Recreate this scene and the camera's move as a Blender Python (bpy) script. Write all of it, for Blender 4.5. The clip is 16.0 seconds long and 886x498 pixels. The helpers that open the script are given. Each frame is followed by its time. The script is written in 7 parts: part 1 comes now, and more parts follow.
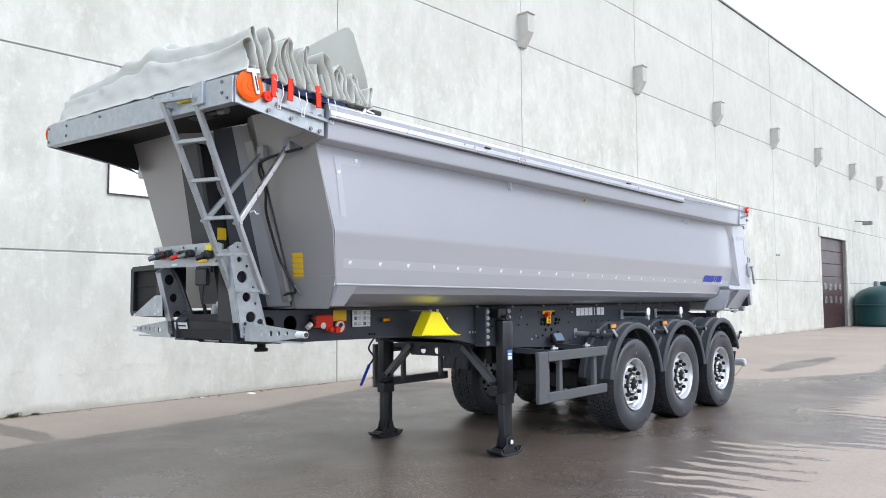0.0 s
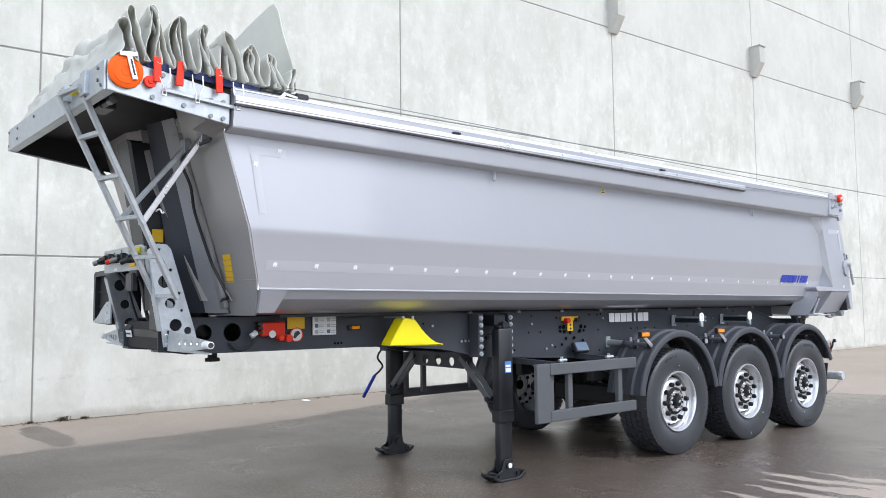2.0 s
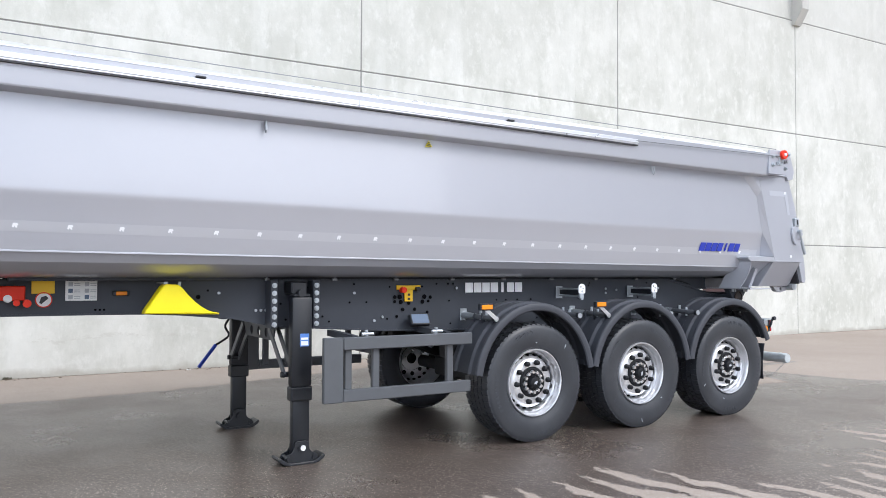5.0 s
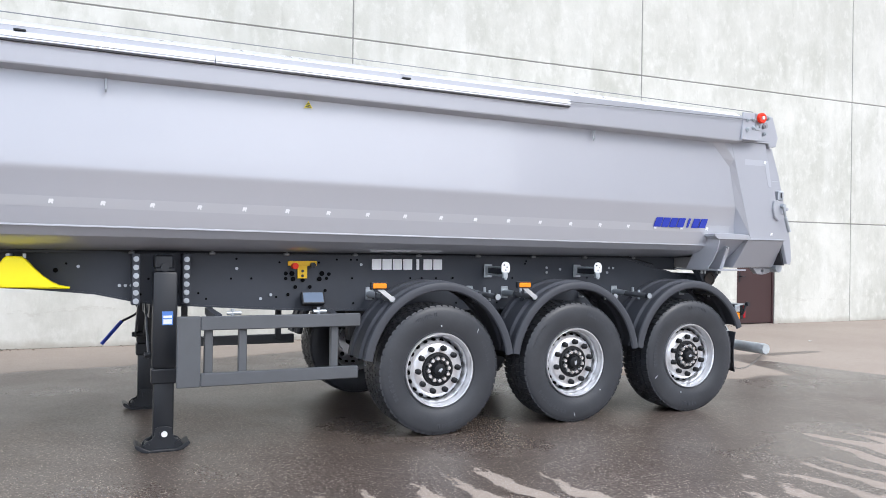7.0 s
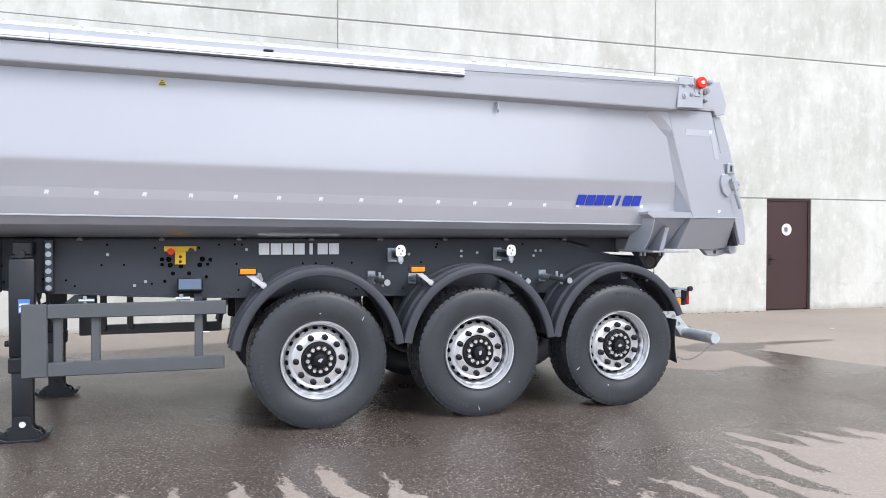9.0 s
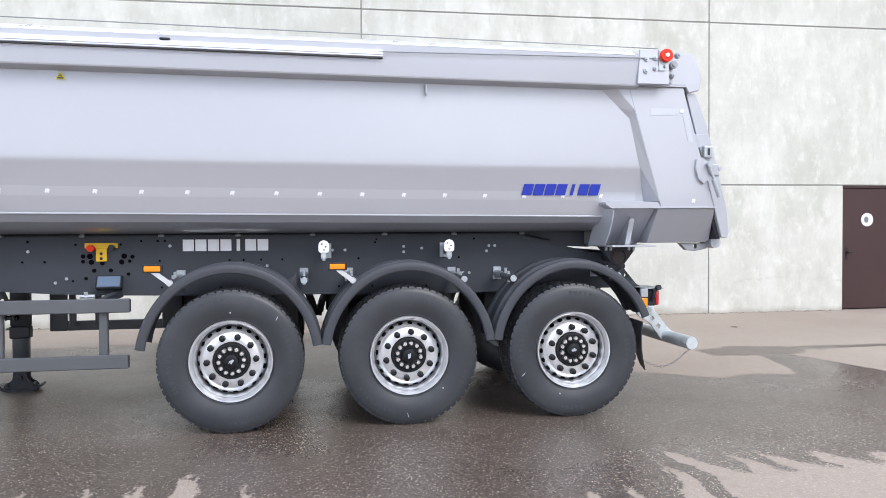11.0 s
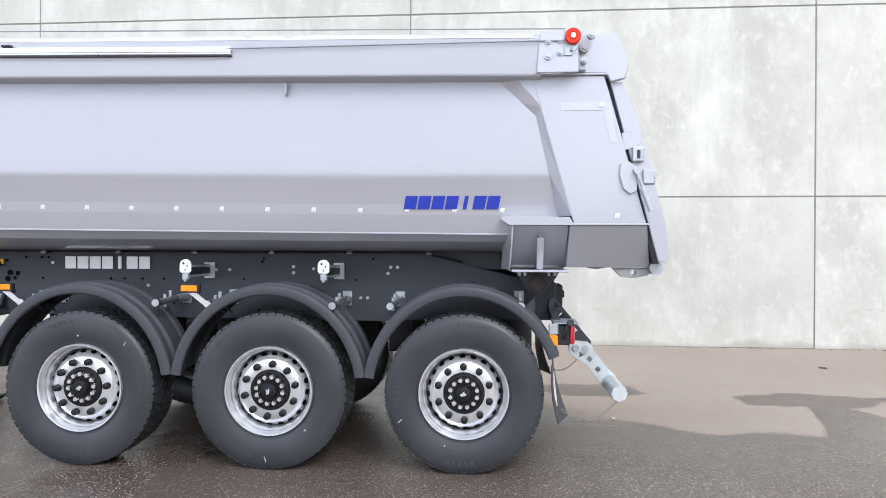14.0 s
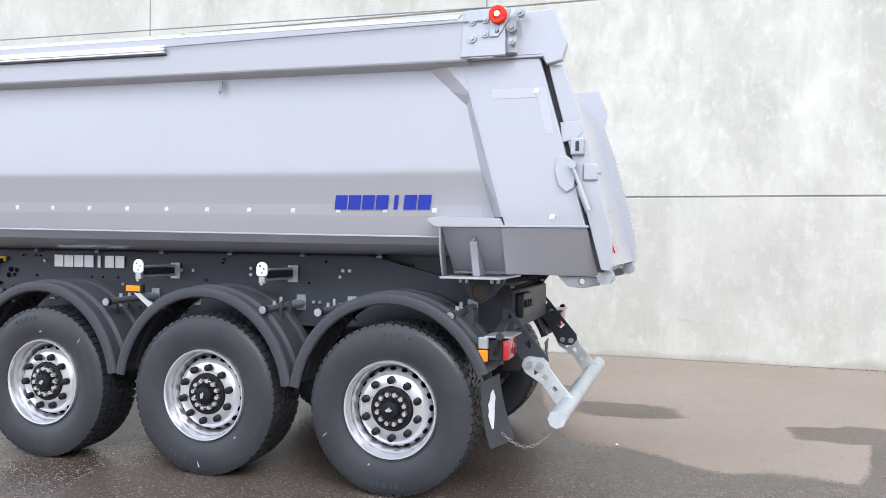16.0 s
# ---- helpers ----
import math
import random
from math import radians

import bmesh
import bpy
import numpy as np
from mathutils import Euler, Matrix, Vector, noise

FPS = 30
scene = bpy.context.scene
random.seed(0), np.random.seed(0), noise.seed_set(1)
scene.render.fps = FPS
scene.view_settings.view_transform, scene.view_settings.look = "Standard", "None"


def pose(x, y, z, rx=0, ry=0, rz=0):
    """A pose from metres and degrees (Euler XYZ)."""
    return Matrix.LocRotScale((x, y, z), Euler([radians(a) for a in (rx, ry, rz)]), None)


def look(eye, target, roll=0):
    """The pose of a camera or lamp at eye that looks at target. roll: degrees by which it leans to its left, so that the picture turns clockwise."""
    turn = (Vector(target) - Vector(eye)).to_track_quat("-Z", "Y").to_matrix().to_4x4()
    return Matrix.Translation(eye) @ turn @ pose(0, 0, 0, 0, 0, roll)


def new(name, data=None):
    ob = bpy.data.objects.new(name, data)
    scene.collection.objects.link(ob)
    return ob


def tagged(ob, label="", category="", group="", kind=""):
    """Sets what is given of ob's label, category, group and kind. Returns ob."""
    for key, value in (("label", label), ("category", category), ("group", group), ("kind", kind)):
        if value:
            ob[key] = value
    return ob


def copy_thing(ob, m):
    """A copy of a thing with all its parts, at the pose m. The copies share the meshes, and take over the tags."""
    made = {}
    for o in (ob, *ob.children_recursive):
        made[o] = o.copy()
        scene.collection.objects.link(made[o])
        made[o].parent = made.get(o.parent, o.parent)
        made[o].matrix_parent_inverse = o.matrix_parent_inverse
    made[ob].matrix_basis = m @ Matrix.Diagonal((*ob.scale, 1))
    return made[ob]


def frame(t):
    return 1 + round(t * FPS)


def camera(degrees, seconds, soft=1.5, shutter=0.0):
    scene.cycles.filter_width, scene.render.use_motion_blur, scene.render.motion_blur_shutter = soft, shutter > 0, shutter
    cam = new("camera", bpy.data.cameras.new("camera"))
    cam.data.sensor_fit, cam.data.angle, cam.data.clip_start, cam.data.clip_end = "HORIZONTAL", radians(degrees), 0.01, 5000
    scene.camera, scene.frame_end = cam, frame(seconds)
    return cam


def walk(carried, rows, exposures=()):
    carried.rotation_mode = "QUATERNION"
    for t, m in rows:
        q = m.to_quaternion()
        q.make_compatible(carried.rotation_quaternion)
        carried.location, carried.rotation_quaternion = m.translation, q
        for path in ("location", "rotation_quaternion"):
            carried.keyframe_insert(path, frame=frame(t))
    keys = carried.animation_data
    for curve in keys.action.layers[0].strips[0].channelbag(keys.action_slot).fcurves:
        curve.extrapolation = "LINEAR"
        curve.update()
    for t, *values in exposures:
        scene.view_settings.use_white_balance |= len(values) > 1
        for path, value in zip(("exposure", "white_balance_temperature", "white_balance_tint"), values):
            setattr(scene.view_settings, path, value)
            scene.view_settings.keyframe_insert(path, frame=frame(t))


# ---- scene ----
cam = camera(59.3, 16.0, soft=0.75)
PATH = [
    (0, (0.148, -0.003, 1.52), (-1.15, 1.513, 1.65), -0.4),
    (0.5, (0.224, 0.401, 1.536), (-1.145, 1.853, 1.665), -0.6),
    (1, (0.327, 0.787, 1.55), (-1.113, 2.169, 1.688), -0.7),
    (1.5, (0.48, 1.2, 1.553), (-1.021, 2.514, 1.694), -0.7),
    (2, (0.623, 1.572, 1.523), (-0.935, 2.819, 1.665), -0.6),
    (2.5, (0.78, 1.942, 1.542), (-0.823, 3.13, 1.677), -0.2),
    (3, (0.974, 2.327, 1.549), (-0.659, 3.475, 1.669), 0.1),
    (3.5, (1.141, 2.728, 1.494), (-0.513, 3.847, 1.608), 0.2),
    (4, (1.307, 3.14, 1.487), (-0.364, 4.234, 1.588), 0.3),
    (4.2, (1.345, 3.328, 1.509), (-0.332, 4.414, 1.601), 0.2),
    (6.5, (1.585, 5.268, 1.491), (-0.201, 6.167, 1.503), 0.7),
    (7, (1.617, 5.705, 1.493), (-0.195, 6.552, 1.497), 0.8),
    (7.5, (1.652, 6.096, 1.48), (-0.182, 6.893, 1.473), 0.8),
    (8, (1.722, 6.494, 1.488), (-0.134, 7.241, 1.468), 0.5),
    (8.5, (1.792, 6.913, 1.496), (-0.082, 7.611, 1.464), 0.3),
    (9, (1.819, 7.34, 1.475), (-0.074, 7.984, 1.442), 0.1),
    (11.5, (1.681, 9.28, 1.48), (-0.3, 9.552, 1.432), -0.4),
    (12, (1.566, 9.679, 1.501), (-0.424, 9.875, 1.459), -0.4),
    (12.5, (1.423, 10.081, 1.505), (-0.573, 10.2, 1.471), -0.2),
    (13, (1.26, 10.445, 1.479), (-0.74, 10.488, 1.458), -0.1),
    (13.5, (1.133, 10.816, 1.502), (-0.867, 10.771, 1.488), 0.1),
    (14, (1.011, 11.21, 1.51), (-0.984, 11.065, 1.499), 0.2),
    (14.5, (0.852, 11.562, 1.507), (-1.132, 11.306, 1.493), 0.4),
    (15, (0.684, 11.914, 1.504), (-1.282, 11.547, 1.491), 0.5),
    (15.5, (0.505, 12.309, 1.522), (-1.436, 11.826, 1.506), 0.7),
    (16, (0.322, 12.661, 1.534), (-1.589, 12.073, 1.523), 0.8),
]
walk(cam, [(t, look(eye, target, roll)) for t, eye, target, roll in PATH], ((0, 1.02, 6420, 10.3), (5, 1.03, 6470, 11.8), (16, 1.04, 6500, 12.5)))

# ---- world and sun ----
world = bpy.data.worlds.new("overcast_sky")
scene.world = world
world.use_nodes = True
wn, wl = world.node_tree.nodes, world.node_tree.links
bg = wn["Background"]
sky = wn.new("ShaderNodeTexSky")
sky.sky_type = "NISHITA"
sky.sun_disc = False
sky.sun_elevation = radians(38)
sky.sun_rotation = radians(55)
sky.air_density, sky.dust_density = 1.0, 3.0
wco = wn.new("ShaderNodeTexCoord")
wmap = wn.new("ShaderNodeMapping")
wmap.inputs["Scale"].default_value = (1.6, 1.6, 4.0)
wl.new(wco.outputs["Generated"], wmap.inputs["Vector"])
wno = wn.new("ShaderNodeTexNoise")
wno.inputs["Scale"].default_value = 1.7
wno.inputs["Detail"].default_value = 5
wl.new(wmap.outputs["Vector"], wno.inputs["Vector"])
wramp = wn.new("ShaderNodeValToRGB")
wramp.color_ramp.elements[0].position = 0.36
wramp.color_ramp.elements[0].color = (4.9, 5.8, 7.3, 1)
wramp.color_ramp.elements[1].position = 0.62
wramp.color_ramp.elements[1].color = (9.2, 10.0, 11.2, 1)
wl.new(wno.outputs["Fac"], wramp.inputs["Fac"])
wmix = wn.new("ShaderNodeMix")
wmix.data_type = "RGBA"
wmix.inputs["Factor"].default_value = 0.85
wl.new(sky.outputs["Color"], wmix.inputs["A"])
wl.new(wramp.outputs["Color"], wmix.inputs["B"])
wsep = wn.new("ShaderNodeSeparateXYZ")
wl.new(wco.outputs["Generated"], wsep.inputs["Vector"])
haze = wn.new("ShaderNodeMapRange")
haze.interpolation_type = "SMOOTHSTEP"
haze.inputs["From Min"].default_value, haze.inputs["From Max"].default_value = 0.0, 0.75
haze.inputs["To Min"].default_value, haze.inputs["To Max"].default_value = 1.14, 0.95
wl.new(wsep.outputs["Z"], haze.inputs["Value"])
hazed = wn.new("ShaderNodeVectorMath")
hazed.operation = "SCALE"
wl.new(wmix.outputs["Result"], hazed.inputs[0])
wl.new(haze.outputs["Result"], hazed.inputs["Scale"])
wl.new(hazed.outputs["Vector"], bg.inputs["Color"])
bg.inputs["Strength"].default_value = 0.116
sun_data = bpy.data.lights.new("sun", "SUN")
sun_data.energy = 0.8
sun_data.angle = radians(25)
sun_data.color = (1.0, 0.99, 0.975)
sun = new("sun", sun_data)
sun.matrix_world = look((52, 25, 45), (0, 0, 0))


# ---- materials ----
def material(name, base, rough=0.5, metal=0.0, vary=0.12, scale=6.0, bump=0.0, bump_scale=60.0, coat=0.0, dirt=0.0,
             dirt_colour=(0.12, 0.1, 0.08), rough_vary=0.1, emit=None, spec=0.5):
    """A painted or metal surface with broad and fine variation, in metres."""
    m = bpy.data.materials.new(name)
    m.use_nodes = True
    n, l = m.node_tree.nodes, m.node_tree.links
    p = n["Principled BSDF"]
    p.inputs["Roughness"].default_value = rough
    p.inputs["Metallic"].default_value = metal
    p.inputs["Coat Weight"].default_value = coat
    p.inputs["Coat Roughness"].default_value = 0.06
    p.inputs["Specular IOR Level"].default_value = spec
    co = n.new("ShaderNodeTexCoord")
    big = n.new("ShaderNodeTexNoise")
    big.inputs["Scale"].default_value = scale
    big.inputs["Detail"].default_value = 6
    big.inputs["Roughness"].default_value = 0.65
    l.new(co.outputs["Object"], big.inputs["Vector"])
    mix = n.new("ShaderNodeMix")
    mix.data_type = "RGBA"
    mix.inputs["A"].default_value = (*[c * (1 - vary) for c in base], 1)
    mix.inputs["B"].default_value = (*[min(1, c * (1 + vary)) for c in base], 1)
    l.new(big.outputs["Fac"], mix.inputs["Factor"])
    colour = mix.outputs["Result"]
    if dirt:
        spots = n.new("ShaderNodeTexNoise")
        spots.inputs["Scale"].default_value = scale * 0.45
        spots.inputs["Detail"].default_value = 9
        spots.inputs["Roughness"].default_value = 0.75
        l.new(co.outputs["Object"], spots.inputs["Vector"])
        ramp = n.new("ShaderNodeMapRange")
        ramp.inputs["From Min"].default_value, ramp.inputs["From Max"].default_value = 0.5, 0.75
        ramp.inputs["To Max"].default_value = dirt
        l.new(spots.outputs["Fac"], ramp.inputs["Value"])
        dm = n.new("ShaderNodeMix")
        dm.data_type = "RGBA"
        dm.inputs["B"].default_value = (*dirt_colour, 1)
        l.new(ramp.outputs["Result"], dm.inputs["Factor"])
        l.new(colour, dm.inputs["A"])
        colour = dm.outputs["Result"]
    l.new(colour, p.inputs["Base Color"])
    if rough_vary:
        rr = n.new("ShaderNodeMapRange")
        rr.inputs["To Min"].default_value = max(0.02, rough - rough_vary)
        rr.inputs["To Max"].default_value = min(1, rough + rough_vary)
        l.new(big.outputs["Fac"], rr.inputs["Value"])
        l.new(rr.outputs["Result"], p.inputs["Roughness"])
    if bump:
        fine = n.new("ShaderNodeTexNoise")
        fine.inputs["Scale"].default_value = bump_scale
        fine.inputs["Detail"].default_value = 4
        l.new(co.outputs["Object"], fine.inputs["Vector"])
        bu = n.new("ShaderNodeBump")
        bu.inputs["Strength"].default_value = 1.0
        bu.inputs["Distance"].default_value = bump
        l.new(fine.outputs["Fac"], bu.inputs["Height"])
        l.new(bu.outputs["Normal"], p.inputs["Normal"])
    if emit:
        p.inputs["Emission Color"].default_value = (*base, 1)
        p.inputs["Emission Strength"].default_value = emit
    return m


M_TUB = material("silver_grey_paint", (0.464, 0.477, 0.517), 0.36, 0.32, 0.03, 1.3, 0.0026, 1.2, coat=0.7, rough_vary=0.04)
# tub paint darkened for shade, for the front wall and under the floor
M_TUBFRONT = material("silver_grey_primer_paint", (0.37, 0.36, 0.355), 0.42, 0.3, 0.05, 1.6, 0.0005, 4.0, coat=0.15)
M_TUBDARK = material("dull_grey_paint", (0.32, 0.327, 0.345), 0.45, 0.2, 0.06, 3.0)
M_CHASSIS = material("anthracite_paint", (0.050, 0.056, 0.068), 0.45, 0.0, 0.18, 2.5, 0.0004, 30, dirt=0.25, dirt_colour=(0.07, 0.07, 0.07), spec=0.28)
M_GUARD = material("grey_guard_paint", (0.10, 0.107, 0.116), 0.4, 0.1, 0.1, 3.0, 0.0003, 30, dirt=0.2, dirt_colour=(0.05, 0.05, 0.05))
M_BLACK = material("black_steel_paint", (0.012, 0.014, 0.018), 0.4, 0.0, 0.2, 5.0, 0.0004, 40)
M_DARK = material("underbody_black", (0.015, 0.015, 0.016), 0.7, 0.0, 0.3, 4.0, 0.001, 40)
M_GALV = material("galvanised_steel", (0.455, 0.49, 0.52), 0.4, 0.62, 0.36, 14.0, 0.0006, 90, dirt=0.25, dirt_colour=(0.35, 0.36, 0.37), rough_vary=0.14)
M_ZINC = material("bright_zinc_steel", (0.60, 0.645, 0.665), 0.42, 0.45, 0.3, 10.0, 0.0005, 80, dirt=0.2, dirt_colour=(0.42, 0.45, 0.46), rough_vary=0.1)
M_ALU = material("aluminium_profile", (0.8, 0.81, 0.83), 0.3, 0.8, 0.05, 8.0, 0.0002, 50)
M_RIM = material("silver_rim_paint", (0.76, 0.77, 0.79), 0.30, 0.78, 0.04, 3.0, 0.0002, 25)
M_CAP = material("matt_black_plastic", (0.007, 0.008, 0.01), 0.55, 0.0, 0.2, 20.0, spec=0.3)
M_HOLE = material("dark_opening", (0.003, 0.003, 0.004), 0.9, 0.0, 0.1, 20.0, spec=0.1)
M_CHROME = material("steel_nut", (0.88, 0.88, 0.89), 0.28, 1.0, 0.1, 60.0)
M_TYRE = material("tyre_rubber", (0.036, 0.039, 0.045), 0.38, 0.0, 0.25, 3.5, 0.0007, 50, dirt=0.35, dirt_colour=(0.085, 0.087, 0.092), spec=0.45)
M_PRINT = material("worn_rubber_print", (0.042, 0.046, 0.054), 0.6, 0.0, 0.4, 12.0)
M_FENDER = material("black_fender_plastic", (0.056, 0.060, 0.070), 0.48, 0.0, 0.15, 5.0, 0.0005, 120, dirt=0.3, dirt_colour=(0.07, 0.07, 0.072), spec=0.28)
M_TARP = material("sage_grey_tarpaulin", (0.70, 0.705, 0.655), 0.42, 0.0, 0.10, 3.0, 0.004, 11, dirt=0.16, dirt_colour=(0.25, 0.26, 0.22))


def let_light_through(m, colour, share):
    """Thin coated cloth: part of the light comes through it."""
    n, l = m.node_tree.nodes, m.node_tree.links
    p, out = n["Principled BSDF"], n["Material Output"]
    tr = n.new("ShaderNodeBsdfTranslucent")
    tr.inputs["Color"].default_value = (*colour, 1)
    mx = n.new("ShaderNodeMixShader")
    mx.inputs["Fac"].default_value = share
    l.new(p.outputs["BSDF"], mx.inputs[1])
    l.new(tr.outputs["BSDF"], mx.inputs[2])
    l.new(mx.outputs["Shader"], out.inputs["Surface"])


let_light_through(M_TARP, (0.74, 0.745, 0.69), 0.2)
M_YELLOW = material("yellow_plastic", (0.92, 0.78, 0.003), 0.42, 0.0, 0.06, 6.0, 0.0005, 40)
M_YLABEL = material("yellow_label", (0.85, 0.52, 0.015), 0.5, 0.0, 0.05, 20.0)
M_RED = material("red_plastic", (0.78, 0.04, 0.015), 0.45, 0.0, 0.08, 10.0, spec=0.25)
M_ORANGE = material("orange_red_plastic", (0.88, 0.12, 0.006), 0.5, 0.0, 0.08, 10.0, spec=0.2)
M_AMBER = material("amber_lens", (0.9, 0.28, 0.01), 0.15, 0.0, 0.06, 40.0, coat=0.5)
M_REDLENS = material("red_lens", (0.50, 0.014, 0.025), 0.14, 0.0, 0.1, 30.0, coat=0.5)
M_WHITE = material("white_label", (0.78, 0.79, 0.78), 0.5, 0.0, 0.04, 20.0)
M_INK = material("dark_ink", (0.03, 0.03, 0.035), 0.5, 0.0, 0.05, 20.0)
M_BLUE = material("blue_lettering", (0.02, 0.045, 0.42), 0.35, 0.0, 0.04, 10.0)
M_BLUEG = material("blue_plastic", (0.02, 0.06, 0.45), 0.4, 0.0, 0.08, 10.0)
M_LABELBLUE = material("pale_blue_label", (0.09, 0.22, 0.58), 0.4, 0.0, 0.08, 10.0)
M_PICTO = material("grey_label_print", (0.42, 0.44, 0.47), 0.5, 0.0, 0.05, 20.0)
M_NAVY = material("navy_webbing", (0.012, 0.025, 0.1), 0.7, 0.0, 0.2, 40.0, 0.001, 200)
M_TAPE = material("silver_marking_tape", (0.493, 0.505, 0.537), 0.36, 0.32, 0.02, 3.0)
M_TAPE2 = material("pale_corner_tape", (0.515, 0.531, 0.572), 0.36, 0.30, 0.02, 3.0)
M_TAPE3 = material("dull_corner_tape", (0.498, 0.511, 0.55), 0.36, 0.30, 0.02, 3.0)
M_STICK = material("white_tape_print", (0.85, 0.86, 0.87), 0.35, 0.0, 0.03, 12.0)
M_LETTER = material("bright_white_lettering", (0.95, 0.95, 0.95), 0.4, 0.0, 0.02, 12.0)
M_SCREEN = material("blue_grey_display", (0.12, 0.17, 0.25), 0.45, 0.0, 0.1, 12.0, spec=0.25)
M_PANE = material("dusty_pane", (0.16, 0.155, 0.15), 0.25, 0.0, 0.2, 3.0)
M_DOOR = material("brown_door_paint", (0.052, 0.025, 0.025), 0.42, 0.0, 0.1, 1.5, 0.0006, 6)
M_CORBEL = material("corbel_concrete", (0.50, 0.49, 0.45), 0.85, 0.0, 0.15, 3.0, 0.002, 30, dirt=0.4, dirt_colour=(0.2, 0.2, 0.18))
M_ROOF = material("roof_felt", (0.09, 0.09, 0.09), 0.85, 0.0, 0.2, 1.0, 0.003, 20)
M_COPING = material("grey_coping_metal", (0.22, 0.23, 0.24), 0.45, 0.6, 0.1, 2.0)
M_JOINT = material("joint_sealant", (0.27, 0.265, 0.25), 0.85, 0.0, 0.3, 2.0)
M_LEAF = material("dead_leaf", (0.09, 0.06, 0.035), 0.8, 0.0, 0.5, 30.0)
M_WEED = material("withered_weed", (0.07, 0.06, 0.035), 0.7, 0.0, 0.4, 20.0)
M_TANK = material("green_tank_plastic", (0.012, 0.06, 0.065), 0.42, 0.0, 0.12, 1.5, 0.001, 20)
M_RUST = material("rusty_ring_paint", (0.035, 0.03, 0.028), 0.55, 0.0, 0.3, 20.0, dirt=0.5, dirt_colour=(0.12, 0.05, 0.025))


def wall_material():
    """Pale precast concrete: cloudy patches, faint runs, pores, damp foot, chipped band."""
    m = bpy.data.materials.new("pale_precast_concrete")
    m.use_nodes = True
    n, l = m.node_tree.nodes, m.node_tree.links
    p = n["Principled BSDF"]
    p.inputs["Roughness"].default_value = 0.82
    p.inputs["Specular IOR Level"].default_value = 0.3
    geo = n.new("ShaderNodeNewGeometry")
    info = n.new("ShaderNodeObjectInfo")

    def noise_of(scale, stretch=(1, 1, 1), detail=6.0, rough=0.6):
        mp = n.new("ShaderNodeMapping")
        mp.inputs["Scale"].default_value = stretch
        l.new(geo.outputs["Position"], mp.inputs["Vector"])
        t = n.new("ShaderNodeTexNoise")
        t.inputs["Scale"].default_value = scale
        t.inputs["Detail"].default_value = detail
        t.inputs["Roughness"].default_value = rough
        l.new(mp.outputs["Vector"], t.inputs["Vector"])
        return t.outputs["Fac"]

    def ranged(v, a, b, lo=0.0, hi=1.0):
        r = n.new("ShaderNodeMapRange")
        r.inputs["From Min"].default_value, r.inputs["From Max"].default_value = a, b
        r.inputs["To Min"].default_value, r.inputs["To Max"].default_value = lo, hi
        l.new(v, r.inputs["Value"])
        return r.outputs["Result"]

    def mixed(fac, a, b):
        x = n.new("ShaderNodeMix")
        x.data_type = "RGBA"
        if isinstance(a, tuple):
            x.inputs["A"].default_value = (*a, 1)
        else:
            l.new(a, x.inputs["A"])
        x.inputs["B"].default_value = (*b, 1)
        l.new(fac, x.inputs["Factor"])
        return x.outputs["Result"]

    c = mixed(ranged(noise_of(0.55, detail=8, rough=0.7), 0.38, 0.62), (0.665, 0.66, 0.605), (0.52, 0.52, 0.465))
    c = mixed(ranged(noise_of(2.1, (1, 1, 0.5), 7, 0.7), 0.47, 0.68, 0, 0.6), c, (0.43, 0.435, 0.375))
    c = mixed(ranged(noise_of(5.5, (1, 1, 0.7), 8, 0.72), 0.52, 0.66, 0, 0.5), c, (0.74, 0.735, 0.69))
    c = mixed(ranged(noise_of(3.2, (1.5, 1.5, 0.35), 8, 0.75), 0.60, 0.72, 0, 0.5), c, (0.40, 0.40, 0.345))
    c = mixed(ranged(noise_of(1.3, (1.2, 1.2, 0.12), 5), 0.56, 0.75, 0, 0.45), c, (0.77, 0.77, 0.73))
    c = mixed(ranged(info.outputs["Random"], 0, 1, 0, 0.3), c, (0.57, 0.57, 0.535))
    pores = n.new("ShaderNodeTexVoronoi")
    pores.inputs["Scale"].default_value = 9
    l.new(geo.outputs["Position"], pores.inputs["Vector"])
    c = mixed(ranged(pores.outputs["Distance"], 0.05, 0.03, 0, 0.4), c, (0.32, 0.32, 0.29))
    sep = n.new("ShaderNodeSeparateXYZ")
    l.new(geo.outputs["Position"], sep.inputs["Vector"])
    wob = n.new("ShaderNodeMath")
    wob.operation = "MULTIPLY_ADD"
    wob.inputs[1].default_value = -0.35
    l.new(noise_of(1.6, (1, 1, 1), 6), wob.inputs[0])
    l.new(sep.outputs["Z"], wob.inputs[2])
    c = mixed(ranged(wob.outputs[0], -0.07, -0.16, 0, 0.6), c, (0.36, 0.33, 0.28))
    # the tone turns darker and greyer from 4.5 m up to 8.5 m
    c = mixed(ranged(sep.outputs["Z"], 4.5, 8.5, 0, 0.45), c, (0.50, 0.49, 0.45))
    line = n.new("ShaderNodeMath")
    line.operation = "MULTIPLY_ADD"
    line.inputs[1].default_value = 0.5
    l.new(noise_of(0.8, (1, 1, 0.2), 5), line.inputs[0])
    l.new(sep.outputs["Z"], line.inputs[2])
    band = n.new("ShaderNodeMath")
    band.operation = "ABSOLUTE"
    off = n.new("ShaderNodeMath")
    off.operation = "SUBTRACT"
    off.inputs[1].default_value = 0.82
    l.new(line.outputs[0], off.inputs[0])
    l.new(off.outputs[0], band.inputs[0])
    chips = n.new("ShaderNodeMath")
    chips.operation = "MULTIPLY"
    l.new(ranged(band.outputs[0], 0.05, 0.0), chips.inputs[0])
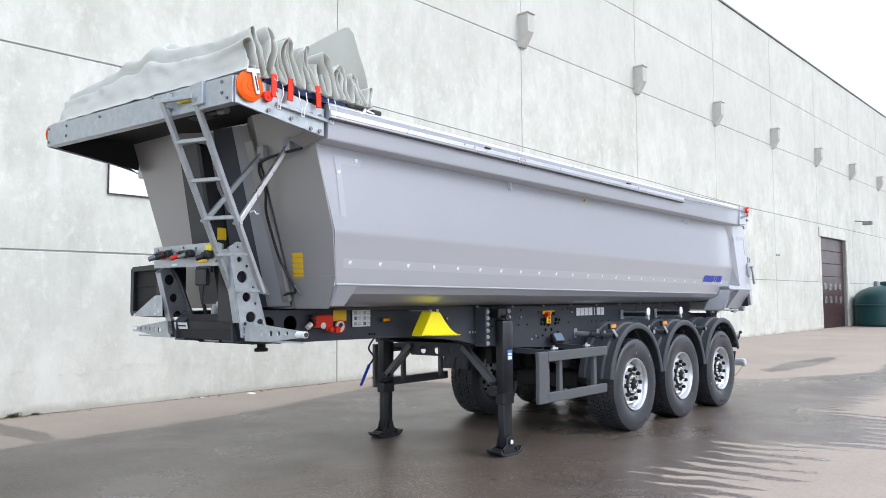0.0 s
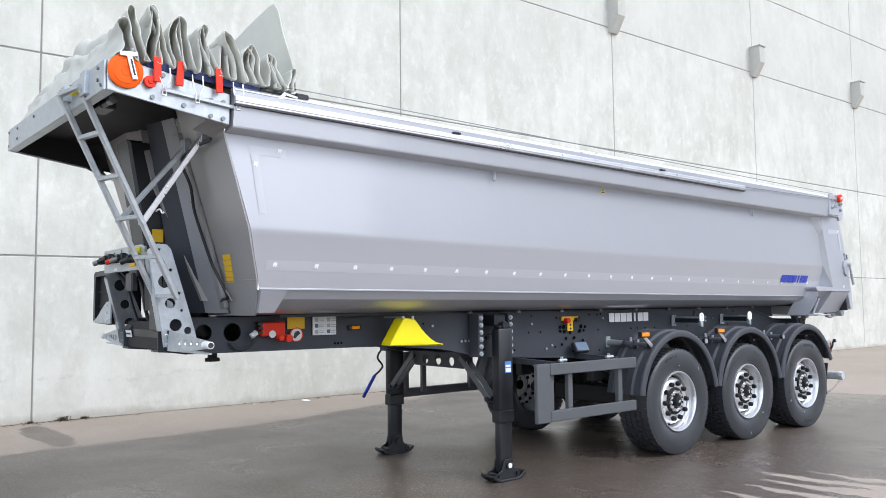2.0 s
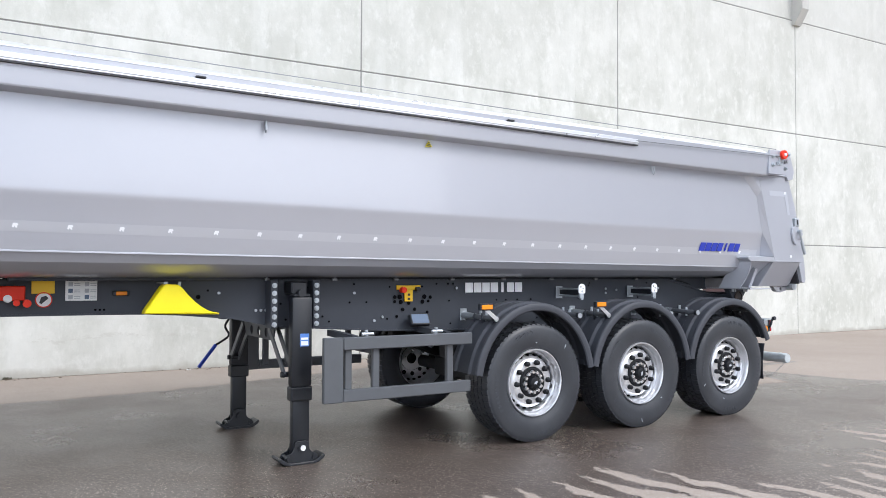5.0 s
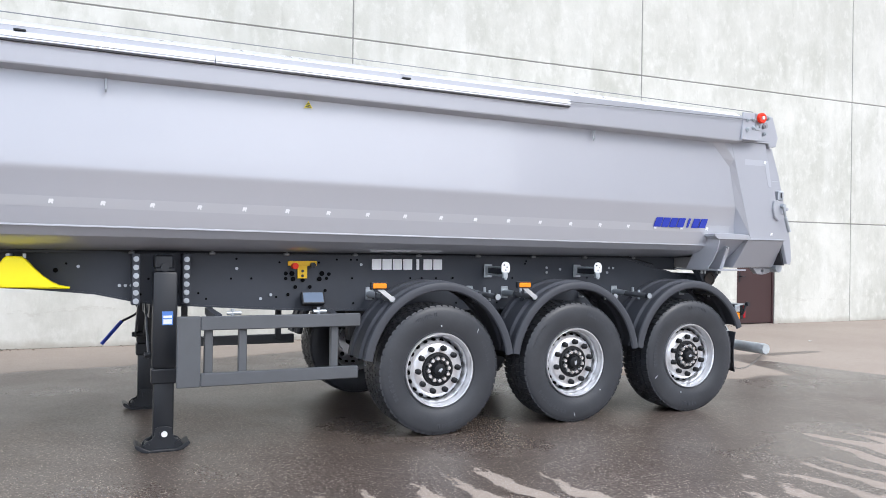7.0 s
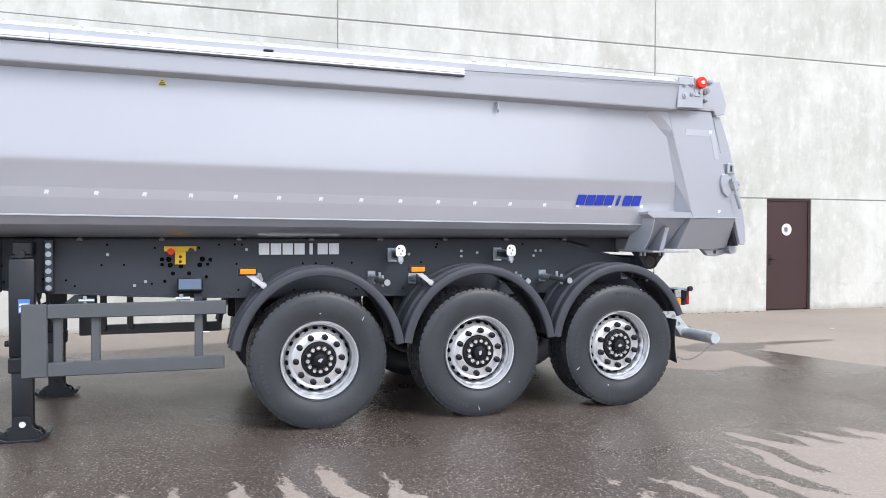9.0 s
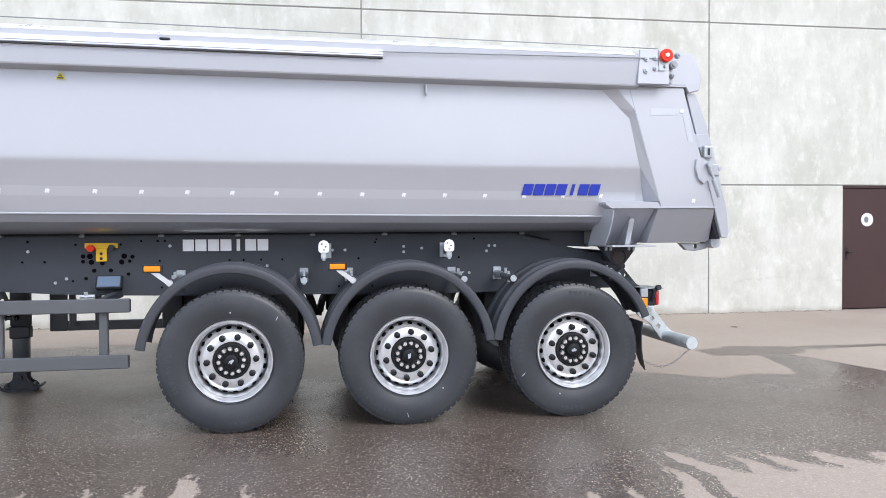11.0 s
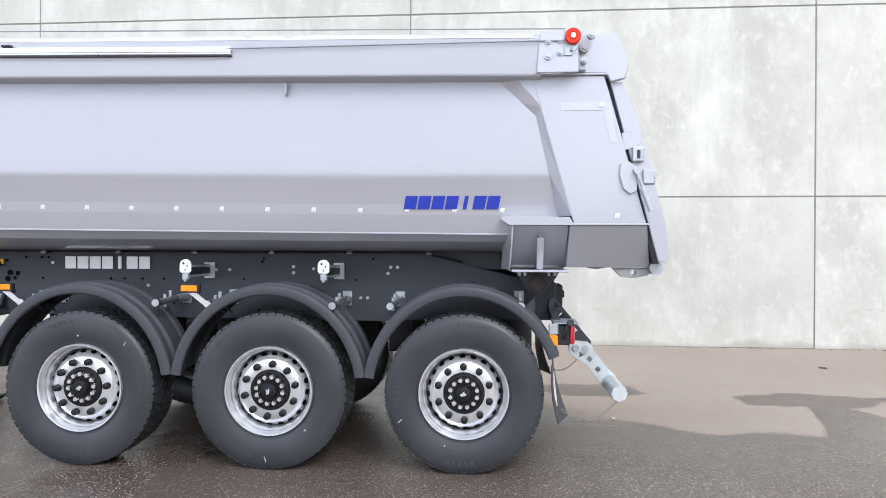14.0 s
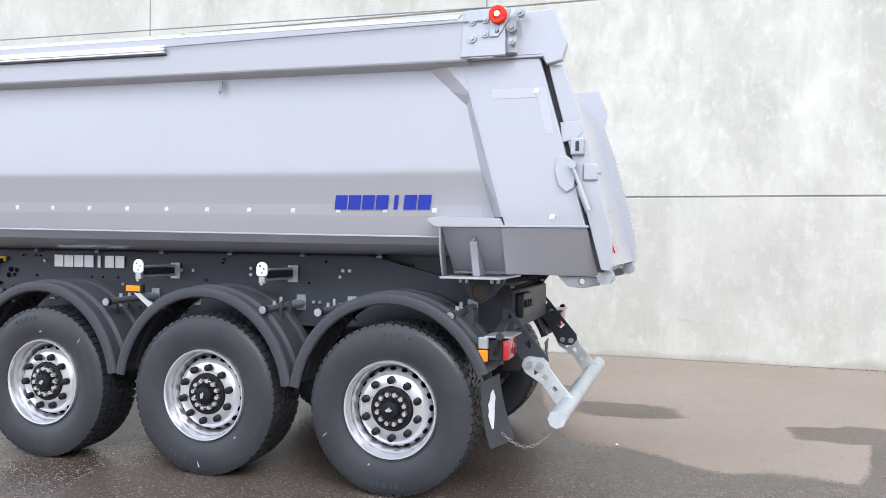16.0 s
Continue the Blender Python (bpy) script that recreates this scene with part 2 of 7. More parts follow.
    l.new(ranged(noise_of(3.5, (1, 1, 2.5), 8, 0.75), 0.5, 0.62), chips.inputs[1])
    c = mixed(ranged(chips.outputs[0], 0.1, 0.5, 0, 0.35), c, (0.45, 0.43, 0.38))
    l.new(c, p.inputs["Base Color"])
    bu = n.new("ShaderNodeBump")
    bu.inputs["Distance"].default_value = 0.004
    l.new(noise_of(14, detail=8, rough=0.7), bu.inputs["Height"])
    l.new(bu.outputs["Normal"], p.inputs["Normal"])
    return m


def ground_material():
    """Worn asphalt, dark and wet round the trailer, dry and pinkish towards the wall and in fingers on the open side."""
    m = bpy.data.materials.new("wet_and_dry_asphalt")
    m.use_nodes = True
    n, l = m.node_tree.nodes, m.node_tree.links
    p = n["Principled BSDF"]
    geo = n.new("ShaderNodeNewGeometry")
    sep = n.new("ShaderNodeSeparateXYZ")
    l.new(geo.outputs["Position"], sep.inputs["Vector"])
    X, Y = sep.outputs["X"], sep.outputs["Y"]

    def noise_of(scale, stretch=(1, 1, 1), detail=6.0, rough=0.6, shift=0.0):
        mp = n.new("ShaderNodeMapping")
        mp.inputs["Scale"].default_value = stretch
        mp.inputs["Location"].default_value = (shift, shift * 0.7, 0)
        l.new(geo.outputs["Position"], mp.inputs["Vector"])
        t = n.new("ShaderNodeTexNoise")
        t.inputs["Scale"].default_value = scale
        t.inputs["Detail"].default_value = detail
        t.inputs["Roughness"].default_value = rough
        l.new(mp.outputs["Vector"], t.inputs["Vector"])
        return t.outputs["Fac"]

    def op(kind, a, b=None, c=None):
        x = n.new("ShaderNodeMath")
        x.operation = kind
        for i, v in enumerate((a, b, c)):
            if v is None:
                continue
            if isinstance(v, (int, float)):
                x.inputs[i].default_value = v
            else:
                l.new(v, x.inputs[i])
        return x.outputs[0]

    def ranged(v, a, b, lo=0.0, hi=1.0, smooth=False):
        r = n.new("ShaderNodeMapRange")
        if smooth:
            r.interpolation_type = "SMOOTHSTEP"
        r.inputs["From Min"].default_value, r.inputs["From Max"].default_value = a, b
        r.inputs["To Min"].default_value, r.inputs["To Max"].default_value = lo, hi
        l.new(v, r.inputs["Value"])
        return r.outputs["Result"]

    def mixed(fac, a, b):
        x = n.new("ShaderNodeMix")
        x.data_type = "RGBA"
        for key, v in (("A", a), ("B", b)):
            if isinstance(v, tuple):
                x.inputs[key].default_value = (*v, 1)
            else:
                l.new(v, x.inputs[key])
        l.new(fac, x.inputs["Factor"])
        return x.outputs["Result"]

    def along(dx, dy):
        v = n.new("ShaderNodeVectorMath")
        v.operation = "DOT_PRODUCT"
        v.inputs[1].default_value = (dx, dy, 0)
        l.new(geo.outputs["Position"], v.inputs[0])
        return v.outputs["Value"]

    def streaks(scale_a, scale_b, detail, shift):
        """Noise drawn out along the way the water ran off."""
        c = n.new("ShaderNodeCombineXYZ")
        l.new(op("MULTIPLY", along(0.995, 0.1), scale_a), c.inputs["X"])
        l.new(op("MULTIPLY", along(-0.1, 0.995), scale_b), c.inputs["Y"])
        c.inputs["Z"].default_value = shift
        t = n.new("ShaderNodeTexNoise")
        t.inputs["Scale"].default_value = 1.0
        t.inputs["Detail"].default_value = detail
        t.inputs["Roughness"].default_value = 0.6
        l.new(c.outputs["Vector"], t.inputs["Vector"])
        return t.outputs["Fac"]

    ragged = noise_of(1.3, (1, 1, 1), 8, 0.62)

    def stain(cx, cy, rx, ry):
        """How far inside an oval stain a point lies."""
        ex, ey = op("DIVIDE", op("SUBTRACT", X, cx), rx), op("DIVIDE", op("SUBTRACT", Y, cy), ry)
        d = op("SQRT", op("ADD", op("MULTIPLY", ex, ex), op("MULTIPLY", ey, ey)))
        return op("SUBTRACT", 1.0, op("ADD", d, op("MULTIPLY", op("SUBTRACT", ragged, 0.5), 1.8)))

    # how far a point lies inside the wet ground, in metres, from each of its edges
    edge = ranged(Y, 5.5, 9.0, 0.0, -0.75, True)
    edge = op("ADD", edge, ranged(Y, 8.5, 10.5, 0.0, -0.6, True))
    edge = op("ADD", edge, ranged(Y, 10.6, 11.9, 0.0, 4.25, True))
    edge = op("ADD", edge, ranged(Y, 11.9, 13.1, 0.0, 0.5, True))
    edge = op("ADD", edge, ranged(Y, 13.75, 14.2, 0.0, -1.2, True))
    edge = op("ADD", edge, ranged(Y, 14.4, 15.0, 0.0, 1.7, True))
    edge = op("ADD", edge, ranged(Y, 15.0, 17.5, 0.0, 1.3))
    wobble = op("MULTIPLY", op("SUBTRACT", ragged, 0.5), 0.75)
    wallside = op("ADD", op("SUBTRACT", op("ADD", X, 8.75), edge), wobble)
    # fingers of dry ground, about half a metre apart, that point towards the trailer
    bent = op("MULTIPLY", op("SUBTRACT", noise_of(0.9, (1, 1, 1), 4, 0.55, 4.0), 0.5), 2.2)
    comb = op("PINGPONG", op("ADD", op("MULTIPLY", along(-0.1, 0.995), 3.3), bent), 0.5)
    fingers = ranged(comb, 0.06, 0.40, -0.40, 0.42, True)
    fingers = op("ADD", fingers, op("MULTIPLY", op("SUBTRACT", streaks(1.3, 4.2, 4.0, 3.3), 0.5), 1.9))
    fingers = op("ADD", fingers, op("MULTIPLY", op("SUBTRACT", noise_of(5.0, (0.6, 1, 1), 8, 0.7, 1.0), 0.5), 1.5))
    fingers = op("ADD", fingers, op("MULTIPLY", op("SUBTRACT", noise_of(15.0, (0.7, 1, 1), 5, 0.65, 3.0), 0.5), 0.55))
    fingers = op("MULTIPLY", fingers, ranged(Y, 10.9, 11.7, 1.0, 0.4, True))
    shore = op("ADD", ranged(Y, 4.2, 6.4, 1.2, -2.52, True), ranged(Y, 8.3, 9.1, 0.0, 0.80, True))
    shore = op("ADD", shore, ranged(Y, 10.6, 11.5, 0.0, -1.0, True))
    open_edge = op("ADD", op("SUBTRACT", shore, X), fingers)
    inside = op("ADD", op("MINIMUM", wallside, open_edge), op("MULTIPLY", op("SUBTRACT", noise_of(38, (1, 1, 1), 3, 0.7, 6.0), 0.5), 0.5))
    wet = ranged(inside, -0.05, 0.07, 0, 1, True)
    for cx, cy, rx, ry in ((-7.2, 12.15, 0.40, 0.46), (-6.78, 14.2, 0.34, 0.85), (-6.9, 15.4, 0.13, 0.9), (-9.75, 3.75, 1.0, 0.2), (-5.3, 19.0, 0.35, 2.5), (-3.6, 22.5, 0.25, 4.0)):
        wet = op("MAXIMUM", wet, ranged(stain(cx, cy, rx, ry), -0.05, 0.12, 0, 0.85, True))
    patches = ranged(noise_of(0.5, (1.6, 0.8, 1), 8, 0.62, 9.0), 0.66, 0.70, 0, 0.6, True)
    wet = op("MAXIMUM", wet, patches)
    stones = n.new("ShaderNodeTexVoronoi")
    stones.inputs["Scale"].default_value = 92
    stones.inputs["Randomness"].default_value = 1.0
    l.new(geo.outputs["Position"], stones.inputs["Vector"])
    cell = n.new("ShaderNodeSeparateColor")
    l.new(stones.outputs["Color"], cell.inputs["Color"])
    broad = noise_of(0.35, (1, 1, 1), 7, 0.6, 5.0)
    pale = op("MULTIPLY", ranged(cell.outputs["Red"], 0.76, 0.86), ranged(stones.outputs["Distance"], 0.5, 0.35))
    # washed out chippings on the open side
    pale = op("MULTIPLY", pale, op("ADD", ranged(X, -6.4, -3.8, 0.2, 1.0, True), ranged(broad, 0.35, 0.65, -0.1, 0.2)))
    grain = noise_of(40, (1, 1, 1), 4, 0.7)
    dry = mixed(ranged(broad, 0.3, 0.7), (0.33, 0.268, 0.218), (0.41, 0.342, 0.284))
    dry = mixed(ranged(grain, 0.35, 0.65, 0, 0.55), dry, (0.26, 0.213, 0.178))
    dry = mixed(ranged(noise_of(7.0, (1, 1, 1), 8, 0.75, 8.0), 0.5, 0.72, 0, 0.4), dry, (0.24, 0.195, 0.158))
    dry = mixed(op("MULTIPLY", pale, 0.6), dry, (0.5, 0.46, 0.42))
    damp = mixed(ranged(broad, 0.3, 0.7), (0.100, 0.076, 0.063), (0.155, 0.120, 0.099))
    damp = mixed(ranged(grain, 0.42, 0.62, 0, 0.75), damp, (0.030, 0.022, 0.018))
    damp = mixed(op("MULTIPLY", pale, ranged(cell.outputs["Green"], 0, 1, 0.3, 1.0)), damp, (0.72, 0.62, 0.51))
    l.new(mixed(wet, dry, damp), p.inputs["Base Color"])
    film = ranged(noise_of(0.45, (1, 1, 1), 5, 0.55, 2.0), 0.35, 0.65, 0.15, 0.38)
    film = op("ADD", film, op("MULTIPLY", grain, 0.14))
    rough = op("ADD", op("MULTIPLY", op("SUBTRACT", 1.0, wet), 0.85), op("MULTIPLY", wet, film))
    l.new(rough, p.inputs["Roughness"])
    p.inputs["Specular IOR Level"].default_value = 0.5
    bu = n.new("ShaderNodeBump")
    bu.inputs["Distance"].default_value = 0.004
    l.new(op("ADD", op("MULTIPLY", stones.outputs["Distance"], 0.6), op("MULTIPLY", grain, 0.6)), bu.inputs["Height"])
    l.new(ranged(wet, 0, 1, 0.9, 0.4), bu.inputs["Strength"])
    l.new(bu.outputs["Normal"], p.inputs["Normal"])
    return m


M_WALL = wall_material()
M_GROUND = ground_material()


# ---- mesh tools ----
def part(name, bm, mat, parent=None, label="", smooth=None, at=None):
    """Links a bmesh as one mesh object, under parent where one is given."""
    bmesh.ops.recalc_face_normals(bm, faces=bm.faces)
    me = bpy.data.meshes.new(name)
    bm.to_mesh(me)
    bm.free()
    me.materials.append(mat)
    if smooth is not None:
        me.shade_smooth()
        me.set_sharp_from_angle(angle=radians(smooth))
    ob = new(name, me)
    if parent is not None:
        ob.parent = parent
    if at is not None:
        ob.matrix_basis = at
    if label:
        tagged(ob, label)
    return ob


def again(ob, m, parent=None):
    """Another object on the same mesh, at the pose m."""
    o = ob.copy()
    scene.collection.objects.link(o)
    o.matrix_basis = m
    if parent is not None:
        o.parent = parent
    return o


def mirrored(ob):
    """The same part on the other side of the thing, with its sub-parts."""
    flip = Matrix.Diagonal((-1, 1, 1, 1))

    def one(o, parent):
        me = o.data.copy()
        me.transform(flip)
        me.flip_normals()
        c = new(o.name.split(".")[0], me)
        c.parent = parent
        c.matrix_basis = flip @ o.matrix_basis @ flip
        if "label" in o:
            c["label"] = o["label"]
        for k in list(o.children):
            one(k, c)
        return c
    return one(ob, ob.parent)


def box(bm, x0, x1, y0, y1, z0, z1, bevel=0.0, turn=None, segments=1):
    r = bmesh.ops.create_cube(bm, size=1.0)
    vs = r["verts"]
    for v in vs:
        v.co = Vector((x0 + (v.co.x + 0.5) * (x1 - x0), y0 + (v.co.y + 0.5) * (y1 - y0), z0 + (v.co.z + 0.5) * (z1 - z0)))
    if turn is not None:
        bmesh.ops.transform(bm, matrix=turn, verts=vs)
    if bevel:
        es = list({e for v in vs for e in v.link_edges})
        bmesh.ops.bevel(bm, geom=es, offset=bevel, segments=segments, affect="EDGES", profile=0.5)
    return bm


def place(axis, a, p, q):
    """The point whose coordinate along axis is a, the other two p and q (in x, y, z order)."""
    return {"x": (a, p, q), "y": (p, a, q), "z": (p, q, a)}[axis]


def prism(bm, outline, axis, a, b, bevel=0.0, holes=()):
    """A plate or bar: an outline in the plane across axis, from a to b along it, with holes through it."""
    if holes:
        es = []
        for loop in (outline, *holes):
            vs = [bm.verts.new(place(axis, a, *p)) for p in loop]
            es += [bm.edges.new((vs[i], vs[(i + 1) % len(vs)])) for i in range(len(vs))]
        fs = [g for g in bmesh.ops.triangle_fill(bm, edges=es, use_beauty=True)["geom"] if isinstance(g, bmesh.types.BMFace)]
    else:
        fs = [bm.faces.new([bm.verts.new(place(axis, a, *p)) for p in outline])]
    ext = bmesh.ops.extrude_face_region(bm, geom=fs)
    vs = [g for g in ext["geom"] if isinstance(g, bmesh.types.BMVert)]
    d = Vector(place(axis, b - a, 0, 0))
    for v in vs:
        v.co += d
    if bevel:
        top = [g for g in ext["geom"] if isinstance(g, bmesh.types.BMFace)]
        es = [e for f in top for e in f.edges if len(e.link_faces) == 2]
        bmesh.ops.bevel(bm, geom=list(set(es)), offset=bevel, segments=1, affect="EDGES")
    return bm


def ring(cx, cy, r, n=16, squash=1.0):
    return [(cx + r * math.cos(2 * math.pi * i / n), cy + r * squash * math.sin(2 * math.pi * i / n)) for i in range(n)]


def rod(bm, p, q, r, n=10, r2=None):
    p, q = Vector(p), Vector(q)
    d = q - p
    m = Matrix.Translation((p + q) / 2) @ d.to_track_quat("Z", "Y").to_matrix().to_4x4()
    bmesh.ops.create_cone(bm, cap_ends=True, segments=n, radius1=r, radius2=r if r2 is None else r2, depth=d.length, matrix=m)
    return bm


def bar(bm, p, q, w, h, up=(0, 0, 1), bevel=0.0):
    """A square bar from p to q, w wide and h high."""
    p, q = Vector(p), Vector(q)
    z = (q - p).normalized()
    x = Vector(up).cross(z).normalized()
    y = z.cross(x)
    m = Matrix((x, y, z)).transposed().to_4x4()
    return box(bm, -w / 2, w / 2, -h / 2, h / 2, -(q - p).length / 2, (q - p).length / 2, bevel, Matrix.Translation((p + q) / 2) @ m)


def pipe(bm, pts, r, n=8):
    """A bent tube through the points."""
    pts = [Vector(p) for p in pts]
    rings = []
    side = None
    for i, p in enumerate(pts):
        d = (pts[min(i + 1, len(pts) - 1)] - pts[max(i - 1, 0)]).normalized()
        ref = Vector((0, 0, 1)) if abs(d.z) < 0.9 else Vector((1, 0, 0))
        s = d.cross(ref).normalized() if side is None else (side - d * side.dot(d)).normalized()
        side = s
        t = d.cross(s)
        rings.append([bm.verts.new(p + r * (math.cos(2 * math.pi * k / n) * s + math.sin(2 * math.pi * k / n) * t)) for k in range(n)])
    for a, b in zip(rings, rings[1:]):
        for k in range(n):
            bm.faces.new((a[k], a[(k + 1) % n], b[(k + 1) % n], b[k]))
    bm.faces.new(rings[0])
    bm.faces.new(rings[-1])
    return bm


def bend(pts, n=6):
    """A smooth line through the points."""
    pts = [Vector(p) for p in pts]
    out = []
    for i in range(len(pts) - 1):
        a, b, c, d = pts[max(i - 1, 0)], pts[i], pts[i + 1], pts[min(i + 2, len(pts) - 1)]
        for k in range(n):
            t = k / n
            out.append(0.5 * (2 * b + (c - a) * t + (2 * a - 5 * b + 4 * c - d) * t * t + (3 * b - a - 3 * c + d) * t ** 3))
    out.append(pts[-1])
    return out


def lathe(bm, profile, n=48, axis="x", closed=False):
    """Turns (radius, along) pairs round an axis through the origin."""
    loops = []
    for r, a in profile:
        loop = []
        for k in range(n):
            c, s = r * math.cos(2 * math.pi * k / n), r * math.sin(2 * math.pi * k / n)
            loop.append(bm.verts.new(place(axis, a, c, s)))
        loops.append(loop)
    pairs = list(zip(loops, loops[1:]))
    if closed:
        pairs.append((loops[-1], loops[0]))
    for a, b in pairs:
        for k in range(n):
            bm.faces.new((a[k], a[(k + 1) % n], b[(k + 1) % n], b[k]))
    return bm


def sheet(bm, rows, thick=0.0):
    """A skin over rows of points; thick gives it depth."""
    grid = [[bm.verts.new(p) for p in row] for row in rows]
    fs = []
    for a, b in zip(grid, grid[1:]):
        for k in range(len(a) - 1):
            fs.append(bm.faces.new((a[k], a[k + 1], b[k + 1], b[k])))
    if thick:
        bmesh.ops.recalc_face_normals(bm, faces=fs)
        bmesh.ops.solidify(bm, geom=fs, thickness=thick)
    return bm


def B():
    return bmesh.new()


# ---- ground and building ----
bm = B()
box(bm, -1500, 1500, -1500, 1500, -0.3, 0.0)
ground = tagged(part("ground", bm, M_GROUND), "worn asphalt yard, wet and dark round the trailer, dry elsewhere", "ground", kind="structure")

# the long wall: s runs along it, o out of it towards the yard
WALL = Matrix.Translation((-10.79, 15.83, 0)) @ Matrix.Rotation(radians(-1.08), 4, "Z")
PITCH, FIRST, LAST = 6.0, -6, 11
LEVELS = (0.0, 2.235, 5.04, 7.93, 10.25, 12.70)
SMALL_DOOR = (2.57, 3.66, 2.235)
BIG_DOOR = (24.35, 28.55, 4.44)
bm = B()
s0, s1 = FIRST * PITCH, LAST * PITCH
for a, b, z0, z1 in ((s0, SMALL_DOOR[0], 0, 12.66), (SMALL_DOOR[0], SMALL_DOOR[1], SMALL_DOOR[2], 12.66), (SMALL_DOOR[1], BIG_DOOR[0], 0, 12.66),
                     (BIG_DOOR[0], BIG_DOOR[1], BIG_DOOR[2], 12.66), (BIG_DOOR[1], s1, 0, 12.66)):
    box(bm, -0.24, -0.012, a, b, z0, z1)
wall = tagged(part("wall_west", bm, M_JOINT, at=WALL), "tall pale precast concrete panel wall of a warehouse", "wall", kind="structure")
bm = B()
box(bm, -40, -0.24, s0, s1, 12.2, 12.5)
tagged(part("roof", bm, M_ROOF, at=WALL), "flat dark felt roof of the warehouse", "roof", kind="structure")
for nm, x0, x1, y0, y1 in (("wall_south", -40, -0.24, s0, s0 + 0.25), ("wall_north", -40, -0.24, s1 - 0.25, s1), ("wall_back", -40.25, -40, s0, s1)):
    bm = B()
    box(bm, x0, x1, y0, y1, 0, 12.7)
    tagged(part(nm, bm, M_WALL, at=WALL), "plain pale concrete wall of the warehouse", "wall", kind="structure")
bm = B()
for k in range(FIRST, LAST):
    box(bm, -0.3, 0.05, k * PITCH + 0.003, (k + 1) * PITCH - 0.003, 12.70, 12.78, 0.008)
tagged(part("trim", bm, M_COPING, at=WALL), "grey sheet metal coping along the roof edge", "coping", kind="structure")

# doors
bm = B()
a, b, h = SMALL_DOOR
for x in ((a, a + 0.045), (b - 0.045, b)):
    box(bm, -0.16, -0.03, x[0], x[1], 0, h - 0.05, 0.004)
box(bm, -0.16, -0.03, a, b, h - 0.05, h, 0.004)
door1 = tagged(part("door_1", bm, M_DOOR, at=WALL), "closed brown steel door with a round white sticker", "door", kind="structure")
bm = B()
box(bm, -0.12, -0.05, a + 0.048, b - 0.048, 0.02, h - 0.053, 0.004)
part("door_leaf", bm, M_DOOR, door1)
bm = B()
rod(bm, (-0.05, a + 0.12, 1.03), (0.0, a + 0.12, 1.03), 0.012)
rod(bm, (0.0, a + 0.12, 1.03), (0.0, a + 0.24, 1.03), 0.011)
box(bm, -0.05, -0.044, a + 0.095, a + 0.145, 0.9, 1.12, 0.002)
part("door_handle", bm, M_BLACK, door1, "black lever handle")
bm = B()
prism(bm, ring((a + b) / 2 - 0.02, 1.62, 0.12, 24), "x", -0.05, -0.046)
stick = part("round_sticker", bm, M_WHITE, door1, "round white sticker")
bm = B()
prism(bm, ring((a + b) / 2 - 0.04, 1.62, 0.045, 10, 1.3), "x", -0.046, -0.043)
part("sticker_print", bm, M_COPING, stick, "grey print")

bm = B()
a, b, h = BIG_DOOR
for k in range(7):
    box(bm, -0.2, -0.14, a, b, 0.01 + k * h / 7, (k + 1) * h / 7 - 0.012, 0.006)
door2 = tagged(part("door_2", bm, M_DOOR, at=WALL), "closed brown sectional gate with two rows of small windows", "door", kind="structure")
for r, z in ((0, 1.38), (1, 2.02)):
    for k in range(4):
        bm = B()
        y = a + 0.95 + k * 0.85
        box(bm, -0.14, -0.125, y - 0.21, y + 0.21, z - 0.17, z + 0.17, 0.006)
        part("window_pane", bm, M_PANE, door2, "small greyish window pane")
bm = B()
box(bm, 0.0, 0.05, a - 0.35, b + 0.35, h + 0.0, h + 0.42, 0.01)
box(bm, 0.0, 0.05, b, b + 0.32, 0.0, h, 0.01)
tagged(part("door_surround", bm, M_WALL, at=WALL), "pale concrete surround of the big gate", "door surround", kind="structure")

# corbels under the eaves, one at every joint
bm = B()
prism(bm, [(0.0, 7.80), (0.07, 7.80), (0.30, 8.16), (0.30, 8.60), (0.0, 8.60)], "y", -0.135, 0.135, 0.012)
box(bm, 0.0, 0.34, -0.155, 0.155, 8.604, 8.65, 0.01)
corbel = tagged(part("concrete_corbel", bm, M_CORBEL, at=WALL @ Matrix.Translation((0, -11.98, 0))), "grey concrete corbel on the wall above a panel joint", "corbel", "corbels on the wall", kind="structure")
for k in range(-1, 8):
    copy_thing(corbel, WALL @ Matrix.Translation((0, k * PITCH + 0.02, 0)))

# sign board and small fixtures on the wall
bm = B()
box(bm, 0.0, 0.03, -10.4, -8.9, 3.12, 4.15, 0.004)
board = tagged(part("sign_board", bm, M_STICK, at=WALL), "plain white board with a dark rim on the wall", "sign board")
bm = B()
box(bm, 0.0, 0.035, -10.412, -10.4, 3.108, 4.162)
box(bm, 0.0, 0.035, -8.9, -8.888, 3.108, 4.162)
box(bm, 0.0, 0.035, -10.4, -8.9, 3.108, 3.12)
box(bm, 0.0, 0.035, -10.4, -8.9, 4.15, 4.162)
part("rim", bm, M_INK, board, "dark rim")
bm = B()
rod(bm, (0, 30.6, 5.62), (0.5, 30.6, 5.55), 0.03)
box(bm, 0.4, 0.85, 30.45, 30.75, 5.36, 5.56, 0.02)
tagged(part("wall_floodlight", bm, M_COPING, at=WALL), "small grey floodlight on an arm on the wall", "floodlight")
bm = B()
box(bm, 0.0, 0.18, 34.1, 34.6, 1.75, 2.4, 0.02)
tagged(part("meter_box", bm, M_COPING, at=WALL), "grey metal meter box on the wall", "meter box")


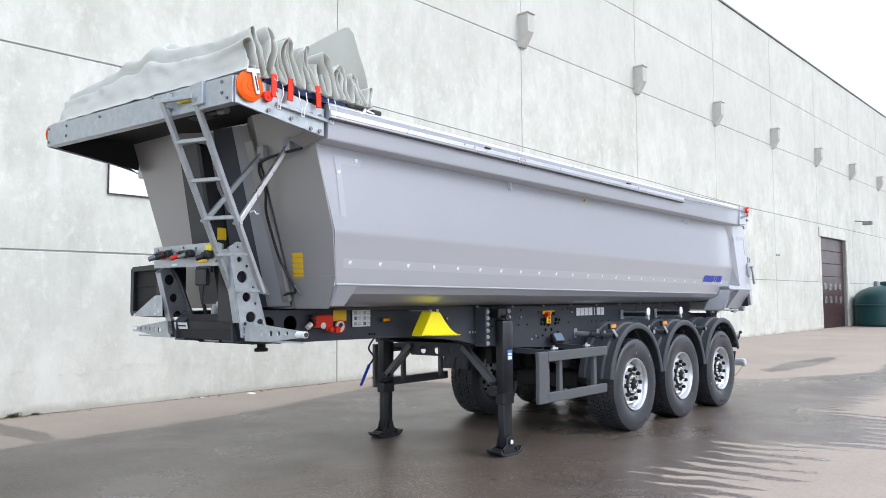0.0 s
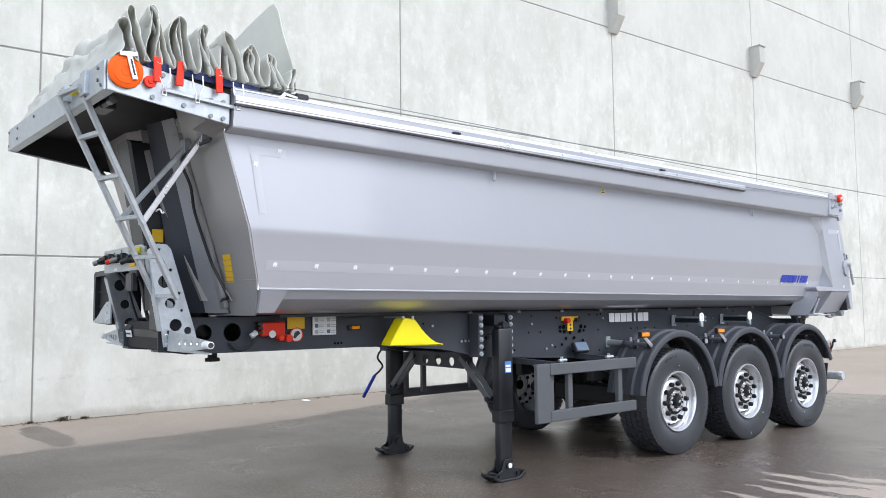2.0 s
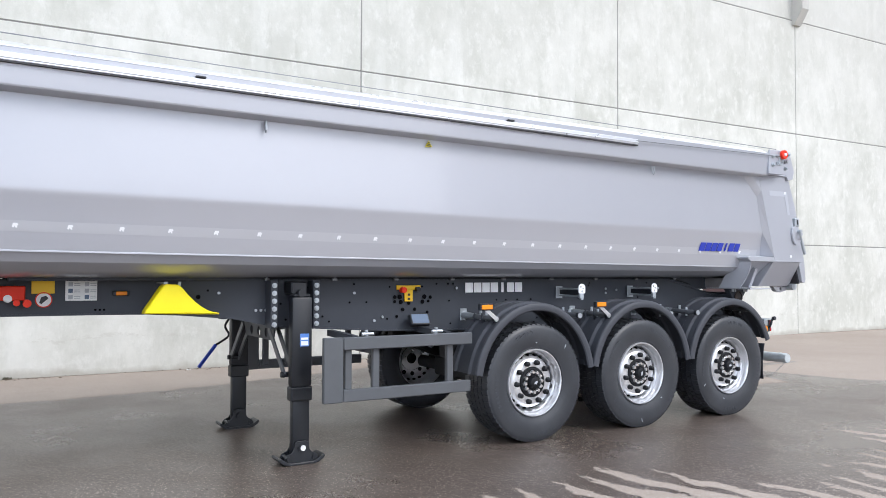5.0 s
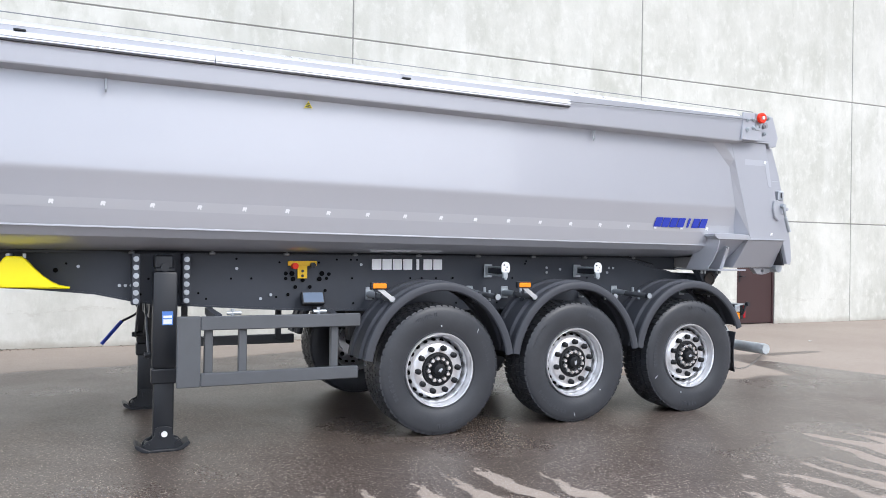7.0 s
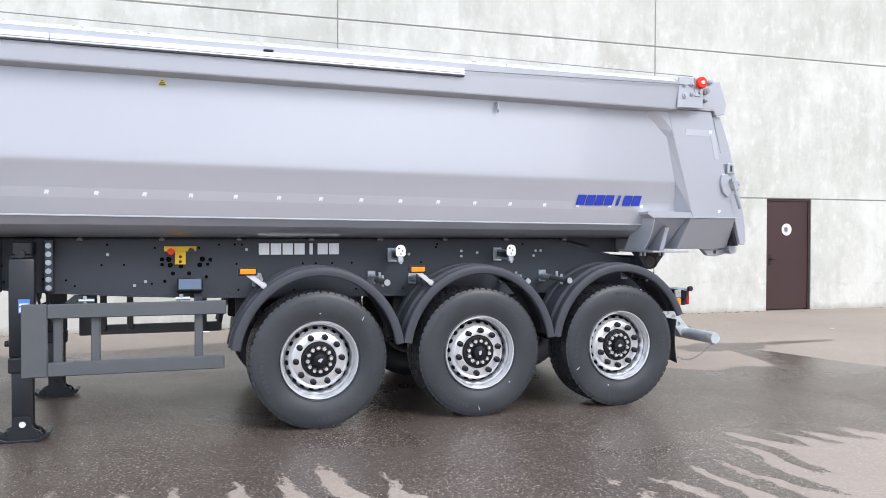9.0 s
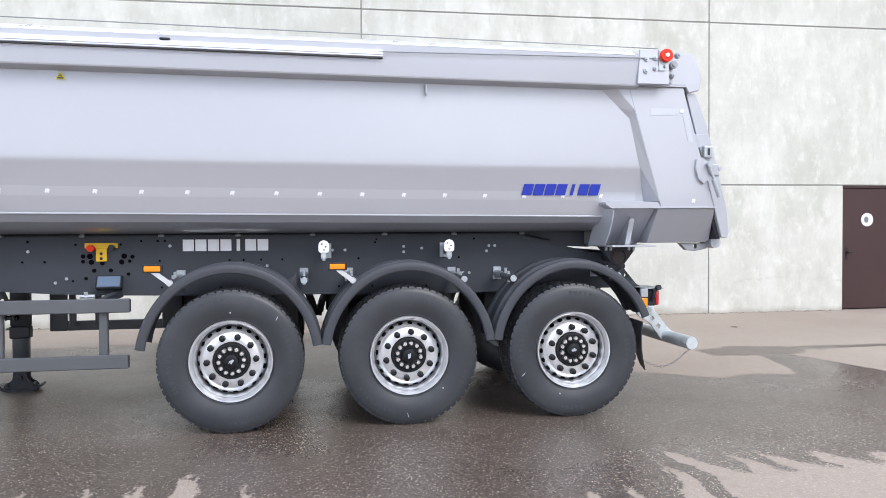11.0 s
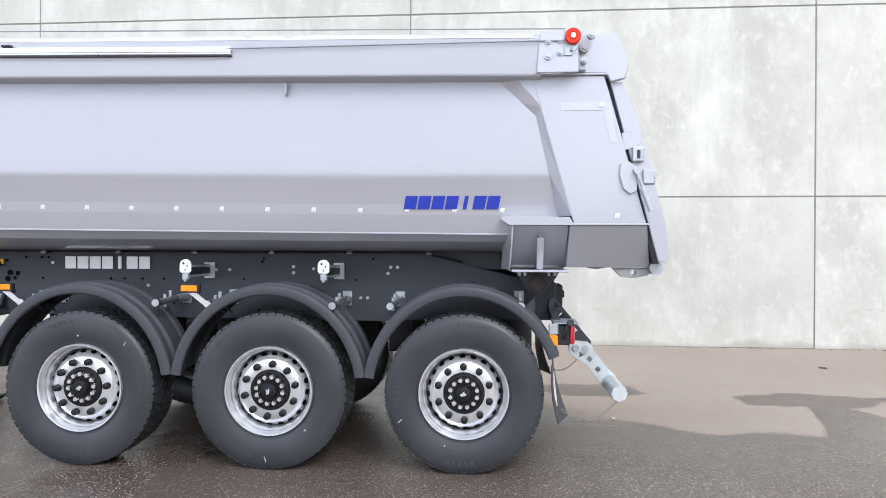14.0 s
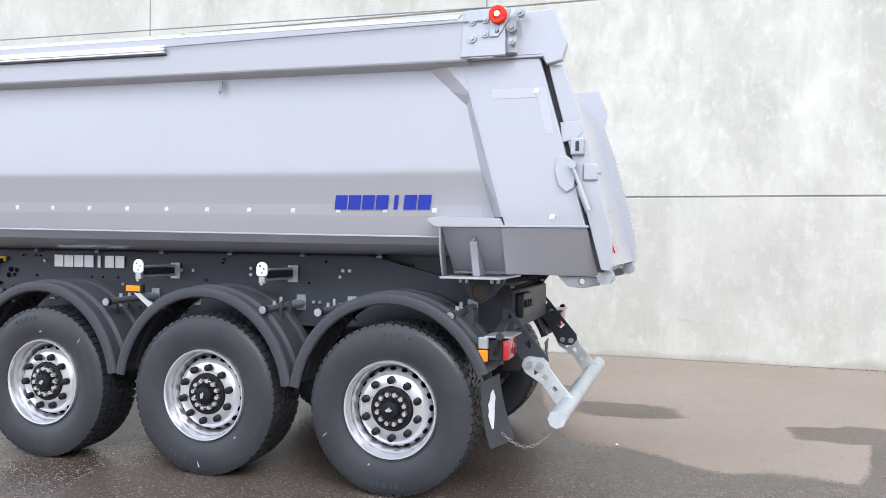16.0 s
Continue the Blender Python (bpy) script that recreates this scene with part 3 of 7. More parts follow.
def storage_tank(name, m):
    bm = B()
    prof = [(0.01, 0.02), (1.5, 0.02), (1.56, 0.1), (1.56, 1.0), (1.60, 1.03), (1.60, 1.12), (1.56, 1.15), (1.55, 1.5), (1.48, 1.66), (1.25, 1.85), (0.9, 2.0), (0.5, 2.08), (0.3, 2.1), (0.3, 2.2), (0.01, 2.22)]
    lathe(bm, prof, 40, "z")
    t = tagged(part(name, bm, M_TANK, smooth=35, at=m), "dark green plastic storage tank with a domed top", "storage tank", "tanks by the wall")
    bm = B()
    lathe(bm, [(0.34, 2.12), (0.36, 2.14), (0.36, 2.26), (0.3, 2.3), (0.01, 2.31)], 24, "z")
    part("lid", bm, M_TANK, t, smooth=35)
    return t


tank = storage_tank("storage_tank", WALL @ Matrix.Translation((1.63, 29.75, 0)))
copy_thing(tank, WALL @ Matrix.Translation((1.75, 33.3, 0)))

# behind the walk, across the yard: unseen halls added for the paint to mirror
bm = B()
box(bm, 58, 70, -90, 110, 0, 4.6)
tagged(part("wall_east", bm, M_ROOF), "low dark hall, unseen, added across the yard for reflections", "wall", kind="structure")
bm = B()
box(bm, 24, 56, 44, 84, 0, 15)
tagged(part("wall_north_east", bm, M_ROOF), "taller dark hall, unseen, added at the far corner to darken reflections", "wall", kind="structure")

# dry leaves and grit blown against the foot of the wall
rnd = random.Random(5)
bm = B()
for k in range(520):
    s = rnd.choice((rnd.uniform(-16, 22), rnd.gauss(-11.6, 0.5), rnd.gauss(-7.5, 1.2), rnd.gauss(1.0, 1.5)))
    if SMALL_DOOR[0] < s < SMALL_DOOR[1]:
        continue
    o = 0.015 + abs(rnd.gauss(0, 0.10))
    r, a = rnd.uniform(0.008, 0.028), rnd.uniform(0, 6.28)
    c, d = math.cos(a) * r, math.sin(a) * r
    z = 0.003 + rnd.uniform(0, 0.006)
    vs = [bm.verts.new((o + x, s + y, z + h)) for x, y, h in ((-c, -d, 0), (d * 0.5, -c * 0.5, rnd.uniform(0, 0.012)), (c, d, rnd.uniform(0, 0.01)), (-d * 0.5, c * 0.5, 0))]
    bm.faces.new(vs[:3])
    bm.faces.new((vs[0], vs[2], vs[3]))
tagged(part("leaf_litter", bm, M_LEAF, at=WALL), "dry brown leaves and grit along the foot of the wall", "leaf litter", kind="stuff")


def weed_tuft(s, size):
    bm = B()
    for k in range(46):
        a, lean, h = rnd.uniform(0, 6.28), rnd.uniform(0.2, 1.0), size * rnd.uniform(0.4, 1.0)
        c, d = math.cos(a), math.sin(a)
        x, y = rnd.uniform(0.0, size * 0.5), rnd.gauss(0, size * 0.5)
        w = 0.006
        p = [(x - d * w, y + c * w, 0), (x + d * w, y - c * w, 0), (x + c * lean * h * 0.4 + d * w, y + d * lean * h * 0.4 - c * w, h * 0.7), (x + c * lean * h, y + d * lean * h, h * 0.9)]
        vs = [bm.verts.new((max(q[0], 0.004), q[1], q[2])) for q in p]
        bm.faces.new(vs)
    tagged(part("weed_tuft", bm, M_WEED, at=WALL @ Matrix.Translation((0.01, s, 0))), "small withered weed at the foot of the wall", "weed")


for s, size in ((-11.62, 0.075), (-11.35, 0.045), (-12.02, 0.04), (-5.1, 0.04)):
    weed_tuft(s, size)


def paper_scrap(x, y, turn, r):
    bm = B()
    rows = [[(r * (i - 1.5) * 0.5, r * (j - 1) * 0.6, 0.006 + 0.018 * rnd.random()) for j in range(3)] for i in range(4)]
    sheet(bm, rows, 0.001)
    tagged(part("paper_scrap", bm, M_WHITE, at=pose(x, y, 0, 0, 0, turn)), "small crumpled white scrap lying on the asphalt", "litter", "scraps on the ground")


for x, y, turn, r in ((-10.62, 7.72, 20, 0.09), (-10.75, 6.9, 70, 0.04), (-5.81, 12.2, 40, 0.018), (-7.9, 17.2, 10, 0.03)):
    paper_scrap(x, y, turn, r)
bm = B()
sheet(bm, [[(-0.05, -0.03, 0.004), (-0.04, 0.03, 0.012)], [(0, -0.04, 0.02), (0, 0.035, 0.014)], [(0.06, -0.01, 0.006), (0.055, 0.01, 0.01)]], 0.001)
tagged(part("fallen_leaf", bm, M_LEAF, at=pose(-8.9, 15.2, 0, 0, 0, 30)), "single dark fallen leaf on the dry asphalt", "leaf")


# ---- the tipping semi-trailer; u across it, y along it to the rear, z up ----
XC = -5.265
trailer = tagged(new("semi_trailer"), "silver-grey tipping semi-trailer on three axles with a rolled-up sage tarpaulin", "semi-trailer")
trailer.empty_display_size = 0.5
trailer.location = (XC, 0, 0)
AXLES = (8.36, 9.672, 10.978)
HUB_Z = 0.527


def front_y(z):
    """Where the leaning front of the tub stands at a height."""
    for (z0, y0), (z1, y1) in (((1.44, 3.91), (1.66, 3.845)), ((1.66, 3.845), (2.60, 3.555)), ((2.60, 3.555), (3.2, 3.37))):
        if z <= z1:
            return y0 + (y1 - y0) * (z - z0) / (z1 - z0)
    return 3.37


# tub skin: half a cross-section, from the rail down to the middle of the floor
SECTION = [(1.185, 2.60), (1.181, 2.3), (1.1785, 2.1), (1.177, 2.005), (1.1765, 1.99), (1.1745, 1.975), (1.168, 1.955), (1.118, 1.80), (1.098, 1.715), (1.062, 1.60), (1.01, 1.545), (0.93, 1.503), (0.83, 1.478), (0.68, 1.462), (0.45, 1.456), (0.0, 1.454)]
bm = B()
rows = []
full = SECTION + [(-u, z) for u, z in SECTION[-2::-1]]
N_LONG = 14
for i in range(N_LONG + 1):
    f = i / N_LONG
    rows.append([(u, front_y(z) + (11.72 - front_y(z)) * f, z) for u, z in full])
sheet(bm, rows, 0.012)
tub = part("tub", bm, M_TUB, trailer, "silver-grey painted steel tub", smooth=16)

# bearers under the floor that close the gap to the chassis
for side in (1, -1):
    bm = B()
    prism(bm, [(4.25, 1.438), (10.5, 1.438), (10.78, 1.40), (11.05, 1.335), (11.32, 1.325), (11.32, 1.462), (4.25, 1.462)], "x", *sorted((side * 0.44, side * 0.60)), 0.004)
    part("floor_bearer", bm, M_CHASSIS, trailer)

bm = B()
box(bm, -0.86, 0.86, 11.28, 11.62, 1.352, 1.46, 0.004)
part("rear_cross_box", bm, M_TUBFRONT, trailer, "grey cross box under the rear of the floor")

# weld bead and shadow groove along the lower fold
bm = B()
box(bm, 1.052, 1.068, 3.86, 11.28, 1.593, 1.606, 0.003)
fold = part("fold_seam", bm, M_TUB, trailer)
mirrored(fold)
bm = B()
prism(bm, [(3.872, 1.592), (4.07, 1.592), (4.015, 1.472), (3.892, 1.472)], "x", 0.93, 1.066)
for v in bm.verts:
    v.co.x -= 0.75 * (1.592 - v.co.z)
corner = part("corner_plate", bm, M_TUB, trailer)
mirrored(corner)

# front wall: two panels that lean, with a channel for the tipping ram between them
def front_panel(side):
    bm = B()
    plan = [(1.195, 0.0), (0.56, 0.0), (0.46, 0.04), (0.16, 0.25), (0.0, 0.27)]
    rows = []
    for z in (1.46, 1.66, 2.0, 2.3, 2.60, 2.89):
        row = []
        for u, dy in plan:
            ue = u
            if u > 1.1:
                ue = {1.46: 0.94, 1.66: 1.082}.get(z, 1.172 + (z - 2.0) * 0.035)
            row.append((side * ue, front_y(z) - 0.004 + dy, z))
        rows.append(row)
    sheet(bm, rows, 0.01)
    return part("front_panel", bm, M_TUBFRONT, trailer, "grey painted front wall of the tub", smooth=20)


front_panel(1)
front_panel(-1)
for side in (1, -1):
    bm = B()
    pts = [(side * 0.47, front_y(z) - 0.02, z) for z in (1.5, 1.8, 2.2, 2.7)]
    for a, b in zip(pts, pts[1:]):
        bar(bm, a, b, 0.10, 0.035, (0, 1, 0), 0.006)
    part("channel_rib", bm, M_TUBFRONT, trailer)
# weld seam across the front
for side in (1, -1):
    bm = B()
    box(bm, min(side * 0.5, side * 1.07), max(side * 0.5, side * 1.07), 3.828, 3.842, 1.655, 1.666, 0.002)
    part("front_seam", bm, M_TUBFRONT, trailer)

# tipping ram in its channel
bm = B()
rod(bm, (0, 3.86, 1.30), (0, 3.62, 2.72), 0.105, 24)
ram = part("tipping_ram", bm, M_BLACK, trailer, "black telescopic tipping ram", smooth=35)
bm = B()
lathe(bm, [(0.12, 0.0), (0.135, 0.02), (0.135, 0.1), (0.12, 0.12)], 24, "z")
bmesh.ops.transform(bm, matrix=pose(0, 3.79, 1.72, 9.6), verts=bm.verts)
part("collar", bm, M_BLACK, ram, smooth=35)
bm = B()
prism(bm, [(3.27, 2.74), (3.445, 2.74), (3.66, 1.5), (3.49, 1.5)], "x", -0.14, 0.13, 0.02)
part("ram_shield", bm, M_BLACK, trailer, "black steel shield in front of the ram")
# bright folded edge of the channel beside the shield
bm = B()
edge = [(0.10, 3.36, 2.78), (0.125, 3.385, 2.60), (0.15, 3.45, 2.36), (0.235, 3.585, 2.0), (0.36, 3.74, 1.54)]
sheet(bm, [[(u - 0.02, y, z), (u + 0.008, y + 0.006, z), (u + 0.01, y + 0.05, z)] for u, y, z in edge], 0.008)
part("channel_edge", bm, M_TUBFRONT, trailer, "grey folded edge of the ram channel")
# one paint in the recess; its shade is put in as two darker tones
for lo, hi, name, mat, text in ((0, 2, "channel_cover", M_CHASSIS, "dark strip of the channel wall, its shade put into the paint"), (2, 3, "channel_side", M_TUBDARK, "grey side wall of the ram channel")):
    bm = B()
    rows = []
    for z, yf in ((1.48, 3.64), (1.8, 3.59), (2.2, 3.52), (2.6, 3.45), (2.86, 3.40)):
        yb = front_y(z) + 0.012
        across = [(0.145, yf, z), (0.20, yf + 0.02, z), (0.33, yf + (yb - yf) * 0.55, z), (0.47, yb, z)]
        rows.append(across[lo:hi + 1])
    sheet(bm, rows, 0.008)
    part(name, bm, mat, trailer, text, smooth=30)
bm = B()
box(bm, 0.131, 0.134, 3.455, 3.535, 2.0, 2.095)
part("warning_label", bm, M_YLABEL, trailer, "yellow warning label")

# yellow label strip on the near front panel
for k in range(5):
    bm = B()
    box(bm, 0, 0.125, 0, 0.003, 0, 0.036)
    z = 1.808 - k * 0.0395
    part("yellow_label", bm, M_YLABEL, trailer, "small yellow label", at=pose(0.65 - 0.012 * k, front_y(z) - 0.016, z, 17))

# rails along the top
def top_rail(side):
    bm = B()
    prism(bm, [(side * u, z) for u, z in ((1.185, 2.588), (1.296, 2.602), (1.304, 2.604), (1.309, 2.614), (1.329, 2.832), (1.322, 2.842), (1.268, 2.872), (1.20, 2.874))], "y", 3.56, 11.47)
    r = part("top_rail", bm, M_TUB, trailer, "silver-grey top rail of the tub")
    for y0, y1 in ((3.56, 6.535), (6.54, 9.469)):
        bm = B()
        box(bm, *sorted((side * 1.322, side * 1.35)), y0, y1, 2.748, 2.80, 0.004)
        box(bm, *sorted((side * 1.322, side * 1.358)), y0, y1, 2.762, 2.772, 0.002)
        strip = part("aluminium_strip", bm, M_ALU, r, "bright aluminium strip")
        # black box drawn for the shadow line below the overhanging profile
        bm = B()
        box(bm, *sorted((side * 1.318, side * 1.347)), y0, y1, 2.738, 2.7475)
        part("rubber_seal", bm, M_INK, strip, "thin black strip drawn for the shadow under the profile")
    bm = B()
    sheet(bm, [[(side * u, y, z) for u, z in ((1.330, 2.840), (1.326, 2.848), (1.272, 2.880), (1.262, 2.885), (1.20, 2.887))] for y in (3.56, 7.4, 11.42)], 0.004)
    part("rail_cap", bm, M_ALU, r, "bright aluminium cap strip")
    bm = B()
    rod(bm, (side * 1.347, 9.44, 2.785), (side * 1.347, 11.62, 2.815), 0.004, 6)
    rod(bm, (side * 1.30, 3.9, 2.925), (side * 1.30, 11.62, 2.90), 0.004, 6)
    part("tarpaulin_cable", bm, M_COPING, r, "thin steel tarpaulin cable")
    for y in (5.35, 7.96):
        bm = B()
        box(bm, *sorted((side * 1.335, side * 1.366)), y - 0.035, y + 0.035, 2.80, 2.814, 0.004)
        part("cable_guide", bm, M_BLACK, r, "small black cable guide")
    return r


top_rail(1)
top_rail(-1)
# lashing eyes under the rail
for y in (3.55, 5.851, 9.803):
    if y > 4:
        bm = B()
        pipe(bm, [(1.20, y, 2.585), (1.21, y, 2.52), (1.225, y, 2.50), (1.235, y, 2.515), (1.235, y, 2.585)], 0.007, 6)
        eye = part("lashing_eye", bm, M_GALV, trailer)
        mirrored(eye)

def side_u(z):
    for (u0, z0), (u1, z1) in zip(SECTION, SECTION[1:]):
        if z1 <= z <= z0:
            return u1 + (u0 - u1) * (z - z1) / (z0 - z1)
    return 1.19


# rear posts, sills and pivot brackets
def rear_post(side):
    bm = B()
    prism(bm, [(11.41, 2.60), (11.875, 2.60), (12.145, 1.646), (11.686, 1.646)], "x", side * 1.02, side * 1.225, 0.006)
    post = part("rear_post", bm, M_TUB, trailer, "silver-grey rear corner post")
    bm = B()
    prism(bm, [(11.40, 2.598), (11.90, 2.598), (11.905, 2.612), (11.40, 2.612)], "x", side * 1.0, side * 1.245, 0.003)
    part("edge_flange", bm, M_TUB, post)
    bm = B()
    prism(bm, [(11.27, 1.638), (12.16, 1.638), (12.16, 1.652), (11.68, 1.652), (11.66, 1.69), (11.30, 1.70), (11.22, 1.69), (11.22, 1.672)], "x", side * 1.0, side * 1.232, 0.003)
    part("edge_flange", bm, M_TUB, post)
    # splayed gusset under the rail: a dark slope and a flush corner
    bm = B()
    sheet(bm, [[(side * 1.178, 11.15, 2.60), (side * 1.221, 11.30, 2.60), (side * 1.223, 11.44, 2.60)],
               [(side * 1.178, 11.325, 2.445), (side * 1.221, 11.39, 2.50), (side * 1.223, 11.45, 2.55)],
               [(side * 1.178, 11.50, 2.29), (side * 1.221, 11.478, 2.395), (side * 1.223, 11.48, 2.40)]], 0.004)
    part("corner_gusset", bm, M_TUB, post)
    # flank that leads from the side panel to the post
    bm = B()
    sheet(bm, [[(side * (side_u(z) - 0.002), y - d, z) for z, y, d in ((2.42, 11.462, 0.03), (2.3, 11.497, 0.04), (1.98, 11.59, 0.06), (1.70, 11.671, 0.075))],
               [(side * 1.222, y + 0.003, z) for z, y in ((2.42, 11.462), (2.3, 11.497), (1.98, 11.59), (1.70, 11.671))]], 0.006)
    part("post_flank", bm, M_TUB, post)
    bm = B()
    prism(bm, [(11.662, 1.637), (12.15, 1.637), (12.20, 1.378), (12.175, 1.364), (11.655, 1.362)], "x", side * 0.55, side * 1.222, 0.004)
    for v in bm.verts:
        v.co.x -= side * 0.70 * max(0.0, 1.637 - v.co.z)
    part("rear_sill", bm, M_TUB, trailer, "silver-grey lower rear box of the tub")
    bm = B()
    box(bm, *sorted((side * 0.60, side * 1.20)), 11.29, 11.66, 1.333, 1.348, 0.003)
    sheet(bm, [[(side * u, y, z) for u, y, z in row] for row in (
        ((1.215, 11.30, 1.672), (1.212, 11.298, 1.60), (1.195, 11.294, 1.53), (1.15, 11.288, 1.44), (1.08, 11.28, 1.345)),
        ((1.12, 11.285, 1.66), (1.09, 11.28, 1.585), (1.05, 11.275, 1.51), (1.0, 11.27, 1.43), (0.95, 11.26, 1.345)),
        ((1.0, 11.26, 1.60), (0.96, 11.25, 1.54), (0.92, 11.24, 1.49), (0.88, 11.235, 1.42), (0.84, 11.23, 1.345)))], 0.01)
    prism(bm, [(side * 0.86, 1.35), (side * 1.06, 1.35), (side * 1.15, 1.56), (side * 1.08, 1.59)], "y", 11.47, 11.487)
    bar(bm, (side * 1.045, 11.478, 1.35), (side * 1.135, 11.478, 1.555), 0.045, 0.02, (1, 0, 0), 0.004)
    part("pivot_bracket", bm, M_TUB, trailer, "silver-grey pivot bracket", smooth=28)
    bm = B()
    prism(bm, [(11.295, 1.637), (11.655, 1.637), (11.655, 1.35), (11.275, 1.35)], "x", *sorted((side * 1.17, side * 1.182)))
    for v in bm.verts:
        v.co.x -= side * 0.95 * (1.637 - v.co.z) ** 0.8
    part("bracket_web", bm, M_TUB, post)
    bm = B()
    box(bm, *sorted((side * 0.978, side * 0.986)), 11.355, 11.385, 1.385, 1.45)
    for v in bm.verts:
        v.co.x -= side * (0.95 * (1.637 - v.co.z) ** 0.8 - 0.2)
    part("slot", bm, M_INK, post)
    return post


for side in (1, -1):
    rear_post(side)

# tailgate, hung from arms at the top, leaning with the posts
def gate_y(z):
    return 11.882 + (2.60 - z) * 0.272


bm = B()
prism(bm, [(gate_y(2.58) + 0.01, 2.58), (gate_y(2.58) + 0.06, 2.58), (gate_y(1.40) + 0.06, 1.42), (gate_y(1.40) + 0.01, 1.40)], "x", -1.13, 1.13)
gate = part("tailgate", bm, M_TUB, trailer, "silver-grey hinged tailgate")
for side in (1, -1):
    bm = B()
    prism(bm, [(gate_y(2.57) + 0.026, 2.57), (gate_y(2.57) + 0.11, 2.56), (12.10, 2.30), (12.19, 1.96), (12.275, 1.64), (12.295, 1.44), (12.275, 1.40), (gate_y(1.42) + 0.026, 1.405)], "x", side * 1.08, side * 1.19, 0.004)
    part("gate_edge", bm, M_TUB, gate)
    bm = B()
    prism(bm, [(gate_y(2.6) - 0.002, 2.60), (gate_y(2.6) + 0.027, 2.60), (gate_y(1.39) + 0.027, 1.39), (gate_y(1.39) - 0.002, 1.39)], "x", side * 1.0, side * 1.150)
    part("gate_seal", bm, M_INK, gate, "black rubber seal")
    # top arm
    bm = B()
    prism(bm, [(11.60, 2.612), (11.60, 2.85), (11.955, 2.868), (12.02, 2.70), (12.03, 2.665), (12.005, 2.575), (11.915, 2.555), (11.885, 2.612)], "x", side * 1.19, side * 1.238, 0.006)
    part("gate_arm", bm, M_TUB, gate, "silver-grey hinge arm of the tailgate")
    if side < 0:
        continue
    # plate that closes part of the gap, and the lock
    bm = B()
    prism(bm, [(gate_y(2.2), 2.235), (gate_y(2.2) + 0.115, 2.24), (gate_y(2.2) + 0.125, 2.17), (gate_y(2.16) + 0.08, 2.14), (gate_y(2.12) - 0.01, 2.12)], "x", side * 1.165, side * 1.195, 0.003)
    part("stop_plate", bm, M_TUB, gate)
    bm = B()
    box(bm, *sorted((side * 1.15, side * 1.23)), 12.055, 12.13, 2.045, 2.14, 0.008, segments=2)
    part("lock_housing", bm, M_GALV, gate, "grey lock housing")
    bm = B()
    box(bm, *sorted((side * 1.23, side * 1.234)), 12.083, 12.104, 2.065, 2.12, 0.002)
    part("lock_slot", bm, M_INK, gate)
    bm = B()
    prism(bm, [(11.98, 2.03), (12.03, 2.045), (12.09, 2.0), (12.08, 1.86), (12.04, 1.835), (11.995, 1.87), (11.97, 1.96)], "x", side * 1.228, side * 1.25, 0.004)
    part("lock_plate", bm, M_TUB, gate)
    bm = B()
    rod(bm, (side * 1.27, 12.07, 1.98), (side * 1.27, 12.12, 1.86), 0.012)
    rod(bm, (side * 1.27, 12.11, 1.87), (side * 1.27, 12.165, 1.73), 0.018)
    rod(bm, (side * 1.24, 12.075, 1.985), (side * 1.29, 12.075, 1.985), 0.022, 12)
    part("latch", bm, M_GALV, gate, "galvanised latch")
    bm = B()
    box(bm, *sorted((side * 1.10, side * 1.205)), 12.12, 12.205, 1.90, 2.0, 0.01)
    rod(bm, (side * 1.08, 12.205, 1.96), (side * 1.21, 12.205, 1.96), 0.016)
    part("hinge_block", bm, M_TUB, gate)
bm = B()
rod(bm, (-1.19, 11.72, 2.74), (1.19, 11.72, 2.74), 0.035, 14)
part("hinge_shaft", bm, M_TUB, gate, smooth=35)
bm = B()
prism(bm, [(12.262, 1.60), (12.27, 1.60), (12.30, 1.50), (12.292, 1.50)], "x", 0.85, 1.11)
part("red_white_marker", bm, M_REDLENS, gate, "red warning marker")
for side in (1, -1):
    bm = B()
    prism(bm, [(11.96, 1.36), (12.22, 1.36), (12.20, 1.31), (12.10, 1.29), (12.02, 1.30)], "x", side * 0.95, side * 1.0, 0.003, holes=[ring(12.1, 1.33, 0.018, 10)])
    part("lock_bracket", bm, M_TUBDARK, gate)
    bm = B()
    rod(bm, (side * 0.9, 12.24, 1.36), (side * 1.08, 12.24, 1.36), 0.045, 14)
    part("lock_roller", bm, M_GALV, gate)

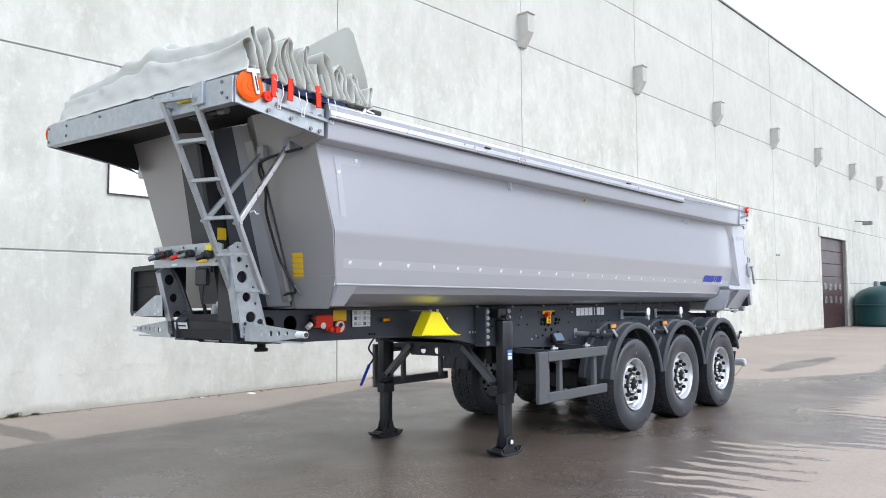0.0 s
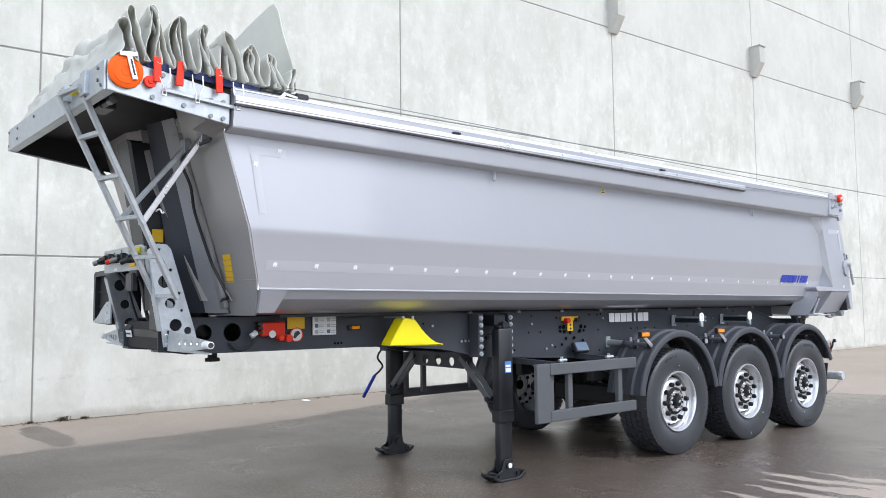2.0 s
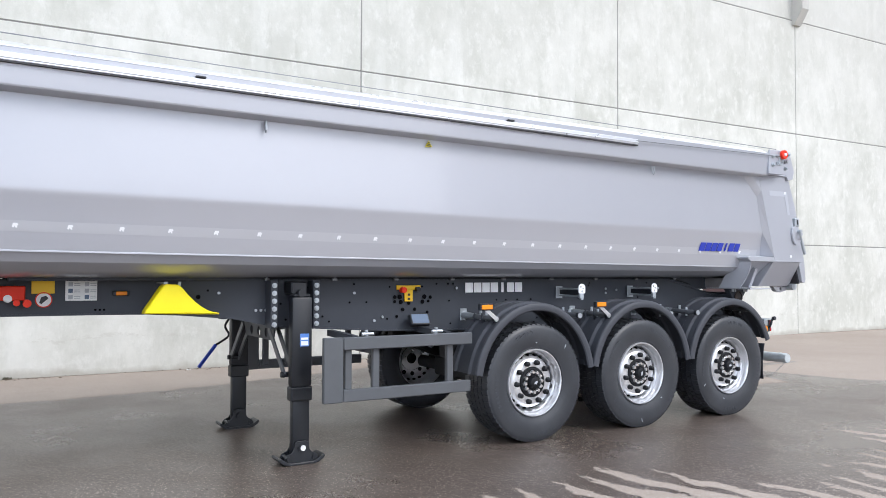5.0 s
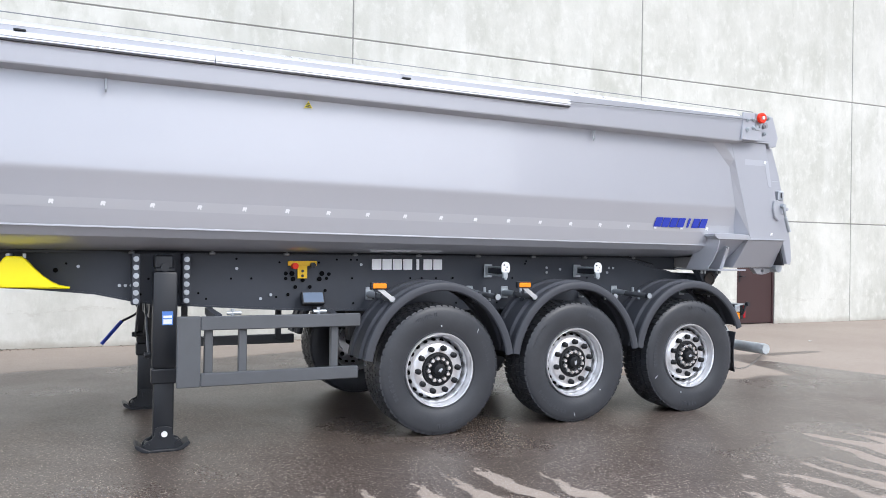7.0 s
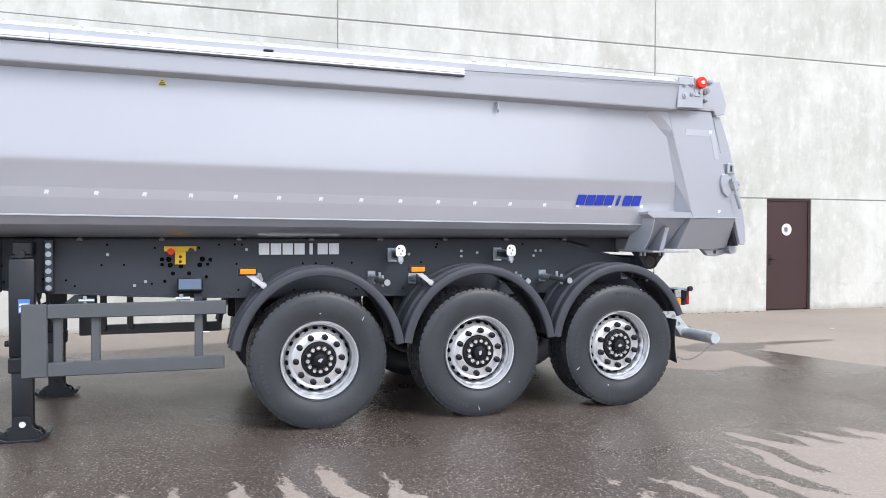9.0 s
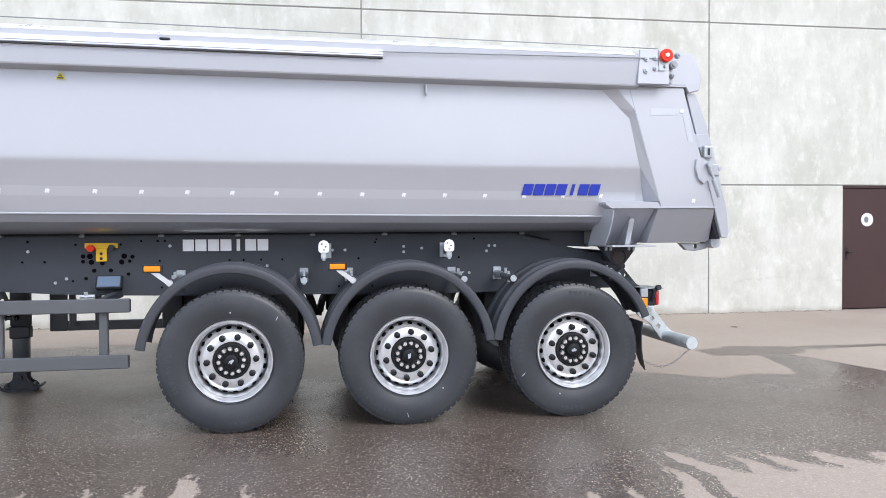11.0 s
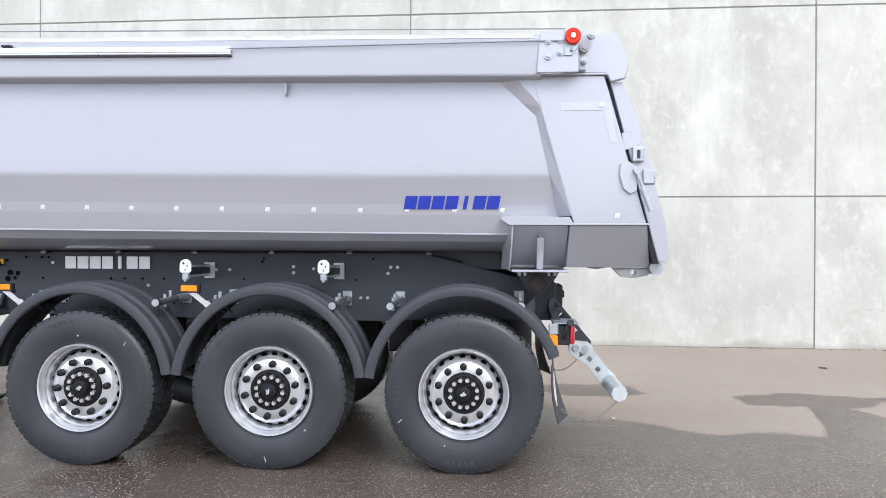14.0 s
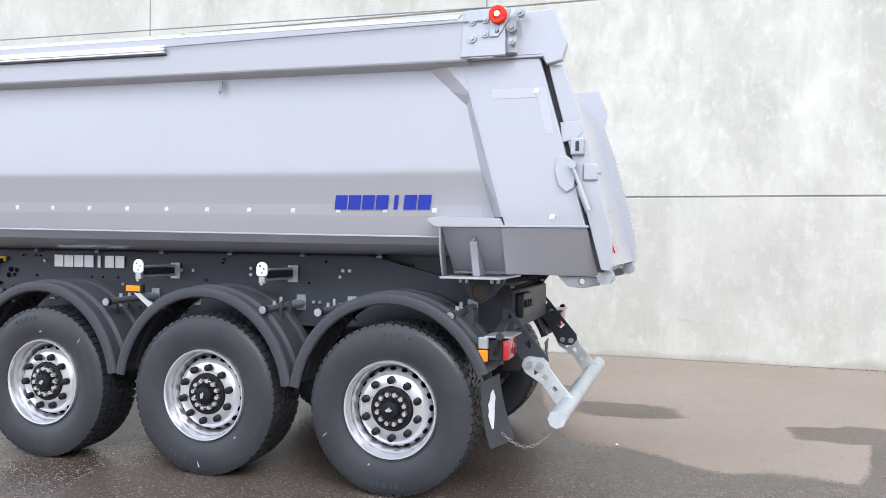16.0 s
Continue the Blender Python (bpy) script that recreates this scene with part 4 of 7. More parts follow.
# roller bracket at the rear end of the rail
for side in (1, -1):
    bm = B()
    prism(bm, [(11.44, 2.598), (11.46, 2.86), (11.70, 2.865), (11.70, 2.598)], "x", side * 1.318, side * 1.338, 0.003)
    rb = part("roller_bracket", bm, M_TUB, trailer, "grey end plate of the rail with bolts")
    bm = B()
    prism(bm, [(11.61, 2.86), (11.73, 2.85), (11.72, 2.79), (11.66, 2.70), (11.61, 2.70)], "x", side * 1.34, side * 1.35, 0.002)
    part("roller_plate", bm, M_GALV, rb, "galvanised roller plate")
    bm = B()
    lathe(bm, [(0.012, 0.0), (0.045, 0.0), (0.05, 0.006), (0.042, 0.012), (0.042, 0.022), (0.05, 0.028), (0.046, 0.034), (0.026, 0.034), (0.022, 0.026), (0.004, 0.026)], 28)
    bolt_at = Matrix.Translation((side * 1.352 - (0.04 if side < 0 else 0), 11.662, 2.815))
    part("roller", bm, M_RED, rb, "red plastic cable roller", smooth=40, at=Matrix.Translation((side * 1.352 - (0.04 if side < 0 else 0), 11.662, 2.815)))
    bm = B()
    rod(bm, (0.0, 0, 0), (0.045, 0, 0), 0.017, 8)
    part("roller_bolt", bm, M_STICK, rb, at=bolt_at)
    bm = B()
    prism(bm, [(11.66, 2.75), (11.75, 2.85), (11.75, 2.62), (11.70, 2.62)], "x", side * 1.24, side * 1.30)
    part("arm_plate", bm, M_TUB, rb)
    for y, z, r in ((11.51, 2.70, 0.026), (11.51, 2.79, 0.02), (11.585, 2.72, 0.022), (11.585, 2.80, 0.022), (11.735, 2.75, 0.03), (11.735, 2.67, 0.02), (11.78, 2.83, 0.025), (11.655, 2.73, 0.012)):
        bm = B()
        rod(bm, (side * 1.30, y, z), (side * 1.35, y, z), r, 12)
        rod(bm, (side * 1.34, y, z), (side * 1.362, y, z), r * 0.55, 6)
        part("bolt", bm, M_GALV if r != 0.03 else M_TUBDARK, rb, smooth=30)

# marking tape along the side with small prints
bm = B()
sheet(bm, [[(side_u(1.722) + 0.0022, y, 1.722), (side_u(1.79) + 0.0022, y, 1.79)] for y in (3.885, 11.52)], 0.0005)
tape = part("marking_tape", bm, M_TAPE, tub, "silver reflective tape")
mirrored(tape)
bm = B()
prism(bm, [(-0.022, -0.012), (-0.014, 0.02), (0.016, 0.02), (0.024, 0.006), (0.014, -0.004), (0.016, -0.022), (0.006, -0.02), (-0.004, -0.006), (-0.012, -0.022)], "x", 0, 0.002)
bmesh.ops.scale(bm, vec=(1, 0.78, 0.78), verts=bm.verts)
lean = radians(14)
printed = part("tape_print", bm, M_STICK, tub, at=Matrix.Translation((side_u(1.76) + 0.006, 3.948, 1.76)) @ Matrix.Rotation(lean, 4, "Y"))
for k in range(1, 24):
    again(printed, Matrix.Translation((side_u(1.76) + 0.006, 3.948 + k * 0.3165, 1.76)) @ Matrix.Rotation(lean, 4, "Y"))
for y, z in ((3.77, 2.41), (3.94, 2.515), (11.86, 2.43), (11.96, 1.72)):
    again(printed, Matrix.Translation(((side_u(z) if y < 10 else 1.228) + 0.006, y, z)) @ Matrix.Rotation(radians(2), 4, "Y"))
bm = B()
sheet(bm, [[(side_u(2.475) + 0.003, y, 2.475), (side_u(2.53) + 0.003, y, 2.53)] for y in (3.725, 3.99)], 0.0006)
sheet(bm, [[(side_u(z) + 0.003, y0, z), (side_u(z) + 0.003, y0 + 0.055, z)] for z, y0 in ((2.09, 3.80), (2.475, 3.735))], 0.0006)
corner_tape = part("corner_tape", bm, M_TAPE3, tub, "silver reflective corner tape")
mirrored(corner_tape)
bm = B()
prism(bm, [(11.60, 2.45), (11.91, 2.45), (11.96, 2.19), (11.915, 2.19), (11.87, 2.395), (11.60, 2.395)], "x", 1.2255, 1.2275)
corner_tape = part("corner_tape", bm, M_TAPE2, tub, "silver reflective corner tape")
mirrored(corner_tape)


def lettering(parent, m, length, height, mat, tilt=0.0):
    """A brand mark as seven plain slanted blocks, along y from the pose m."""
    w = length / 7
    for k in range(7):
        bm = B()
        a, b = k * w + w * 0.06, (k + 1) * w - w * 0.06
        if k == 4:
            a, b = a + w * 0.3, b - w * 0.3
        s = height * tilt
        prism(bm, [(a, 0), (b, 0), (b + s, height), (a + s, height)], "x", 0, 0.003)
        part("brand_block", bm, mat, parent, "plain block of a brand mark", at=m)


lettering(tub, Matrix.Translation((side_u(1.766) + 0.006, 10.565, 1.766)) @ Matrix.Rotation(radians(14.6), 4, "Y"), 0.64, 0.09, M_BLUE, 0.2)

# warning triangle high on the side
bm = B()
prism(bm, [(7.205, 2.532), (7.27, 2.532), (7.2375, 2.583)], "x", 1.199, 1.202)
part("warning_sticker", bm, M_YELLOW, tub, "yellow and black warning triangle")
for z0, z1, h in ((2.535, 2.544, 0.022), (2.549, 2.557, 0.015), (2.562, 2.569, 0.008)):
    bm = B()
    box(bm, 1.202, 1.204, 7.2375 - h, 7.2375 + h, z0, z1)
    part("stripe", bm, M_INK, tub)


# the tub stands a little higher at its front than at its rear
def settle(ob):
    def rise(y, z):
        return max(-0.02, 0.0095 * (8.2 - y)) * min(1.0, max(0.0, (z - 1.45) / 0.15))

    m = ob.matrix_basis
    if m == Matrix():
        for v in ob.data.vertices:
            v.co.z += rise(v.co.y, v.co.z)
    else:
        p = m.translation
        ob.matrix_basis = Matrix.Translation((0, 0, rise(p.y, p.z))) @ m
    for c in ob.children:
        settle(c)


RAISED = ("tub", "fold_seam", "corner_plate", "front_panel", "channel_rib", "front_seam", "channel_edge", "yellow_label", "top_rail", "lashing_eye")
for ob in trailer.children:
    if ob.name.split(".")[0] in RAISED:
        settle(ob)


# ---- chassis ----
def beam_u(y):
    """The outer face of the main beam: narrow at the neck, wider from the legs on."""
    f = min(max((y - 4.75) / 1.5, 0), 1)
    return 0.395 + 0.24 * f * f * (3 - 2 * f)


TOP = [(3.42, 1.36), (3.50, 1.445), (10.64, 1.445), (11.34, 1.275), (11.60, 1.27)]
BOTTOM = [(3.42, 1.225), (3.7, 1.20), (5.2, 1.192), (5.42, 1.181), (5.81, 1.148), (6.09, 1.088), (6.26, 1.066), (7.0, 1.018), (7.4, 1.0), (8.1, 0.985), (10.34, 0.966), (10.8, 0.985), (11.60, 0.985)]


def on(line, y):
    for (a, p), (b, q) in zip(line, line[1:]):
        if y <= b:
            return p + (q - p) * (y - a) / (b - a)
    return line[-1][1]


HOLES = ((3.745, 0.062), (3.965, 0.068))


def main_beam(side):
    ys = sorted({4.2} | {y for y, _ in TOP + BOTTOM} | {4.75 + 0.25 * k for k in range(7)} | {3.6 + 0.4 * k for k in range(20)})
    bm = B()
    sheet(bm, [[(side * beam_u(y), y, on(BOTTOM, y)), (side * beam_u(y), y, on(TOP, y))] for y in ys if y >= 4.2], 0.012)
    web = part("main_beam", bm, M_CHASSIS, trailer, "anthracite steel main beam", smooth=25)
    bm = B()
    neck = [(y, on(BOTTOM, y)) for y in (3.42, 3.7, 4.2)] + [(y, on(TOP, y)) for y in (4.2, 3.5, 3.42)]
    prism(bm, neck, "x", *sorted((side * 0.385, side * 0.397)), holes=[ring(y, 1.334, r, 24) for y, r in HOLES])
    part("neck_plate", bm, M_CHASSIS, web)
    for line in (TOP, BOTTOM):
        bm = B()
        sheet(bm, [[(side * (beam_u(y) + 0.012), y, on(line, y)), (side * (beam_u(y) - 0.13), y, on(line, y))] for y in ys], 0.014)
        part("flange", bm, M_CHASSIS, web, smooth=25)
    return web


beam = main_beam(1)
main_beam(-1)
# crossmembers
for y, z, h in ((3.5, 1.22, 0.2), (4.55, 1.22, 0.18), (5.6, 1.2, 0.2), (7.0, 1.05, 0.3), (8.0, 1.05, 0.3), (9.0, 1.05, 0.3), (10.3, 1.05, 0.3), (11.5, 1.0, 0.25)):
    bm = B()
    w = beam_u(y) - 0.015
    box(bm, -w, w, y - 0.05, y + 0.05, z, z + h, 0.006)
    part("crossmember", bm, M_DARK, trailer)
# coupling plate under the neck with the king pin
bm = B()
box(bm, -0.38, 0.38, 3.62, 4.9, 1.185, 1.197, 0.003)
plate = part("coupling_plate", bm, M_DARK, trailer)
bm = B()
lathe(bm, [(0.01, 1.10), (0.056, 1.10), (0.056, 1.125), (0.036, 1.132), (0.036, 1.16), (0.045, 1.165), (0.045, 1.19)], 20, "z")
part("king_pin", bm, M_DARK, plate, smooth=35, at=Matrix.Translation((0, 3.975, 0)))

# bolts and small holes in the near beam
rnd = random.Random(7)
bm = B()
rod(bm, (0, 0, 0), (0.008, 0, 0), 0.012, 10)
bolt0 = part("bolt", bm, M_GALV, beam, at=Matrix.Translation((beam_u(6.8) + 0.01, 6.83, 1.33)))
for y, z in ((7.02, 1.09), (7.10, 1.12), (7.86, 1.365), (8.6, 1.20), (9.12, 1.32), (9.22, 1.32), (9.70, 1.345), (9.70, 1.30), (9.85, 1.33), (10.40, 1.30), (10.42, 1.345), (10.47, 1.345), (10.2, 1.12), (10.25, 1.12), (5.98, 1.20), (6.02, 1.20), (6.06, 1.20), (5.7, 1.34)):
    again(bolt0, Matrix.Translation((beam_u(y) + 0.01, y, z)))
bm = B()
rod(bm, (0, 0, 0), (0.004, 0, 0), 0.009, 8)
hole0 = part("small_hole", bm, M_HOLE, beam, at=Matrix.Translation((beam_u(5.6) + 0.01, 5.62, 1.36)))
for k in range(46):
    y = rnd.uniform(5.85, 10.4)
    z = rnd.choice((1.405, 1.38, on(BOTTOM, y) + 0.05, on(BOTTOM, y) + 0.09, 1.25))
    if 7.9 < y < 8.7 and z > 1.3:
        continue
    again(hole0, Matrix.Translation((beam_u(y) + 0.01, y, z)))
for y, z, r in ((7.27, 1.29, 2.4), (7.22, 1.29, 1.9), (7.52, 1.29, 2.4), (7.58, 1.285, 1.8), (7.22, 1.25, 1.6), (7.28, 1.245, 2.2), (7.5, 1.245, 2.2), (7.56, 1.25, 1.5), (7.36, 1.235, 1.9), (7.3, 1.18, 1.8), (7.42, 1.18, 1.8), (7.24, 1.12, 1.5), (7.55, 1.15, 1.5), (5.55, 1.31, 2.0), (4.86, 1.22, 1.0), (4.83, 1.22, 1.0), (4.89, 1.22, 1.0)):
    again(hole0, Matrix.Translation((beam_u(y) + 0.01, y, z)) @ Matrix.Diagonal((1, r, r, 1)))

# service line along the top of the beam with clips
bm = B()
pipe(bm, [(beam_u(y) + 0.03, y, on(TOP, y) + 0.018) for y in [4.3 + 0.35 * k for k in range(20)]], 0.009, 6)
line = part("service_line", bm, M_BLACK, trailer, "black service line on the beam")
for k in range(11):
    y = 4.9 + k * 0.58
    bm = B()
    box(bm, beam_u(y) + 0.012, beam_u(y) + 0.045, y - 0.022, y + 0.022, 1.435, 1.455, 0.004)
    rod(bm, (beam_u(y) + 0.03, y, 1.44), (beam_u(y) + 0.03, y, 1.485), 0.012, 8)
    part("clip", bm, M_COPING, line)

# brake and release box, labels and lamp on the neck
bm = B()
box(bm, 0.40, 0.46, 4.165, 4.365, 1.298, 1.402, 0.008)
valve = part("brake_valve_box", bm, M_RED, trailer, "red brake valve box with two knobs")
for y, z, r in ((4.31, 1.283, 0.022), (4.375, 1.278, 0.028)):
    bm = B()
    rod(bm, (0.45, y, z), (0.51, y, z), r, 16)
    part("knob", bm, M_RED, valve, smooth=35)
bm = B()
rod(bm, (0.462, 4.255, 1.312), (0.464, 4.255, 1.312), 0.028, 20)
part("dial", bm, M_WHITE, valve, "white dial")
bm = B()
for k in range(3):
    box(bm, 0.42, 0.475, 4.135, 4.175, 1.315 + k * 0.034, 1.337 + k * 0.034, 0.004)
part("hose_port", bm, M_BLACK, valve)
bm = B()
pipe(bm, bend([(0.42, 3.93, 1.26), (0.45, 4.0, 1.20), (0.46, 4.09, 1.24), (0.46, 4.12, 1.31), (0.44, 4.17, 1.33)]), 0.011, 7)
part("hose", bm, M_BLACK, valve)
bm = B()
rod(bm, (0.46, 4.085, 1.30), (0.46, 4.125, 1.33), 0.022, 10)
part("coupling", bm, M_WHITE, valve)
bm = B()
box(bm, 0.409, 0.413, 4.405, 4.555, 1.345, 1.44, 0.001)
part("yellow_plate", bm, M_YLABEL, trailer, "yellow information plate")
bm = B()
prism(bm, ring(4.485, 1.30, 0.056, 28), "x", 0.409, 0.412)
sign = part("round_sign", bm, M_WHITE, trailer, "round white sign with a red rim")
bm = B()
prism(bm, ring(4.485, 1.30, 0.056, 28), "x", 0.412, 0.414, holes=[ring(4.485, 1.30, 0.049, 28)])
part("red_rim", bm, M_RED, sign)
bm = B()
prism(bm, [(4.455, 1.28), (4.47, 1.27), (4.515, 1.31), (4.50, 1.33), (4.47, 1.32)], "x", 0.412, 0.415)
part("symbol", bm, M_INK, sign)
bm = B()
box(bm, 0.409, 0.413, 4.625, 4.84, 1.29, 1.442, 0.001)
card = part("pictogram_plate", bm, M_WHITE, trailer, "white plate with small pictograms and bars")
for r in range(3):
    for c in range(2):
        bm = B()
        box(bm, 0.413, 0.4145, 4.645 + c * 0.11, 4.675 + c * 0.11, 1.302 + r * 0.047, 1.332 + r * 0.047)
        part("pictogram", bm, (M_PICTO, M_SCREEN, M_PICTO)[(r + c) % 3], card)
        bm = B()
        for k in range(2):
            box(bm, 0.413, 0.4145, 4.683 + c * 0.11, 4.725 + c * 0.11, 1.306 + r * 0.047 + k * 0.014, 1.311 + r * 0.047 + k * 0.014)
        part("text_bar", bm, M_PICTO, card)
y = 5.005
bm = B()
box(bm, beam_u(y) + 0.008, beam_u(y) + 0.03, 4.945, 5.065, 1.323, 1.362, 0.006)
lamp = part("side_marker_lamp", bm, M_BLACK, trailer, "amber side marker lamp")
bm = B()
box(bm, beam_u(y) + 0.03, beam_u(y) + 0.04, 4.965, 5.045, 1.328, 1.357, 0.004)
part("lens", bm, M_AMBER, lamp)

# wheel chock in its holder on the beam
bm = B()
c0, c1 = 0.66, 0.79
out = [(5.11, 1.20), (5.12, 1.225), (5.235, 1.40), (5.255, 1.415), (5.345, 1.41), (5.372, 1.388)]
out += [(5.372 + 0.263 * f, 1.39 - 0.192 * (1 - (1 - f) ** 1.8)) for f in (0.2, 0.4, 0.6, 0.8)] + [(5.65, 1.195), (5.645, 1.184)]
prism(bm, out, "x", c0, c1, 0.008)
chock = tagged(part("wheel_chock", bm, M_YELLOW, at=Matrix.Translation((XC, 0, 0))), "bright yellow plastic wheel chock in a holder on the trailer", "wheel chock")
bm = B()
for k in range(3):
    bar(bm, (c1 - 0.02 - 0.042 * k, 5.14, 1.235), (c1 - 0.02 - 0.042 * k, 5.24, 1.385), 0.02, 0.022, (1, 0, 0))
part("rib", bm, M_YELLOW, chock)
bm = B()
for y in (5.26, 5.36):
    rod(bm, (0.75, y, 1.40), (0.75, y, 1.432), 0.012, 8)
box(bm, 0.50, 0.76, 5.245, 5.275, 1.417, 1.428)
part("chock_holder", bm, M_GALV, trailer)

# yellow valve panel, display box and brand mark on the beam
bm = B()
u = beam_u(7.4) + 0.01
prism(bm, [(7.235, 1.352), (7.475, 1.352), (7.475, 1.392), (7.235, 1.392)], "x", u, u + 0.012, 0.002)
prism(bm, [(7.315, 1.25), (7.395, 1.25), (7.395, 1.3515), (7.315, 1.3515)], "x", u, u + 0.012, 0.002)
tee = part("valve_panel", bm, M_YLABEL, trailer, "yellow valve panel with a red and a black knob")
bm = B()
rod(bm, (u + 0.01, 7.285, 1.352), (u + 0.06, 7.285, 1.352), 0.026, 16)
part("red_knob", bm, M_RED, tee, smooth=35)
bm = B()
rod(bm, (u + 0.01, 7.435, 1.358), (u + 0.05, 7.435, 1.358), 0.022, 16)
part("black_knob", bm, M_BLACK, tee, smooth=35)
bm = B()
for z in (1.272, 1.31):
    rod(bm, (u + 0.008, 7.355, z), (u + 0.016, 7.355, z), 0.012, 10)
part("marking", bm, M_INK, tee)
bm = B()
box(bm, 0, 0.05, -0.095, 0.095, -0.055, 0.055, 0.008)
disp = part("display_box", bm, M_BLACK, trailer, "small display box with a grey-blue screen", at=pose(u + 0.05, 7.425, 1.075, 0, -28, 0))
bm = B()
box(bm, 0.05, 0.054, -0.082, 0.082, -0.042, 0.044, 0.001)
part("screen", bm, M_SCREEN, disp)
bm = B()
rod(bm, (u, 7.36, 1.03), (u + 0.04, 7.36, 1.03), 0.015, 8)
rod(bm, (u, 7.49, 1.03), (u + 0.04, 7.49, 1.03), 0.015, 8)
part("bracket", bm, M_GALV, disp)
lettering(beam, Matrix.Translation((beam_u(8.2) + 0.012, 7.95, 1.322)), 0.667, 0.092, M_LETTER, 0.0)

# hose holders on the beam: a U of bar with a white ring
def hose_holder(y):
    u = beam_u(y) + 0.012
    bm = B()
    for z in (1.285, 1.352):
        rod(bm, (u, y + 0.03, z), (1.02, y, z), 0.009, 8)
    box(bm, u, u + 0.012, y - 0.01, y + 0.07, 1.255, 1.375, 0.003)
    rod(bm, (1.02, y, 1.265), (1.02, y, 1.37), 0.013, 8)
    hh = part("hose_holder", bm, M_GALV, trailer, "galvanised hose holder with a white ring")
    bm = B()
    top = [(0.040 * math.cos(a), 0.012 + 0.040 * math.sin(a)) for a in [math.pi * k / 10 for k in range(11)]]
    prism(bm, top + [(-0.040, -0.030), (-0.028, -0.042), (0.028, -0.042), (0.040, -0.030)], "x", 0, 0.012, 0.002, holes=[ring(-0.014, 0.022, 0.009, 8), ring(0.014, 0.004, 0.008, 8), ring(0.0, -0.022, 0.010, 8)])
    part("white_plate", bm, M_STICK, hh, "white plastic keyhole plate", at=Matrix.Translation((1.022, y, 1.352)))
    bm = B()
    box(bm, 1.0, 1.034, y - 0.022, y + 0.022, 1.262, 1.306, 0.004)
    rod(bm, (1.03, y, 1.25), (1.03, y, 1.275), 0.012, 8)
    part("lower_catch", bm, M_GALV, hh)
    bm = B()
    bar(bm, (u + 0.03, y + 0.03, 1.318), (0.985, y + 0.002, 1.318), 0.022, 0.045)
    part("rubber_pad", bm, M_BLACK, hh)


for y in (9.04, 10.01):
    hose_holder(y)

# ---- landing legs ----
def landing_leg():
    bm = B()
    box(bm, 0.702, 0.80, 6.285, 6.455, 0.60, 1.31, 0.018, segments=2)
    box(bm, 0.71, 0.79, 6.30, 6.44, 1.31, 1.335, 0.008)
    leg = part("landing_leg", bm, M_BLACK, trailer, "black steel landing leg", smooth=35)
    bm = B()
    box(bm, 0.698, 0.802, 6.28, 6.458, 0.49, 0.603, 0.012, segments=2)
    part("collar", bm, M_BLACK, leg)
    bm = B()
    box(bm, 0.712, 0.788, 6.298, 6.442, 0.07, 0.52, 0.015, segments=2)
    part("inner_tube", bm, M_BLACK, leg, smooth=35)
    bm = B()
    shoe = [(6.20, 0.015), (6.195, 0.05), (6.225, 0.078), (6.27, 0.092), (6.292, 0.12), (6.30, 0.168), (6.325, 0.18), (6.41, 0.18), (6.44, 0.168), (6.448, 0.12), (6.47, 0.092), (6.51, 0.078), (6.54, 0.05), (6.535, 0.015)]
    prism(bm, shoe, "x", 0.628, 0.648, 0.003)
    prism(bm, shoe, "x", 0.806, 0.826, 0.003)
    # sole with turned-up, rolled ends
    sole = [(6.125, 0.052), (6.135, 0.066), (6.16, 0.06), (6.20, 0.034), (6.25, 0.018), (6.48, 0.018), (6.53, 0.034), (6.57, 0.06), (6.595, 0.066), (6.605, 0.052), (6.585, 0.032), (6.54, 0.008), (6.49, 0.0), (6.24, 0.0), (6.19, 0.008), (6.145, 0.032)]
    prism(bm, sole, "x", 0.585, 0.865, 0.004)
    rod(bm, (0.60, 6.232, 0.052), (0.85, 6.232, 0.052), 0.02, 10)
    rod(bm, (0.60, 6.498, 0.052), (0.85, 6.498, 0.052), 0.02, 10)
    bmesh.ops.transform(bm, matrix=Matrix.Translation((0.75, 6.365, 0)) @ Matrix.Diagonal((0.6, 0.8, 1.0, 1)) @ Matrix.Translation((-0.725, -6.365, 0)), verts=bm.verts)
    part("foot", bm, M_BLACK, leg)
    bm = B()
    rod(bm, (0.67, 6.365, 0.125), (0.822, 6.365, 0.125), 0.028, 16)
    part("axle_pin", bm, M_BLACK, leg, smooth=35)
    bm = B()
    rod(bm, (0.822, 6.375, 0.128), (0.827, 6.375, 0.128), 0.022, 14)
    part("white_cap", bm, M_WHITE, leg)
    for y in (6.175, 6.53):
        bm = B()
        box(bm, 0.555, 0.69, y - 0.028, y + 0.028, 1.06, 1.44, 0.004)
        part("mount_flange", bm, M_CHASSIS, leg)
        for k in range(6):
            bm = B()
            rod(bm, (0.69, y, 1.09 + k * 0.062), (0.70, y, 1.09 + k * 0.062), 0.021, 10)
            rod(bm, (0.70, y, 1.09 + k * 0.062), (0.712, y, 1.09 + k * 0.062), 0.013, 6)
            part("bolt", bm, M_GALV, leg)
    bm = B()
    box(bm, 0.565, 0.74, 6.30, 6.43, 1.33, 1.43, 0.01)
    rod(bm, (0.70, 6.365, 1.34), (0.80, 6.365, 1.34), 0.03, 14)
    part("gear_head", bm, M_BLACK, leg)
    return leg


